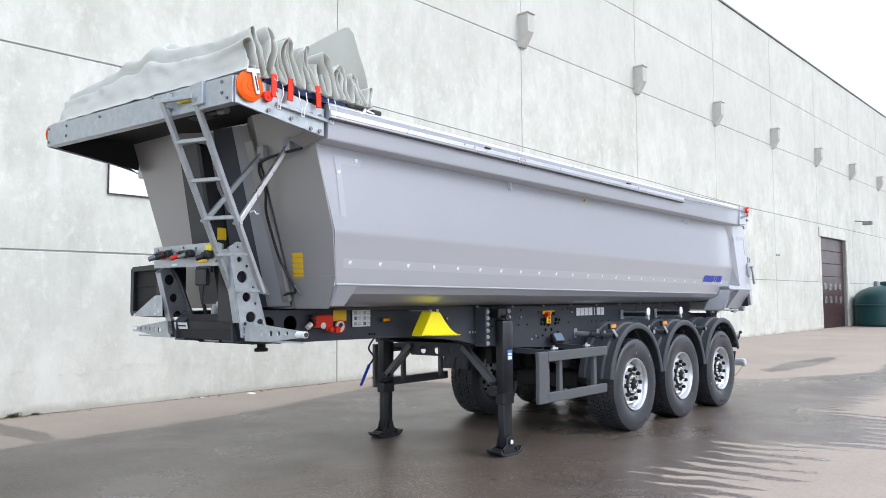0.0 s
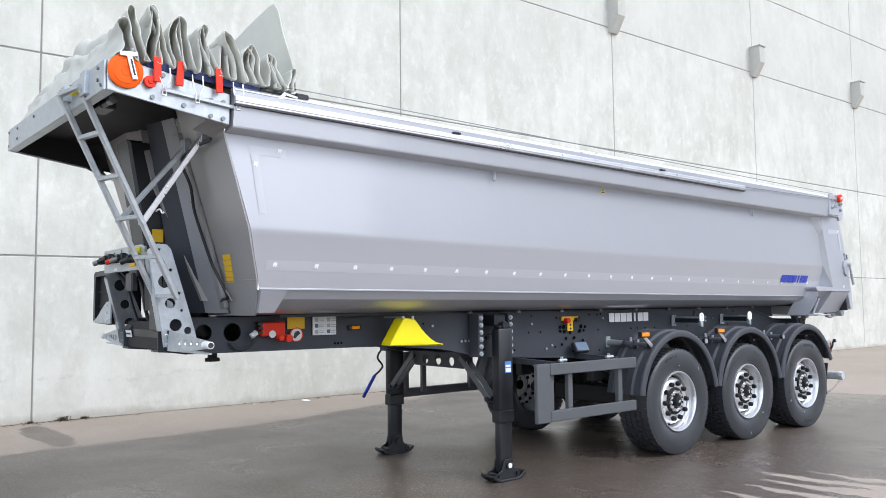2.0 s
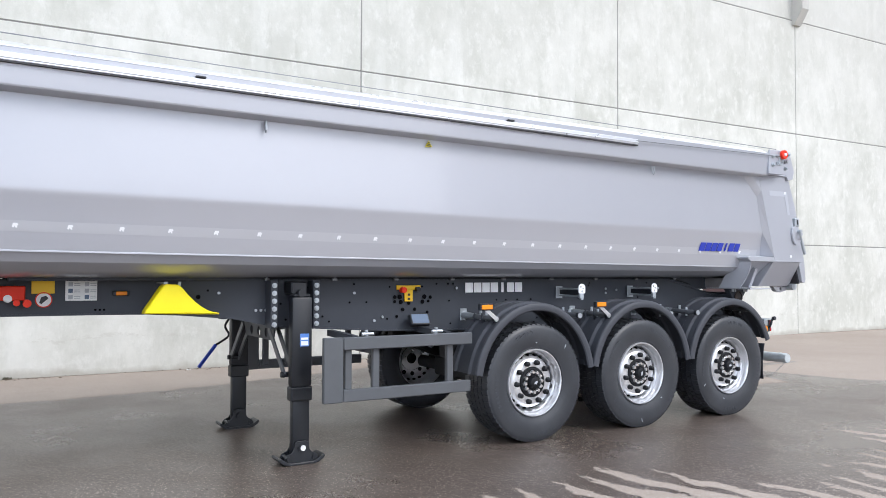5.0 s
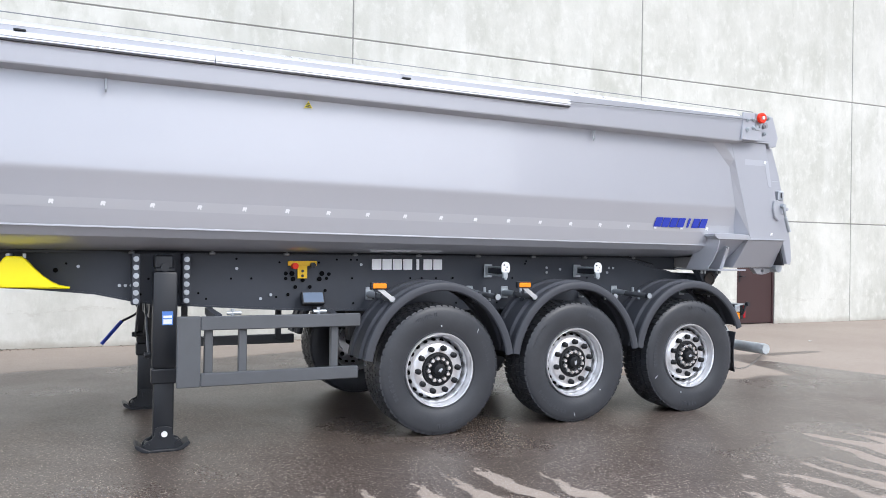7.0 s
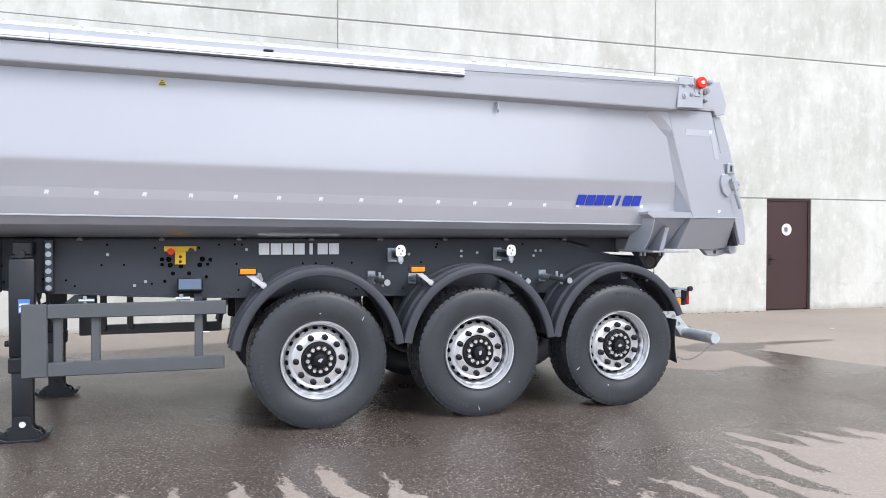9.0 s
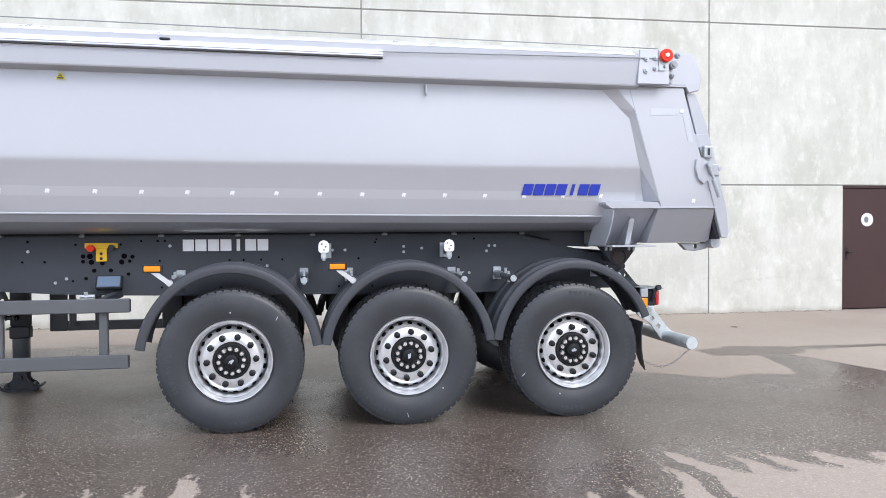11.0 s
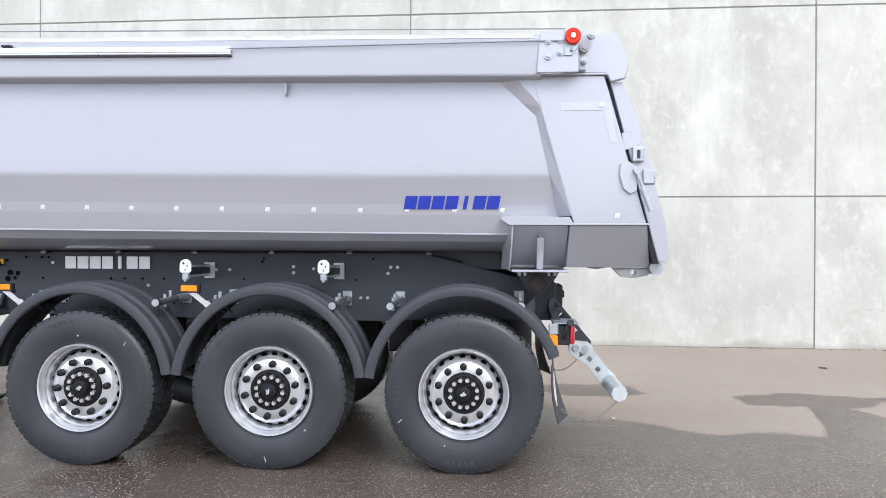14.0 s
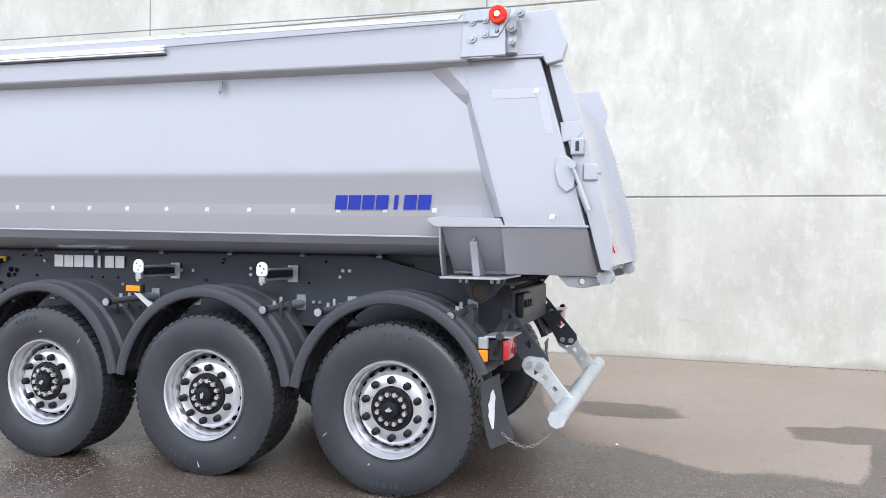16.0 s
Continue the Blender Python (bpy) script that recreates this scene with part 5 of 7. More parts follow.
leg = landing_leg()
leg.location = (0.075, -0.09, 0)
mirrored(leg)
bm = B()
box(bm, 0.80, 0.803, 6.35, 6.425, 0.92, 1.02)
part("blue_label", bm, M_LABELBLUE, leg, "blue and white label")
bm = B()
box(bm, 0.803, 0.8045, 6.358, 6.417, 0.928, 0.962)
box(bm, 0.803, 0.8045, 6.358, 6.417, 0.972, 0.99)
part("white_bars", bm, M_WHITE, leg)
# cross plate and struts between the legs
bm = B()
prism(bm, [(-0.44, 1.07), (0.44, 1.07), (0.37, 0.93), (-0.37, 0.93)], "y", 6.21, 6.222, holes=[ring(c, 0.99, 0.042, 14) for c in (-0.2, 0.0, 0.2)])
brace = part("leg_brace", bm, M_CHASSIS, trailer, "anthracite brace with round holes between the legs")
for side in (1, -1):
    for y in (6.18, 6.255):
        bm = B()
        bar(bm, (side * 0.36, y, 1.04), (side * 0.755, y, 0.68), 0.055, 0.014, (0, 1, 0), 0.003)
        part("strut", bm, M_GUARD, brace)
    bm = B()
    rod(bm, (side * 0.745, 6.15, 0.69), (side * 0.745, 6.28, 0.69), 0.022, 10)
    part("bolt", bm, M_BLACK, brace)
bm = B()
rod(bm, (-0.65, 6.275, 1.22), (0.65, 6.275, 1.22), 0.02, 10)
part("gear_shaft", bm, M_BLACK, trailer)

# ---- side guards ----
def side_guard():
    bm = B()
    box(bm, 1.155, 1.20, 6.33, 6.49, 0.505, 1.005, 0.006)
    g = part("side_guard", bm, M_GUARD, trailer, "grey painted steel side guard")
    for z0, z1, ye in ((0.905, 1.003, 7.67), (0.507, 0.602, 7.655)):
        bm = B()
        box(bm, 1.158, 1.202, 6.491, ye, z0, z1, 0.006)
        part("bar", bm, M_GUARD, g)
        bm = B()
        box(bm, 1.163, 1.197, ye - 0.006, ye + 0.002, z0 + 0.006, z1 - 0.006)
        part("end_cap", bm, M_INK, g)
    for y in (6.79, 7.48):
        bm = B()
        box(bm, 1.11, 1.157, y - 0.03, y + 0.03, 0.55, 0.98, 0.006)
        part("post", bm, M_GUARD, g)
    bm = B()
    box(bm, 1.112, 1.157, 6.52, 6.58, 0.55, 0.98, 0.006)
    part("post", bm, M_GUARD, g)
    for y in (6.62, 7.48):
        bm = B()
        bar(bm, (0.62, y, 1.0), (1.13, y, 0.985), 0.05, 0.05)
        part("arm", bm, M_CHASSIS, g)
    for y in (6.72, 7.36):
        bm = B()
        rod(bm, (1.12, y - 0.04, 1.018), (1.12, y + 0.06, 1.018), 0.014, 8)
        rod(bm, (1.12, y, 1.0), (1.12, y, 1.05), 0.014, 8)
        part("clamp", bm, M_GALV, g)
    return g


guard = side_guard()
far_guard = mirrored(guard)
far_guard.location.y += 0.10

# ---- running gear ----
def wheel():
    """A super single on a silver steel rim; its middle is the origin, outside towards +x."""
    prof = [(0.295, -0.15), (0.315, -0.165), (0.36, -0.186), (0.42, -0.192), (0.47, -0.186), (0.503, -0.175), (0.517, -0.155), (0.519, 0.0),
            (0.519, 0.155), (0.514, 0.171), (0.503, 0.179), (0.485, 0.185), (0.462, 0.1885), (0.44, 0.1915), (0.415, 0.192), (0.39, 0.190), (0.36, 0.185), (0.335, 0.177), (0.318, 0.172), (0.312, 0.165), (0.306, 0.163), (0.295, 0.15)]
    bm = B()
    lathe(bm, prof, 72)
    tyre = part("tyre", bm, M_TYRE, None, "black super single tyre", smooth=28)
    # tread lugs
    bm = B()
    n = 58
    for k in range(n):
        a = 2 * math.pi * k / n
        for x0, x1, da, w in ((-0.172, -0.10, 0, 0.043), (-0.09, -0.035, 0.5, 0.046), (-0.027, 0.027, 0, 0.046), (0.035, 0.09, 0.5, 0.046), (0.10, 0.172, 0, 0.043)):
            aa = a + da * 2 * math.pi / n
            outer = abs(x0 + x1) > 0.2
            r = bmesh.ops.create_cube(bm, size=1.0)
            for v in r["verts"]:
                x = x0 if v.co.x < 0 else x1
                rad = 0.529 if v.co.z > 0 else 0.508
                if outer and v.co.z > 0 and abs(x) > 0.15:
                    rad = 0.524
                if outer and v.co.z < 0 and abs(x) > 0.15:
                    rad, x = 0.511, x * 1.02
                t = aa + (w / 0.53) * v.co.y + (0.02 if x > 0 else -0.02)
                v.co = Vector((x, rad * math.sin(t), rad * math.cos(t)))
    tread = tagged(part("tread", bm, M_TYRE, None), kind="stuff")
    bm = B()
    lathe(bm, [(0.292, -0.14), (0.262, -0.10), (0.256, 0.0), (0.258, 0.07), (0.262, 0.10), (0.273, 0.112), (0.274, 0.120), (0.277, 0.150), (0.283, 0.160), (0.284, 0.170), (0.290, 0.178), (0.297, 0.179), (0.301, 0.172), (0.301, 0.150)], 64)
    lathe(bm, [(0.257, 0.015), (0.252, 0.035), (0.244, 0.066), (0.232, 0.094), (0.221, 0.108), (0.208, 0.119), (0.20, 0.124), (0.138, 0.124), (0.136, 0.10), (0.06, 0.10)], 64)
    rim = part("wheel", bm, M_RIM, trailer, "super single wheel with a silver steel rim", smooth=35)
    tyre.parent = tread.parent = rim
    # worn lettering on the sidewall as plain raised bars
    for a0, count, rad in ((20, 9, 0.437), (200, 9, 0.437), (112, 5, 0.452), (295, 6, 0.452)):
        bm = B()
        for k in range(count):
            a = radians(a0 + k * 5.2)
            for da, w, r0, r1 in ((0.0, 0.012, -0.017, 0.017), (0.030, 0.009, -0.017, 0.004 if k % 2 else 0.017)):
                cy, cz = math.sin(a + da), math.cos(a + da)
                ty, tz = math.cos(a + da), -math.sin(a + da)
                out = [(cy * (rad + r) + ty * d, cz * (rad + r) + tz * d) for r, d in ((r0, -w / 2), (r1, -w / 2), (r1, w / 2), (r0, w / 2))]
                prism(bm, out, "x", 0.188, 0.1925)
        part("raised_print", bm, M_PRINT, tyre)
    bm = B()
    bmesh.ops.create_cone(bm, cap_ends=True, segments=12, radius1=0.014, radius2=0.014, depth=0.012)
    hole = part("vent_hole", bm, M_HOLE, rim)
    for k in range(20):
        t = 2 * math.pi * (k + 0.5) / 20
        m = Matrix.Rotation(t, 4, "X") @ Matrix.Translation((0.0795, 0, 0.2372)) @ Matrix.Rotation(radians(23), 4, "Y") @ Matrix.Diagonal((1.25, 1.4, 1, 1))
        if k:
            again(hole, m)
        else:
            hole.matrix_basis = m
    bm = B()
    lathe(bm, [(0.135, 0.09), (0.135, 0.132), (0.13, 0.138), (0.115, 0.14), (0.11, 0.132), (0.056, 0.132), (0.054, 0.162), (0.048, 0.174), (0.03, 0.18), (0.001, 0.181)], 40)
    part("hub", bm, M_CAP, rim, "black wheel hub", smooth=35)
    for k in range(10):
        t = 2 * math.pi * (k + 0.2) / 10
        c, s = math.cos(t), math.sin(t)
        bm = B()
        rod(bm, (0.12, 0.1765 * c, 0.1765 * s), (0.158, 0.1765 * c, 0.1765 * s), 0.0245, 12, 0.0215)
        rod(bm, (0.158, 0.1765 * c, 0.1765 * s), (0.166, 0.1765 * c, 0.1765 * s), 0.0215, 12, 0.010)
        part("nut_cap", bm, M_CAP, rim, "black nut cap", smooth=40)
    for k in range(12):
        t = 2 * math.pi * (k + 0.5) / 12
        c, s = math.cos(t), math.sin(t)
        bm = B()
        rod(bm, (0.135, 0.0905 * c, 0.0905 * s), (0.158, 0.0905 * c, 0.0905 * s), 0.021, 12, 0.014)
        part("hub_bolt", bm, M_CHROME, rim, smooth=20)
    bm = B()
    prism(bm, [(-0.012, -0.022), (0.004, -0.018), (0.012, 0.006), (0.006, 0.022), (0.0, 0.01), (-0.014, 0.014)], "x", 0.1815, 0.1835)
    part("hub_mark", bm, M_PICTO, rim)
    # chalk dot and stroke on the sidewall
    for a, rad, long, turn in ((-50, 0.358, 0.007, 0), (-97, 0.452, 0.02, 20)):
        bm = B()
        rod(bm, (0.186, 0, 0), (0.1945, 0, 0), 0.006, 8)
        bmesh.ops.scale(bm, vec=(1, 0.45 if long > 0.01 else 1, long / 0.006 if long > 0.01 else 1), verts=bm.verts)
        part("chalk_mark", bm, M_PICTO, rim, at=Matrix.Rotation(radians(a), 4, "X") @ Matrix.Translation((0, rad, 0)) @ Matrix.Rotation(radians(90 + turn), 4, "X"))
    return rim


wheel0 = wheel()
WHEEL_U = 1.005
for i, y in enumerate(AXLES):
    for side in (1, -1):
        turn = Matrix.Rotation(radians((140, 40, 5, 61, 300, 80)[2 * i + (side < 0)]), 4, "X")
        m = Matrix.Translation((side * WHEEL_U, y, HUB_Z)) @ (Matrix.Rotation(math.pi, 4, "Z") if side < 0 else Matrix()) @ turn
        if i == 0 and side == 1:
            wheel0.matrix_basis = m
        else:
            copy_thing(wheel0, m)
    bm = B()
    rod(bm, (-0.85, y, HUB_Z), (0.85, y, HUB_Z), 0.065, 16)
    box(bm, -0.45, 0.45, y - 0.09, y + 0.09, HUB_Z - 0.1, HUB_Z + 0.1, 0.02)
    axle = part("axle", bm, M_DARK, trailer, "black axle beam", smooth=35)
    for side in (1, -1):
        bm = B()
        bar(bm, (side * 0.52, y - 0.5, 0.82), (side * 0.52, y + 0.36, 0.50), 0.08, 0.06)
        box(bm, side * 0.52 - 0.05, side * 0.52 + 0.05, y - 0.58, y - 0.42, 0.72, 1.0, 0.01)
        part("trailing_arm", bm, M_DARK, axle)
        bm = B()
        rod(bm, (side * 0.52, y + 0.34, 0.55), (side * 0.52, y + 0.34, 0.97), 0.13, 18)
        part("air_bellow", bm, M_DARK, axle, smooth=35)
        bm = B()
        rod(bm, (side * 0.50, y + 0.12, 0.55), (side * 0.75, y + 0.12, 0.62), 0.09, 16)
        part("brake_cylinder", bm, M_DARK, axle, smooth=35)

# ---- fenders ----
def fender(y, a0, a1):
    """An arch over a wheel, from angle a0 at the front over the top to a1 behind."""
    sec = [(1.205, -0.055), (1.214, -0.058), (1.224, -0.048), (1.227, -0.03), (1.226, -0.006), (1.219, 0.008), (1.206, 0.014), (1.193, 0.011), (1.183, 0.001), (1.12, 0.002), (1.10, 0.022), (1.02, 0.022), (1.0, 0.004), (0.90, 0.004), (0.88, 0.02), (0.82, 0.02), (0.80, 0.0), (0.80, -0.03)]
    rows = []
    n = 30
    for k in range(n + 1):
        a = radians(a0 + (a1 - a0) * k / n)
        # flatter over the crown than a circle
        ry, rz = 0.655, 0.70
        row = []
        for u, d in sec:
            row.append((u, y - (ry + d) * math.cos(a), HUB_Z + (rz + d) * math.sin(a)))
        rows.append(row)
    bm = B()
    sheet(bm, rows, 0.006)
    return part("fender", bm, M_FENDER, trailer, "black plastic wheel fender", smooth=30)


def stay(y, z, lamp=False):
    """A fender stay: a galvanised foot on the beam and a tube out to the fender."""
    bm = B()
    u = beam_u(y)
    box(bm, u, u + 0.012, y - 0.035, y + 0.035, z - 0.05, z + 0.06, 0.004)
    rod(bm, (u, y, z), (u + 0.2, y, z), 0.034, 12, 0.024)
    st = part("fender_stay", bm, M_GALV, trailer, "galvanised fender stay", smooth=35)
    bm = B()
    rod(bm, (u + 0.15, y, z), (1.15, y, z - 0.01), 0.024, 12)
    part("tube", bm, M_GUARD, st, smooth=35)
    bm = B()
    rod(bm, (1.14, y, z - 0.01), (1.168, y, z - 0.01), 0.028, 14)
    part("end_cap", bm, M_BLACK, st, smooth=35)
    bm = B()
    rod(bm, (1.164, y, z - 0.01), (1.175, y, z - 0.01), 0.025, 14)
    part("tube_end", bm, M_GALV, st, smooth=35)
    bm = B()
    rod(bm, (0.93, y, z - 0.03), (0.93, y, z + 0.06), 0.012, 8)
    part("clamp", bm, M_GALV, st)
    bm = B()
    rod(bm, (1.02, y, z - 0.05), (1.02, y, z + 0.04), 0.012, 8)
    part("clamp", bm, M_GALV, st)
    if lamp:
        bm = B()
        bar(bm, (1.176, y + 0.01, z - 0.02), (1.178, y - 0.125, z + 0.085), 0.006, 0.034, (0, 0, 1))
        part("lamp_arm", bm, M_ALU, st, "bright steel lamp arm")
        bm = B()
        box(bm, 1.16, 1.198, y - 0.186, y - 0.045, z + 0.067, z + 0.125, 0.004)
        part("lamp_base", bm, M_BLACK, st)
        bm = B()
        box(bm, 1.187, 1.206, y - 0.172, y - 0.059, z + 0.076, z + 0.116, 0.005)
        part("amber_lens", bm, M_AMBER, st, "amber side marker lens")


for i, y in enumerate(AXLES):
    f = fender(y, 9, 171 if i < 2 else 158)
    mirrored(f)
    for dy in (-0.40, 0.42):
        for du in (0.86, 0.98):
            bm = B()
            prism(bm, [(y + dy - 0.05, 1.06), (y + dy + 0.05, 1.02), (y + dy + 0.05 * (1 if dy > 0 else -1), 1.15)], "x", du, du + 0.012)
            part("fender_rib", bm, M_FENDER, trailer)
for y, z, lamp in ((7.94, 1.115, True), (8.89, 1.12, False), (9.25, 1.115, True), (10.10, 1.11, False), (10.49, 1.11, False), (11.35, 1.12, False)):
    stay(y, z, lamp)

# ---- rear end ----
for side in (1, -1):
    bm = B()
    prism(bm, [(11.30, 1.333), (11.62, 1.333), (11.60, 1.29), (11.53, 1.20), (11.47, 1.175), (11.40, 1.20), (11.34, 1.29)], "x", side * 0.84, side * 0.90, 0.004)
    bolt_plate = part("tipping_pivot", bm, M_CHASSIS, trailer, "black tipping pivot with a ring")
    bm = B()
    lathe(bm, [(0.062, 0.0), (0.068, 0.012), (0.055, 0.014), (0.05, 0.004), (0.002, 0.004)], 28)
    part("pivot_ring", bm, M_RUST, bolt_plate, smooth=35, at=Matrix.Translation((side * 0.902, 11.47, 1.245)) @ (Matrix.Rotation(math.pi, 4, "Z") if side < 0 else Matrix()))
    for y in (11.345, 11.385, 11.545, 11.585):
        bm = B()
        rod(bm, (side * 0.93, y, 1.30), (side * 0.93, y, 1.333), 0.012, 8)
        part("bolt", bm, M_GALV, bolt_plate)
bm = B()
rod(bm, (-0.9, 11.47, 1.245), (0.9, 11.47, 1.245), 0.05, 18)
part("pivot_shaft", bm, M_CHASSIS, trailer, smooth=35)
bm = B()
box(bm, -0.63, 0.63, 11.55, 11.62, 0.98, 1.24, 0.01)
rear_beam = part("rear_crossmember", bm, M_CHASSIS, trailer, "black rear crossmember with sockets")
bm = B()
box(bm, 0.28, 0.55, 11.62, 11.67, 1.06, 1.22, 0.008)
part("socket_box", bm, M_BLACK, rear_beam, "black socket box")
for k in range(3):
    bm = B()
    rod(bm, (0.34 + k * 0.08, 11.67, 1.15), (0.34 + k * 0.08, 11.685, 1.15), 0.025, 12)
    part("socket", bm, M_DARK, rear_beam)
# swivelling underrun bar
bm = B()
rod(bm, (-1.13, 11.99, 0.545), (1.13, 11.99, 0.545), 0.054, 20)
under = part("underrun_bar", bm, M_ZINC, trailer, "galvanised tubular underrun bar", smooth=35)
for side in (1, -1):
    bm = B()
    rod(bm, (side * 1.13, 11.99, 0.545), (side * 1.16, 11.99, 0.545), 0.058, 8, 0.052)
    part("end_cap", bm, M_ZINC, under, smooth=35)
    bm = B()
    prism(bm, [(11.695, 0.775), (11.71, 0.82), (11.74, 0.835), (11.83, 0.83), (11.865, 0.80), (11.875, 0.765), (11.98, 0.635), (12.03, 0.59), (11.96, 0.50), (11.925, 0.53), (11.83, 0.66), (11.72, 0.73)], "x", side * 0.70, side * 0.722, 0.003,
          holes=[ring(11.785, 0.735, 0.020, 3), ring(11.845, 0.705, 0.022, 4), ring(11.905, 0.635, 0.022, 4)])
    part("lower_arm", bm, M_ZINC, under, "galvanised arm with holes")
    bm = B()
    prism(bm, [(11.56, 1.13), (11.60, 1.14), (11.86, 0.83), (11.865, 0.79), (11.83, 0.745), (11.78, 0.74), (11.72, 0.76), (11.56, 1.0)], "x", side * 0.675, side * 0.697, 0.003, holes=[ring(11.735, 0.905, 0.032, 4), ring(11.655, 1.01, 0.022, 6), ring(11.61, 1.08, 0.014, 10)])
    part("upper_arm", bm, M_CHASSIS, under, "black steel arm")
    bm = B()
    for y, z in ((11.75, 0.785), (11.818, 0.782)):
        rod(bm, (side * 0.67, y, z), (side * 0.745, y, z), 0.022, 12)
    part("bolt", bm, M_GALV, under)
    # rear lamp
    bm = B()
    box(bm, *sorted((side * 0.90, side * 1.17)), 11.585, 11.668, 0.86, 0.99, 0.008)
    lamp = part("rear_lamp", bm, M_BLACK, trailer, "rear lamp with red and amber lenses")
    bm = B()
    box(bm, *sorted((side * 0.905, side * 1.168)), 11.668, 11.702, 0.862, 0.988, 0.014, segments=2)
    part("red_lens", bm, M_REDLENS, lamp, "red lens", smooth=40)
    bm = B()
    box(bm, *sorted((side * 1.175, side * 1.20)), 11.53, 11.59, 0.855, 0.925, 0.006)
    part("amber_lens", bm, M_AMBER, lamp, "amber lens")
    bm = B()
    box(bm, *sorted((side * 1.17, side * 1.198)), 11.53, 11.592, 0.93, 1.0, 0.006)
    part("lamp_holder", bm, M_GALV, lamp)
    bm = B()
    box(bm, *sorted((side * 0.88, side * 1.19)), 11.565, 11.725, 0.996, 1.006, 0.003)
    part("lamp_roof", bm, M_GALV, lamp, "galvanised cover plate")
    bm = B()
    bar(bm, (side * 0.62, 11.58, 1.06), (side * 1.0, 11.60, 0.98), 0.05, 0.04)
    part("lamp_carrier", bm, M_CHASSIS, lamp)
    # marker lamp on a bent rubber stalk
    bm = B()
    pipe(bm, bend([(side * 1.18, 11.63, 0.90), (side * 1.20, 11.64, 0.94), (side * 1.205, 11.65, 0.985), (side * 1.215, 11.66, 1.005)]), 0.012, 8)
    part("stalk", bm, M_BLACK, lamp, "black rubber stalk")
    bm = B()
    rod(bm, (side * 1.205, 11.665, 1.008), (side * 1.235, 11.668, 1.012), 0.022, 12)
    part("stalk_lens", bm, M_BLACK, lamp, "small black marker lamp", smooth=35)
    # mud flap, turned a little outwards at its foot
    def flap_y(u, f):
        return 11.57 + 0.07 * f ** 2.0 - 0.30 * (0.25 + 0.75 * f) * (u - 1.0)

    bm = B()
    rows = []
    for k in range(9):
        f = k / 8
        z = 0.735 - 0.40 * f
        rows.append([(side * u, flap_y(u, f), z) for u in (0.84, 0.95, 1.06, 1.18 - 0.05 * f)])
    sheet(bm, rows, 0.006)
    flap = part("mud_flap", bm, M_FENDER, trailer, "black rubber mud flap with a white emblem", smooth=30)
    bm = B()
    rows = []
    for z, u0, u1 in ((0.66, 0.985, 1.0), (0.645, 0.98, 1.035), (0.61, 0.965, 1.05), (0.585, 0.98, 1.085), (0.55, 1.0, 1.08), (0.52, 1.01, 1.095), (0.48, 1.03, 1.085), (0.44, 1.055, 1.075)):
        f = (0.735 - z) / 0.40
        rows.append([(side * u, flap_y(u, f) + 0.005, z) for u in (u0, u1)])
    sheet(bm, rows, 0.002)
    part("white_emblem", bm, M_STICK, flap, "plain white emblem")
    # safety chain
    bm = B()
    for k in range(15):
        f = (k + 0.5) / 15
        p = Vector((side * (0.98 + 0.14 * f), 11.63 + 0.36 * f, 0.40 + 0.10 * f - 0.10 * math.sin(math.pi * f)))
        q = Vector((side * (0.98 + 0.14 * (f + 0.04)), 11.63 + 0.36 * (f + 0.055), 0.40 + 0.10 * (f + 0.05) - 0.10 * math.sin(math.pi * (f + 0.05))))
        d = (q - p).normalized() * 0.014
        s = Vector((0.008, 0, 0)) if k % 2 else Vector((0, 0, 0.008))
        pipe(bm, [p - d - s, p + d - s, p + d + s, p - d + s, p - d - s], 0.0025, 5)
    part("safety_chain", bm, M_JOINT, flap, "thin steel chain")


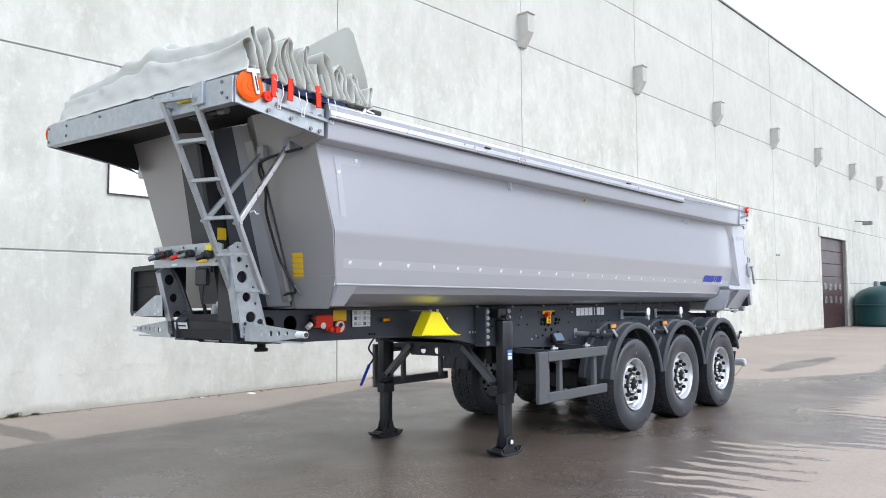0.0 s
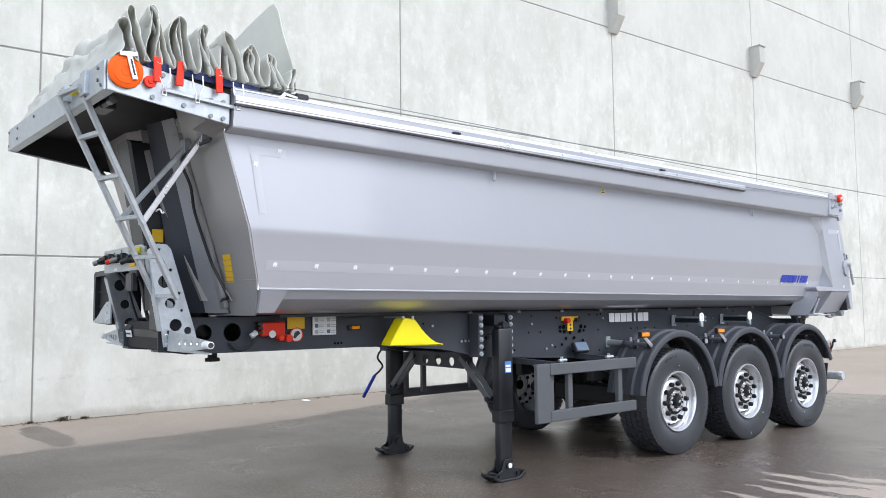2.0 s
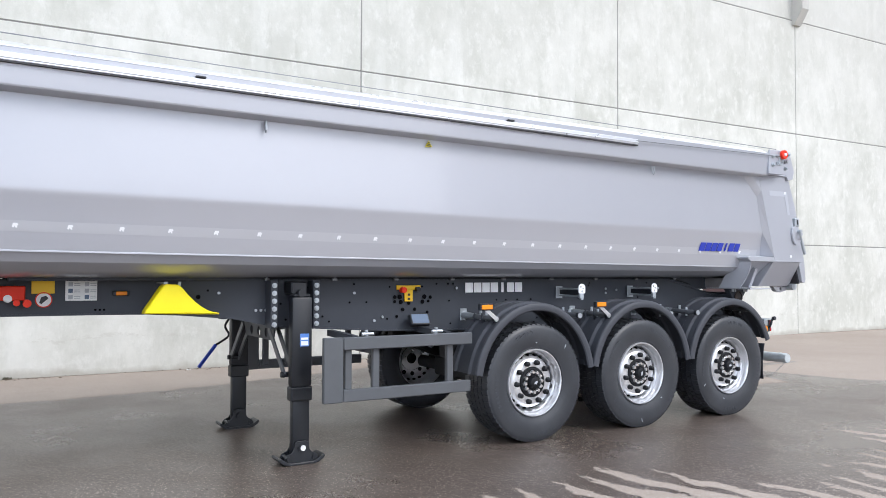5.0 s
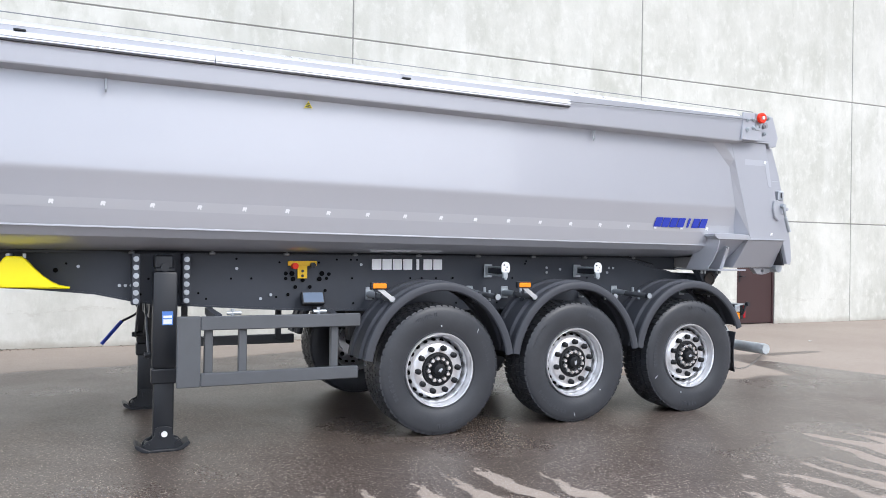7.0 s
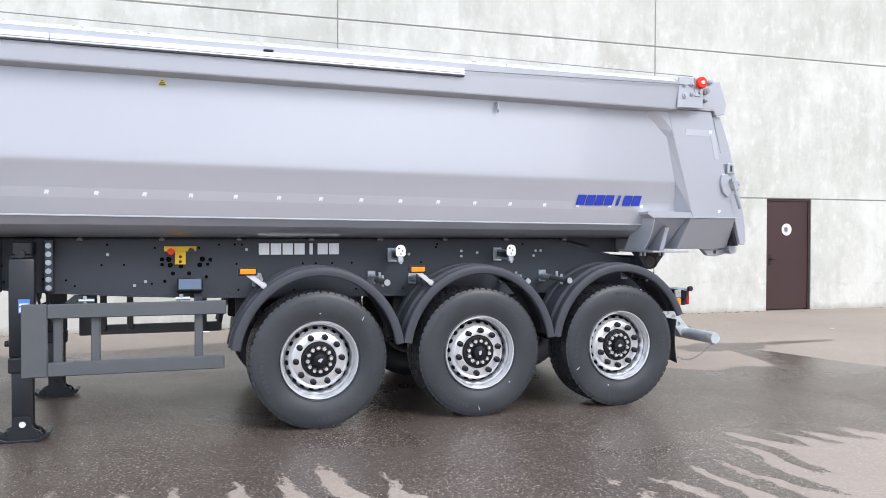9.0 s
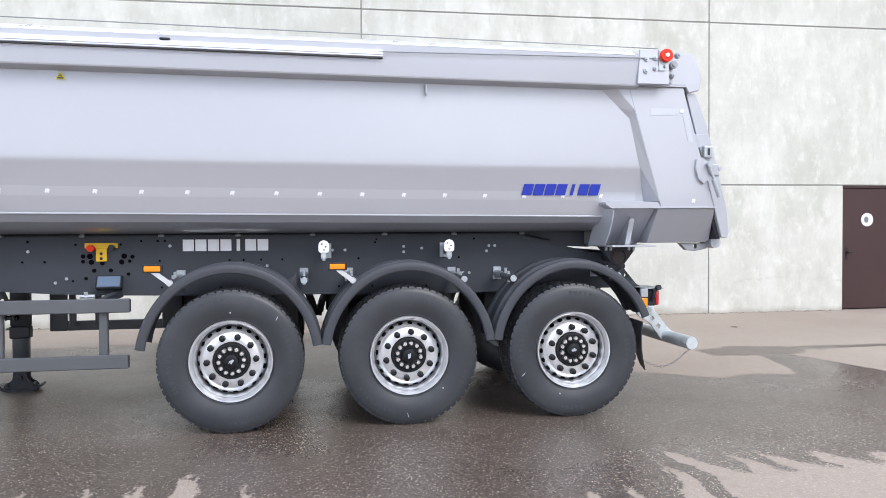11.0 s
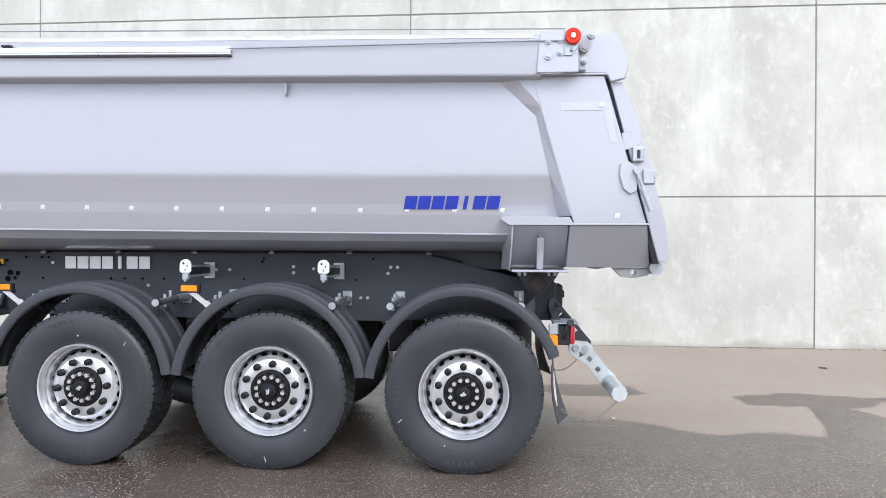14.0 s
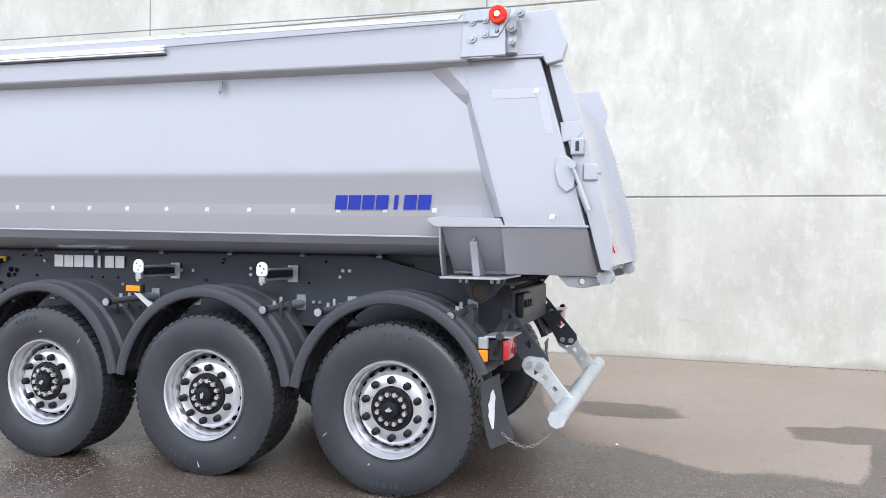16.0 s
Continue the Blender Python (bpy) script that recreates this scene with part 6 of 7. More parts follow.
# ---- front platform ----
bm = B()
box(bm, -1.29, 1.29, 2.79, 2.805, 2.765, 2.94, 0.003)
platform = part("front_platform", bm, M_GALV, trailer, "galvanised steel front platform")
for z0, z1 in ((2.925, 2.94), (2.765, 2.778)):
    bm = B()
    box(bm, -1.29, 1.29, 2.806, 2.86, z0, z1, 0.003)
    part("flange", bm, M_GALV, platform)
bm = B()
box(bm, -1.284, 1.284, 2.81, 3.62, 2.90, 2.918)
part("deck", bm, M_DARK, platform, "dark underside of the deck")
for side in (1, -1):
    bm = B()
    prism(bm, [(2.806, 2.765), (2.806, 2.94), (3.05, 2.94), (3.545, 2.855), (3.545, 2.662), (3.03, 2.735)], "x", side * 1.285, side * 1.305, 0.003)
    part("side_plate", bm, M_GALV, platform, "galvanised side plate")
    bm = B()
    box(bm, *sorted((side * 1.305, side * 1.33)), 3.12, 3.60, 2.80, 2.825, 0.004, turn=Matrix.Translation((0, 3.12, 2.83)) @ Matrix.Rotation(radians(-5), 4, "X") @ Matrix.Translation((0, -3.12, -2.83)))
    part("side_rail", bm, M_GALV, platform)
    # dark sheet added over the inner face of the side plate
    bm = B()
    prism(bm, [(2.83, 2.898), (3.60, 2.898), (3.60, 2.665), (3.53, 2.672), (3.03, 2.745), (2.83, 2.772)], "x", *sorted((side * 1.270, side * 1.280)))
    part("deck_edge", bm, M_DARK, platform)
    # flange under the side plate towards the tub
    bm = B()
    sheet(bm, [[(side * 1.29, 3.545, 2.662), (side * 1.29, 3.40, 2.68)], [(side * 1.12, 3.52, 2.605), (side * 1.12, 3.38, 2.64)]], 0.006)
    part("corner_flange", bm, M_TUBFRONT, platform)
    for y, z in ((3.06, 2.76), (3.25, 2.74), (3.42, 2.80), (3.50, 2.80), (3.42, 2.70), (3.50, 2.695), (3.12, 2.90)):
        bm = B()
        rod(bm, (side * 1.305, y, z), (side * 1.316, y, z), 0.014, 8)
        part("bolt", bm, M_COPING, platform)
    # end wheels of the tarpaulin drive
    bm = B()
    lathe(bm, [(0.004, 0.02), (0.05, 0.022), (0.085, 0.02), (0.10, 0.012), (0.10, 0.0), (0.004, 0.0)], 36)
    part("drive_disc", bm, M_ORANGE, platform, "orange-red plastic disc", smooth=35, at=Matrix.Translation((1.31 if side > 0 else -1.345, 2.902, 2.885)) @ (Matrix.Rotation(math.pi, 4, "Z") if side < 0 else Matrix()))
    bm = B()
    lathe(bm, [(0.004, 0.03), (0.012, 0.03), (0.016, 0.024), (0.034, 0.024), (0.036, 0.018), (0.036, 0.0)], 24)
    part("small_roller", bm, M_RED, platform, "small red roller", smooth=35, at=Matrix.Translation((side * 1.31, 3.04, 2.845)) @ (Matrix.Rotation(math.pi, 4, "Z") if side < 0 else Matrix()))
    bm = B()
    prism(bm, [(2.86, 2.99), (2.96, 3.0), (2.96, 2.975), (2.93, 2.97), (2.965, 2.84), (2.935, 2.835), (2.90, 2.965), (2.86, 2.965)], "x", side * 1.335, side * 1.345, 0.002)
    part("tension_bracket", bm, M_ALU, platform, "bright steel bracket on the disc")
    bm = B()
    prism(bm, [(2.917, 2.95), (2.927, 2.953), (2.951, 2.862), (2.941, 2.859)], "x", side * 1.345, side * 1.347)
    part("bracket_slot", bm, M_INK, platform)
    for rr in (0.03, 0.075):
        bm = B()
        prism(bm, ring(2.902, 2.885, rr, 28), "x", *sorted((side * 1.3315, side * 1.334)), holes=[ring(2.902, 2.885, rr - 0.006, 28)])
        part("disc_ring", bm, M_ORANGE, platform)
for u, z in ((-0.95, 2.82), (-0.95, 2.90), (-0.4, 2.9), (0.6, 2.92), (1.18, 2.91), (1.18, 2.84), (1.24, 2.80), (-1.26, 2.91), (-1.26, 2.80), (0.35, 2.935)):
    bm = B()
    rod(bm, (u, 2.782, z), (u, 2.79, z), 0.011, 8)
    part("bolt", bm, M_COPING, platform)
bm = B()
rod(bm, (0.72, 2.77, 2.845), (0.86, 2.77, 2.85), 0.016, 10)
part("spirit_level", bm, M_YELLOW, platform, "small yellow-green catch")
# lock arm and sockets under the platform
bm = B()
rod(bm, (0.70, 2.93, 2.785), (0.98, 2.92, 2.775), 0.02, 10)
box(bm, 0.62, 0.84, 2.90, 3.0, 2.76, 2.82, 0.01)
part("work_lamp_arm", bm, M_BLACK, platform)
bm = B()
rod(bm, (0.97, 2.92, 2.775), (1.06, 2.915, 2.77), 0.024, 12)
part("arm_end", bm, M_COPING, platform)

# ---- ladder ----
LT = (Vector((0.590, 2.715, 2.875)), Vector((0.437, 3.385, 1.585)))
RT = (Vector((0.912, 2.755, 2.860)), Vector((0.775, 3.415, 1.575)))
bm = B()
bar(bm, RT[0], RT[1], 0.03, 0.05, (1, 0, 0), 0.004)
ladder = part("ladder", bm, M_GALV, trailer, "galvanised steel ladder")
bm = B()
bar(bm, LT[0], LT[1], 0.03, 0.05, (1, 0, 0), 0.004)
part("ladder_rail", bm, M_GALV, ladder)
for f in (0.0, 0.20, 0.395, 0.59, 0.785, 0.985):
    bm = B()
    bar(bm, LT[0].lerp(LT[1], f), RT[0].lerp(RT[1], f), 0.035, 0.028, (0, 0, 1), 0.003)
    part("rung", bm, M_GALV, ladder)
for u0, u1, y0, z0, z1 in ((0.88, 1.0, 2.76, 2.80, 2.95), (0.55, 0.62, 2.73, 2.83, 2.93)):
    bm = B()
    box(bm, u0, u1, y0, 2.79, z0, z1, 0.004)
    part("hinge_plate", bm, M_GALV, ladder)
for p, q in ((RT[0].lerp(RT[1], 0.62), Vector((0.93, 3.51, 2.64))), (LT[0].lerp(LT[1], 0.60), Vector((0.62, 3.51, 2.62)))):
    bm = B()
    bar(bm, p, q, 0.035, 0.035, (1, 0, 0), 0.004)
    part("brace", bm, M_ALU if p.x > 0.7 else M_GALV, ladder, "bright steel brace")
    bm = B()
    rod(bm, p - Vector((0.05, 0, 0)), p + Vector((0.04, 0, 0)), 0.013, 8)
    part("brace_pin", bm, M_GALV, ladder)
    bm = B()
    box(bm, q.x - 0.04, q.x + 0.04, q.y - 0.02, q.y + 0.03, q.z - 0.04, q.z + 0.06, 0.004)
    part("brace_foot", bm, M_GALV, ladder)
bm = B()
pipe(bm, bend([(0.86, 3.24, 2.14), (0.885, 3.255, 2.15), (0.90, 3.265, 2.125), (0.915, 3.27, 2.13)]), 0.006, 6)
part("spring_pin", bm, M_ALU, ladder)

# ---- nose of the chassis: bumper, side arms, uprights, connector panel ----
bm = B()
prism(bm, [(3.44, 1.362), (3.455, 1.365), (3.48, 1.24), (3.76, 1.20), (3.76, 1.188), (3.465, 1.225)], "x", -0.54, 0.54, 0.003)
nose = part("nose_plate", bm, M_BLACK, trailer, "black steel nose plate")
bm = B()
box(bm, -0.44, -0.25, -0.003, 0.0, 0.075, 0.13)
part("number_label", bm, M_WHITE, nose, "white label with a dark bar", at=pose(0, 3.459, 1.225, 11.5))
bm = B()
box(bm, -0.42, -0.27, -0.005, -0.003, 0.096, 0.109)
part("dark_bar", bm, M_INK, nose, at=pose(0, 3.459, 1.225, 11.5))
for u in (-0.51, 0.51):
    for z in (1.27, 1.33):
        bm = B()
        rod(bm, (u, 3.43, z), (u, 3.47, z), 0.012, 8)
        part("bolt", bm, M_ALU, nose)
for side in (1, -1):
    bm = B()
    holes = [ring(side * (0.72 + 0.085 * k), 1.283 + 0.002 * k, 0.024 - 0.003 * k, 10) for k in range(5)]
    prism(bm, [(side * 0.52, 1.225), (side * 0.52, 1.37), (side * 0.74, 1.345), (side * 1.14, 1.305), (side * 1.14, 1.262), (side * 0.80, 1.228)], "y", 3.405, 3.415, 0.0, holes)
    arm = part("side_arm", bm, M_GALV, trailer, "galvanised tapering side arm with holes", at=Matrix.Translation((side * 0.61, 3.455, 0)) @ Matrix.Rotation(side * radians(4), 4, "Z") @ Matrix.Translation((-side * 0.61, -3.41, 0)))
    bm = B()
    prism(bm, [(side * 0.52, 3.415), (side * 1.13, 3.415), (side * 1.13, 3.43), (side * 0.80, 3.50), (side * 0.52, 3.50)], "z", 1.222, 1.232)
    part("arm_foot", bm, M_GALV, arm)
    bm = B()
    rod(bm, (side * 1.09, 3.40, 1.283), (side * 1.175, 3.40, 1.283), 0.024, 12)
    part("white_buffer", bm, M_WHITE, arm, "white rubber buffer", smooth=35)
    bm = B()
    rod(bm, (side * 1.175, 3.40, 1.283), (side * 1.18, 3.40, 1.283), 0.018, 10)
    part("buffer_end", bm, M_INK, arm)
    # upright plates with holes
    bm = B()
    top = 1.955 if side > 0 else 1.80
    outline = [(3.42, 1.25), (3.66, 1.25), (3.635, 1.36), (3.46, top - 0.03), (3.43, top), (3.37, top + 0.005), (3.30, top - 0.04), (3.40, 1.40)]
    holes = [ring(3.50, 1.40, 0.043, 14), ring(3.585, 1.36, 0.026, 12), ring(3.46, 1.55, 0.036, 14), ring(3.42, 1.70, 0.045, 14)]
    if side > 0:
        holes += [ring(3.395, 1.83, 0.022, 12), ring(3.52, 1.62, 0.012, 8), ring(3.46, 1.78, 0.012, 8), ring(3.38, 1.92, 0.01, 8), ring(3.54, 1.5, 0.01, 8)]
    prism(bm, outline, "x", side * 0.50, side * 0.515, 0.0, holes)
    up = part("upright", bm, M_GALV, trailer, "galvanised upright plate with round holes")
    bm = B()
    bar(bm, (side * 0.47, 3.405, 1.36), (side * 0.47, 3.305, top - 0.05), 0.075, 0.012, (0, 1, 0))
    part("upright_flange", bm, M_GALV, up)
bm = B()
prism(bm, [(-0.56, 1.795), (0.40, 1.785), (0.41, 1.945), (0.33, 1.965), (-0.57, 1.965)], "y", 3.315, 3.328, 0.0, holes=[ring(u, z, 0.013, 8) for u, z in ((-0.30, 1.93), (-0.12, 1.94), (0.06, 1.93), (0.22, 1.93), (0.33, 1.82), (-0.5, 1.94))])
panel = part("connector_panel", bm, M_GALV, trailer, "galvanised panel with air and electric couplings")


def coupling(u, z, mats, big):
    bm = B()
    rod(bm, (u, 3.315, z), (u, 3.24, z - 0.01), 0.042 * big, 14)
    box(bm, u - 0.05 * big, u + 0.05 * big, 3.26, 3.31, z - 0.045 * big, z + 0.05 * big, 0.01)
    part("coupling", bm, mats[0], panel, smooth=35)
    bm = B()
    rod(bm, (u, 3.25, z - 0.01), (u - 0.04, 3.21, z - 0.03), 0.03 * big, 12)
    part("coupling_head", bm, mats[1], panel, smooth=35)


coupling(-0.42, 1.89, (M_BLACK, M_COPING), 0.66)
coupling(-0.30, 1.90, (M_BLACK, M_BLACK), 0.6)
coupling(-0.08, 1.885, (M_BLACK, M_RED), 0.64)
coupling(0.02, 1.89, (M_BLACK, M_COPING), 0.6)
coupling(0.27, 1.87, (M_BLACK, M_BLACK), 0.66)
for u0, u1, z0, z1, mat, nm in ((-0.44, -0.37, 1.86, 1.93, M_RED, "red_cap"), (-0.15, -0.10, 1.85, 1.93, M_WHITE, "white_tag"), (0.10, 0.23, 1.815, 1.875, M_YLABEL, "yellow_tag"), (0.25, 0.32, 1.90, 1.945, M_YELLOW, "yellow_cap"), (-0.28, -0.20, 1.80, 1.82, M_WHITE, "white_tag")):
    bm = B()
    box(bm, u0, u1, 3.275 if "cap" in nm else 3.306, 3.3145, z0, z1, 0.004)
    part(nm, bm, mat, panel)
bm = B()
box(bm, 0.10, 0.24, 3.28, 3.33, 1.64, 1.77, 0.01)
box(bm, 0.08, 0.26, 3.31, 3.34, 1.74, 1.79, 0.005)
part("socket_box", bm, M_BLACK, panel, "black electric socket box")
bm = B()
rod(bm, (0.0, 3.55, 1.50), (0.28, 3.52, 1.53), 0.045, 14)
rod(bm, (0.08, 3.55, 1.50), (0.14, 3.545, 1.51), 0.065, 14)
rod(bm, (-0.02, 3.56, 1.42), (0.02, 3.55, 1.52), 0.05, 12)
part("filter_valve", bm, M_GALV, panel, "bright metal valve", smooth=35)
bm = B()
box(bm, 0.20, 0.46, 3.42, 3.46, 1.36, 1.80, 0.006)
part("dark_board", bm, M_BLACK, panel)
for pts in ([(-0.4, 3.33, 1.85), (-0.36, 3.42, 1.7), (-0.28, 3.46, 1.5), (-0.24, 3.5, 1.36)], [(0.0, 3.33, 1.86), (-0.05, 3.45, 1.7), (-0.12, 3.5, 1.5), (-0.1, 3.55, 1.34)], [(0.27, 3.33, 1.85), (0.24, 3.5, 1.7), (0.2, 3.6, 1.5), (0.3, 3.7, 1.36)]):
    bm = B()
    pipe(bm, bend(pts), 0.014, 8)
    part("air_hose", bm, M_BLACK, panel)
bm = B()
box(bm, -0.15, 0.0, 3.52, 3.58, 1.20, 1.40, 0.01)
part("white_bracket", bm, M_WHITE, panel)

# black document box with raised rim
bm = B()
o = [(-1.01, 1.40), (-1.03, 1.43), (-1.03, 1.795), (-1.0, 1.82), (-0.57, 1.83), (-0.55, 1.80), (-0.55, 1.42), (-0.59, 1.39)]
i_ = [(-0.98, 1.44), (-0.98, 1.78), (-0.60, 1.785), (-0.60, 1.435)]
prism(bm, o, "y", 3.36, 3.60, 0.0, holes=[i_])
case = part("plastic_case", bm, M_BLACK, trailer, "open black plastic case")
bm = B()
box(bm, -0.985, -0.595, 3.40, 3.41, 1.435, 1.79)
for z in (1.53, 1.65):
    box(bm, -0.98, -0.60, 3.385, 3.40, z, z + 0.012)
part("case_back", bm, M_DARK, case)
bm = B()
prism(bm, [(-0.96, 1.40), (-0.60, 1.57), (-0.48, 1.575), (-0.48, 1.40)], "y", 3.345, 3.355, 0.0)
part("case_bracket", bm, M_GALV, case, "galvanised triangular bracket")
for u, z in ((-0.92, 1.41), (-0.58, 1.42), (-0.58, 1.49), (-0.58, 1.55), (-0.52, 1.44)):
    bm = B()
    rod(bm, (u, 3.338, z), (u, 3.346, z), 0.011, 8)
    part("bolt", bm, M_ALU, case)

# cable down the front of the tub
bm = B()
pipe(bm, bend([(1.10, 3.50, 2.60), (0.85, 3.49, 2.585), (0.66, 3.49, 2.56), (0.60, 3.50, 2.50), (0.60, 3.56, 2.36), (0.545, 3.61, 2.2), (0.54, 3.68, 2.0), (0.56, 3.74, 1.82), (0.63, 3.80, 1.65), (0.62, 3.83, 1.585), (0.52, 3.84, 1.575), (0.42, 3.86, 1.55)], 8), 0.011, 8)
part("front_cable", bm, M_BLACK, trailer, "black cable down the front wall")
bm = B()
pipe(bm, bend([(0.62, 3.80, 1.66), (0.67, 3.82, 1.60), (0.69, 3.83, 1.56)]), 0.007, 6)
part("ground_strap", bm, M_COPING, trailer)

# ---- crank handle ----
CR = [(-1.0, 6.30, 1.12), (-1.02, 6.20, 0.98), (-0.95, 6.215, 0.88), (-0.88, 6.07, 0.80), (-0.83, 5.90, 0.60)]
bm = B()
pipe(bm, bend(CR[:4], 5), 0.011, 8)
crank = part("crank_handle", bm, M_BLACK, trailer, "black hanging crank handle with a blue grip")
bm = B()
rod(bm, CR[3], CR[4], 0.017, 10)
part("blue_grip", bm, M_BLUEG, crank)

# ---- folded tarpaulin on the platform ----
def tarpaulin():
    rnd = random.Random(23)
    # where each fold starts, and the height of its crest at the near end
    starts = (2.85, 2.935, 3.01, 3.09, 3.16, 3.24, 3.315, 3.395, 3.465, 3.545, 3.62, 3.70, 3.77, 3.85, 3.92)
    crests = (3.20, 3.29, 3.33, 3.30, 3.27, 3.29, 3.24, 3.27, 3.23, 3.24, 3.20, 3.21, 3.17, 3.16, 3.11)
    leans = (0.05, 0.0, 0.05, -0.045, 0.035, -0.03, 0.05, -0.04, 0.045, -0.045, 0.05, -0.03, 0.04, -0.03, 0.05)
    profile = []
    for k, y in enumerate(starts):
        last = k + 1 == len(starts)
        after = 3.985 if last else starts[k + 1]
        wide = after - y
        low = 2.962 - 0.004 * k + rnd.uniform(-0.008, 0.02)
        h = crests[k] - low
        m = rnd.uniform(0.16, 0.34)
        bulge = rnd.uniform(-0.1, 0.12)
        # out of the valley, up the front of a fold, over its crest and down its back
        loop = [(0.0, 0.0), (0.06, 0.01), (0.14, 0.08), (0.20, 0.2), (0.25 - bulge, 0.42), (0.30 - bulge, 0.64), (0.5 - m * 1.3, 0.85), (0.5 - m, 0.95), (0.5, 1.0), (0.5 + m, 0.95), (0.5 + m * 1.3, 0.85), (0.70 + bulge, 0.64), (0.75 + bulge, 0.42), (0.80, 0.2), (0.86, 0.08), (0.94, 0.01)]
        soft = bend([(y + wide * a + leans[k] * b, low + h * b, 0) for a, b in loop], 2)
        for i, p in enumerate(soft):
            rising = i < len(soft) / 2
            lean = leans[k - 1 if rising and k else k] if rising else leans[k if last else k + 1]
            profile.append((p.x, p.y, k, y if rising else after, 0.5 * (lean + leans[k]), (p.y - low) / h))
    rows = []
    nu = 72
    for i in range(nu + 1):
        u = -1.31 + 2.64 * i / nu
        row = []
        near = max(0.0, (u - 0.95) / 0.38)
        inner = min(1.0, max(0.0, (1.15 - u) / 0.9))
        far = max(0.0, (-0.6 - u) / 0.7)
        for j, (y, z, k, valley, lean, up) in enumerate(profile):
            h = (z - 2.955) / 0.34
            calm = 0.45 if k < 3 else 1.0
            n1 = calm * noise.noise(Vector((u * 1.3, k * 0.9, 0.3)))
            n2 = calm * noise.noise(Vector((u * 3.0, k * 1.7, 5.0 + h)))
            n3 = noise.noise(Vector((u * 6.0, j * 0.225, 9.0)))
            n4 = noise.noise(Vector((k * 2.3, h * 1.4, 2.0)))
            yy = y + h * (0.045 * n1 + 0.03 * n2) * (1 - 0.7 * min(1.0, near)) + 0.006 * n3 + 0.08 * h * inner * (0.5 - k / 15)
            zz = z + h * (0.05 * n1 + 0.045 * n2) * (1 - 0.7 * min(1.0, near)) + 0.005 * n3 + h * inner * (0.03 if k < 5 else -0.04) - 0.05 * h * far
            # towards the end the two walls of a valley draw together into a blunt nose
            close = min(1.0, near) ** 1.4 * (0.38 + 0.5 * n4) * min(1.0, max(0.0, (1.0 - up) / 0.35))
            yy += close * (valley + lean * h - yy)
            yy += near * (0.018 * math.sin(up * (4.5 + 1.5 * n4) + k * 2.1) + 0.02 * abs(noise.noise(Vector((u * 7, up * 3.5, k * 1.3)))) - 0.05 * h)
            if k < 3:
                # creases in the drape
                yy += (1 - min(1.0, near)) * 0.05 * abs(noise.noise(Vector((u * 3.2 + h * 1.5, h * 2.2, 7.0 + 0.2 * k))))
                # tucks standing up from the front folds
                zz += h * (0.07 * math.exp(-((u + 0.02) / 0.12) ** 2) + 0.04 * math.exp(-((u + 0.42) / 0.1) ** 2) + 0.05 * inner * max(0, 1 - abs(u) / 0.8))
            # the crests stay back behind the noses and the hem is uneven
            uu = u + near * (0.02 - 0.06 * max(0.0, h) + (0.10 * n4 + 0.02 * n3) * min(1.0, 0.25 + h))
            row.append((uu, yy, zz if zz > 2.95 else 2.95 - 0.2 * (2.95 - zz)))
        rows.append(row)
    bm = B()
    sheet(bm, rows)
    t = part("tarpaulin", bm, M_TARP, trailer, "sage-grey tarpaulin gathered in folds", smooth=60)
    thick = t.modifiers.new("thickness", "SOLIDIFY")
    thick.thickness = 0.0035
    # loose flap standing up at the rear of the bundle
    rows = []
    for i in range(17):
        f = i / 16
        u = 0.34 + 0.89 * f
        topz = 3.50 + 0.11 * f - 0.24 * (max(0, f - 0.80) / 0.20) ** 3
        row = []
        for j in range(9):
            g = j / 8
            z = 2.98 + (topz - 2.98) * g
            row.append((u + 0.04 * math.sin(g * 3), 3.95 + 0.05 * math.sin(g * 2.6 + f * 2) + 0.04 * f + 0.02 * (1 - g), z))
        rows.append(row)
    bm = B()
    sheet(bm, rows, 0.005)
    part("loose_flap", bm, M_TARP, t, "stiff loose flap of the tarpaulin", smooth=50)
    # rolled far corner
    bm = B()
    lathe(bm, [(0.01, -1.33), (0.035, -1.335), (0.045, -1.31), (0.042, -1.2), (0.045, -1.08), (0.03, -1.0), (0.01, -0.98)], 16)
    bmesh.ops.transform(bm, matrix=Matrix.Translation((0, 2.96, 3.07)), verts=bm.verts)
    for v in bm.verts:
        v.co += 0.02 * Vector((0, noise.noise(v.co * 6), noise.noise(v.co * 6 + Vector((3, 3, 3)))))
    part("rolled_corner", bm, M_TARP, t, smooth=50)
    return t


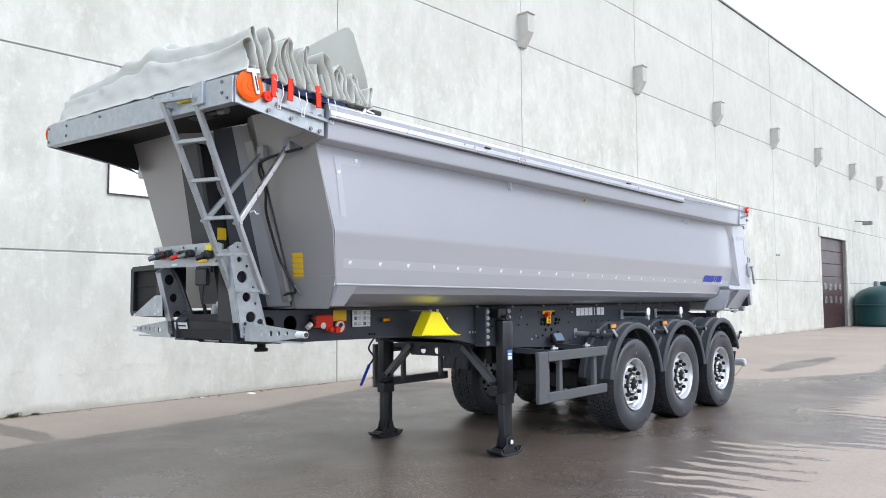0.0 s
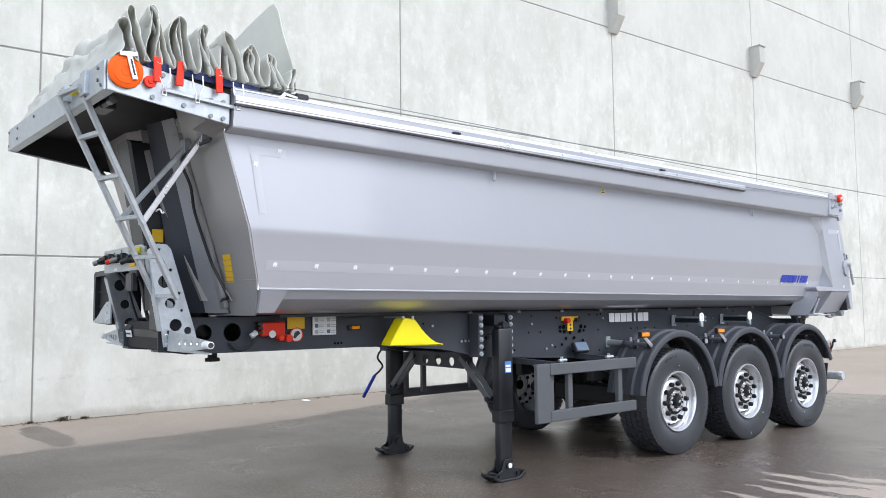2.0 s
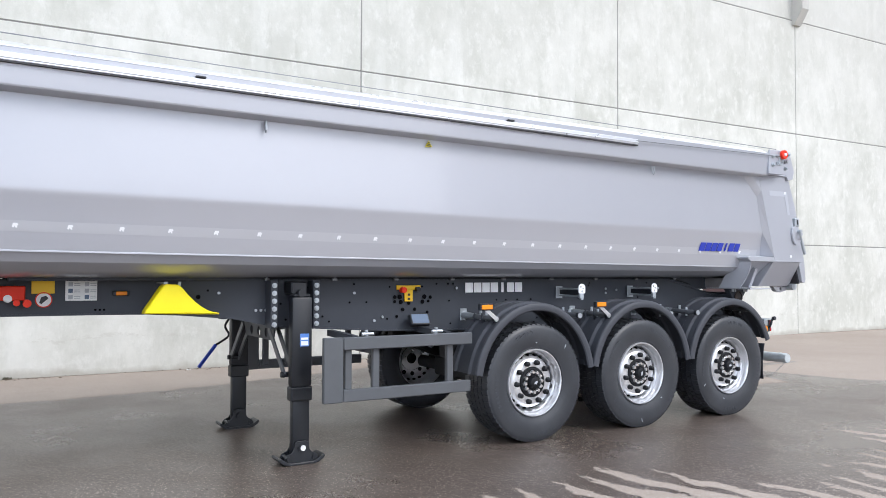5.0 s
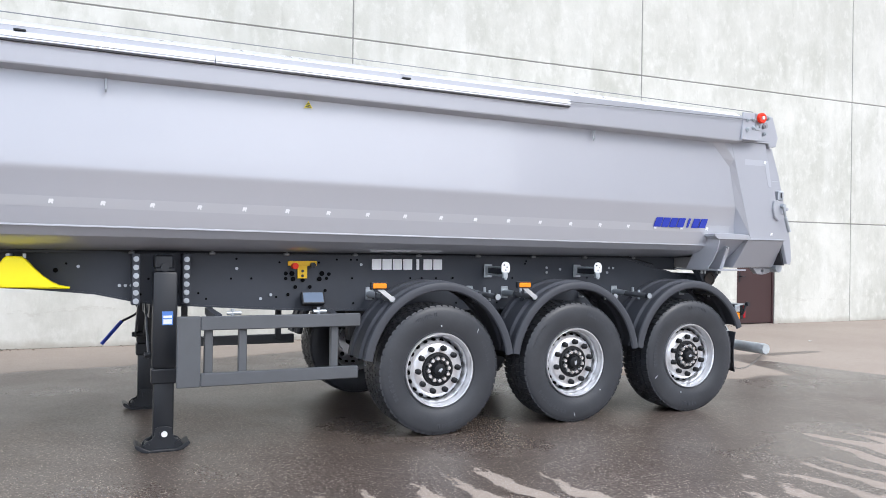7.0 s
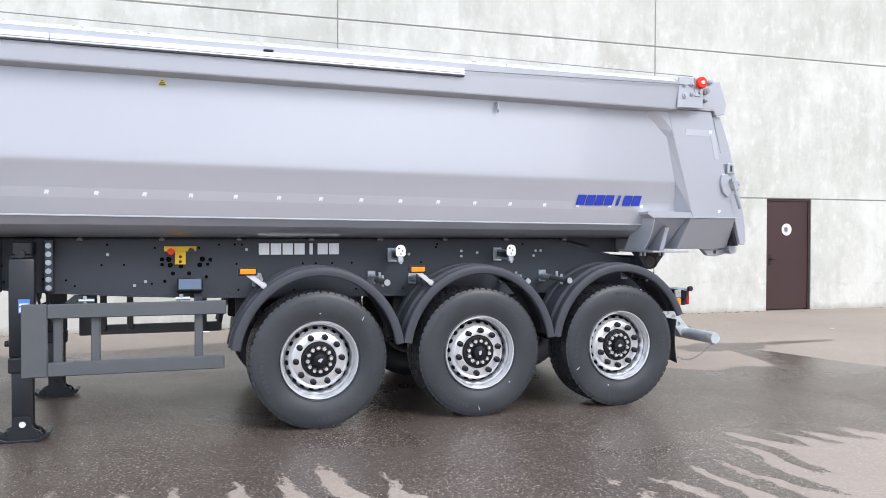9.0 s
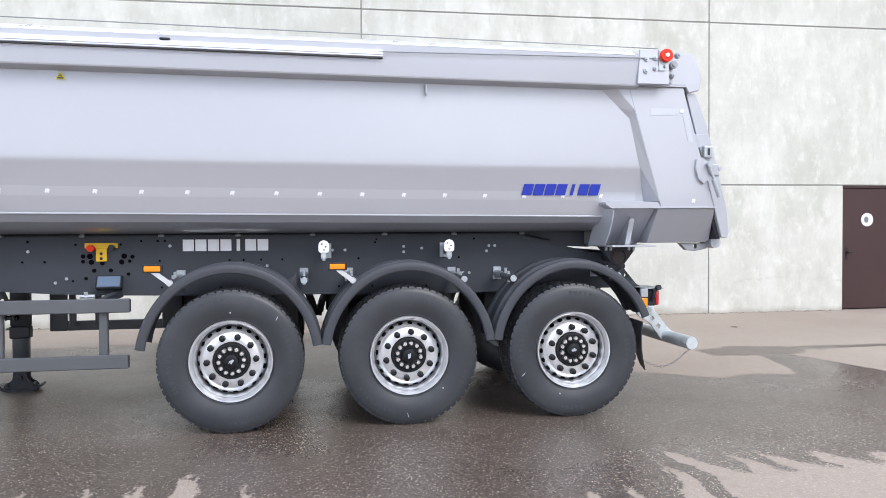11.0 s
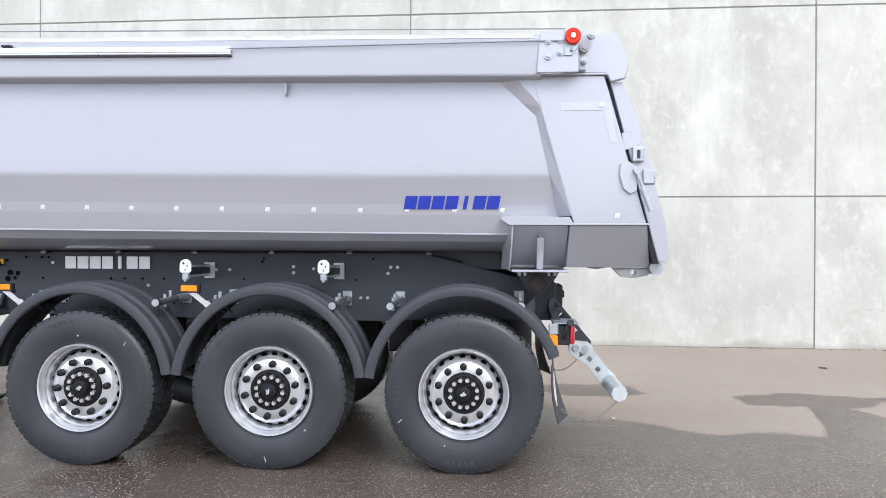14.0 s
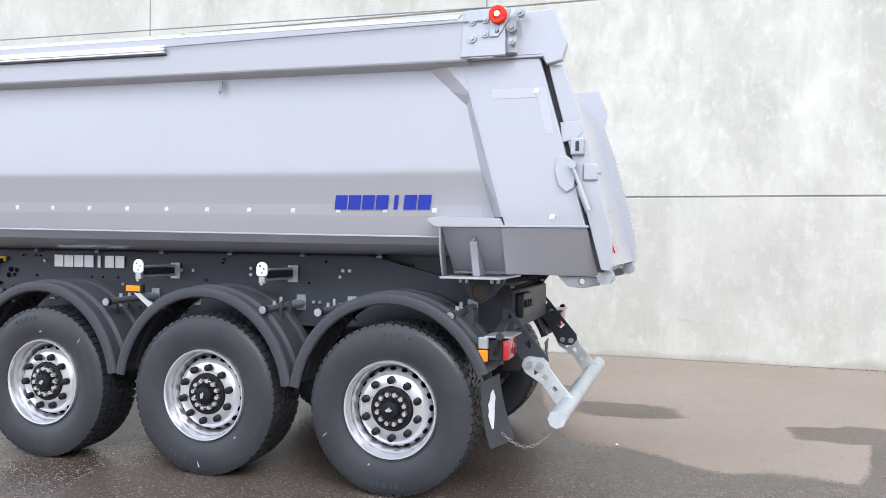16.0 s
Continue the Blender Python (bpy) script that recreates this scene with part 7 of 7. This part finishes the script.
tarp = tarpaulin()
for side in (1, -1):
    bm = B()
    bar(bm, (side * 1.30, 3.02, 2.955), (side * 1.30, 3.86, 2.905), 0.012, 0.045, (0, 0, 1))
    part("blue_strap", bm, M_NAVY, tarp, "dark blue webbing strap")
    for y, tilt in ((3.075, 3), (3.212, -2), (3.455, 4)):
        bm = B()
        box(bm, *sorted((side * 1.335, side * 1.347)), -0.022, 0.022, -0.085, 0.065, 0.003)
        part("rubber_strap", bm, M_RED, tarp, "red rubber strap", at=pose(0, y, 2.93, tilt))
    for y, z in ((3.12, 2.875), (3.322, 2.862), (3.585, 2.86)):
        bm = B()
        for d in (-0.032, 0.032):
            pipe(bm, [(side * 1.33, y + d, z + 0.07), (side * 1.345, y + d, z), (side * 1.345, y + d * 0.35, z - 0.045), (side * 1.34, y + d * 0.35, z - 0.10)], 0.0032, 6)
        rod(bm, (side * 1.34, y - 0.012, z - 0.10), (side * 1.34, y + 0.012, z - 0.10), 0.006, 6)
        part("wire_hook", bm, M_ALU, tarp, "bright wire hook")
    bm = B()
    bar(bm, (side * 1.34, 3.85, 2.85), (side * 1.34, 3.915, 2.92), 0.022, 0.012, (1, 0, 0))
    bar(bm, (side * 1.335, 3.90, 2.915), (side * 1.335, 4.0, 2.90), 0.014, 0.022, (1, 0, 0))
    part("end_clamp", bm, M_ALU, tarp)
    bm = B()
    box(bm, *sorted((side * 1.26, side * 1.33)), 4.0, 4.10, 2.90, 2.94, 0.01)
    rod(bm, (side * 1.30, 3.75, 2.92), (side * 1.30, 4.05, 2.92), 0.016, 8)
    part("end_stop", bm, M_BLACK, tarp)


# the platform with its bundle sits slightly askew: its far end is higher and further forward
ASKEW = Matrix.Translation((1.3, 2.9, 2.885)) @ Matrix.Rotation(radians(1.1), 4, "Z") @ Matrix.Rotation(radians(1.2), 4, "Y") @ Matrix.Translation((-1.3, -2.9, -2.885))
for ob in (platform, tarp):
    ob.matrix_basis = ASKEW


# ---- wall panels ----
shared = {}


def wall_panel(s_a, s_b, z_a, z_b, cut=None):
    """One precast panel, with a rebate at its edges; cut: (s, s, top) of an opening."""
    gap = 0.011
    key = (round(s_b - s_a, 3), round(z_b - z_a, 3)) if cut is None else None
    at = WALL @ Matrix.Translation((0, s_a, z_a))
    if key in shared:
        o = again(shared[key], at)
        return o
    bm = B()
    w, h = s_b - s_a, z_b - z_a
    lo = 0.0 if z_a == 0 else gap
    if cut is None:
        box(bm, -0.02, 0.0, gap, w - gap, lo, h - gap, 0.006)
    else:
        a, b, top = cut[0] - s_a, cut[1] - s_a, min(cut[2] - z_a, h - gap)
        for x0, x1, y0, y1 in ((gap, a, lo, h - gap), (b, w - gap, lo, h - gap), (a, b, top, h - gap)):
            if x1 - x0 > 0.02 and y1 - y0 > 0.02:
                box(bm, -0.02, 0.0, x0, x1, y0, y1)
    o = part("panel", bm, M_WALL, None, at=at)
    if key:
        shared[key] = o
    return o


for k in range(FIRST, LAST):
    for z_a, z_b in zip(LEVELS, LEVELS[1:]):
        cut = None
        if k == 0 and z_a == 0:
            cut = SMALL_DOOR
        if k == 4 and z_a < BIG_DOOR[2]:
            cut = BIG_DOOR
        o = wall_panel(k * PITCH, (k + 1) * PITCH, z_a, z_b, cut)
        o.parent = wall
        o.matrix_parent_inverse = WALL.inverted()
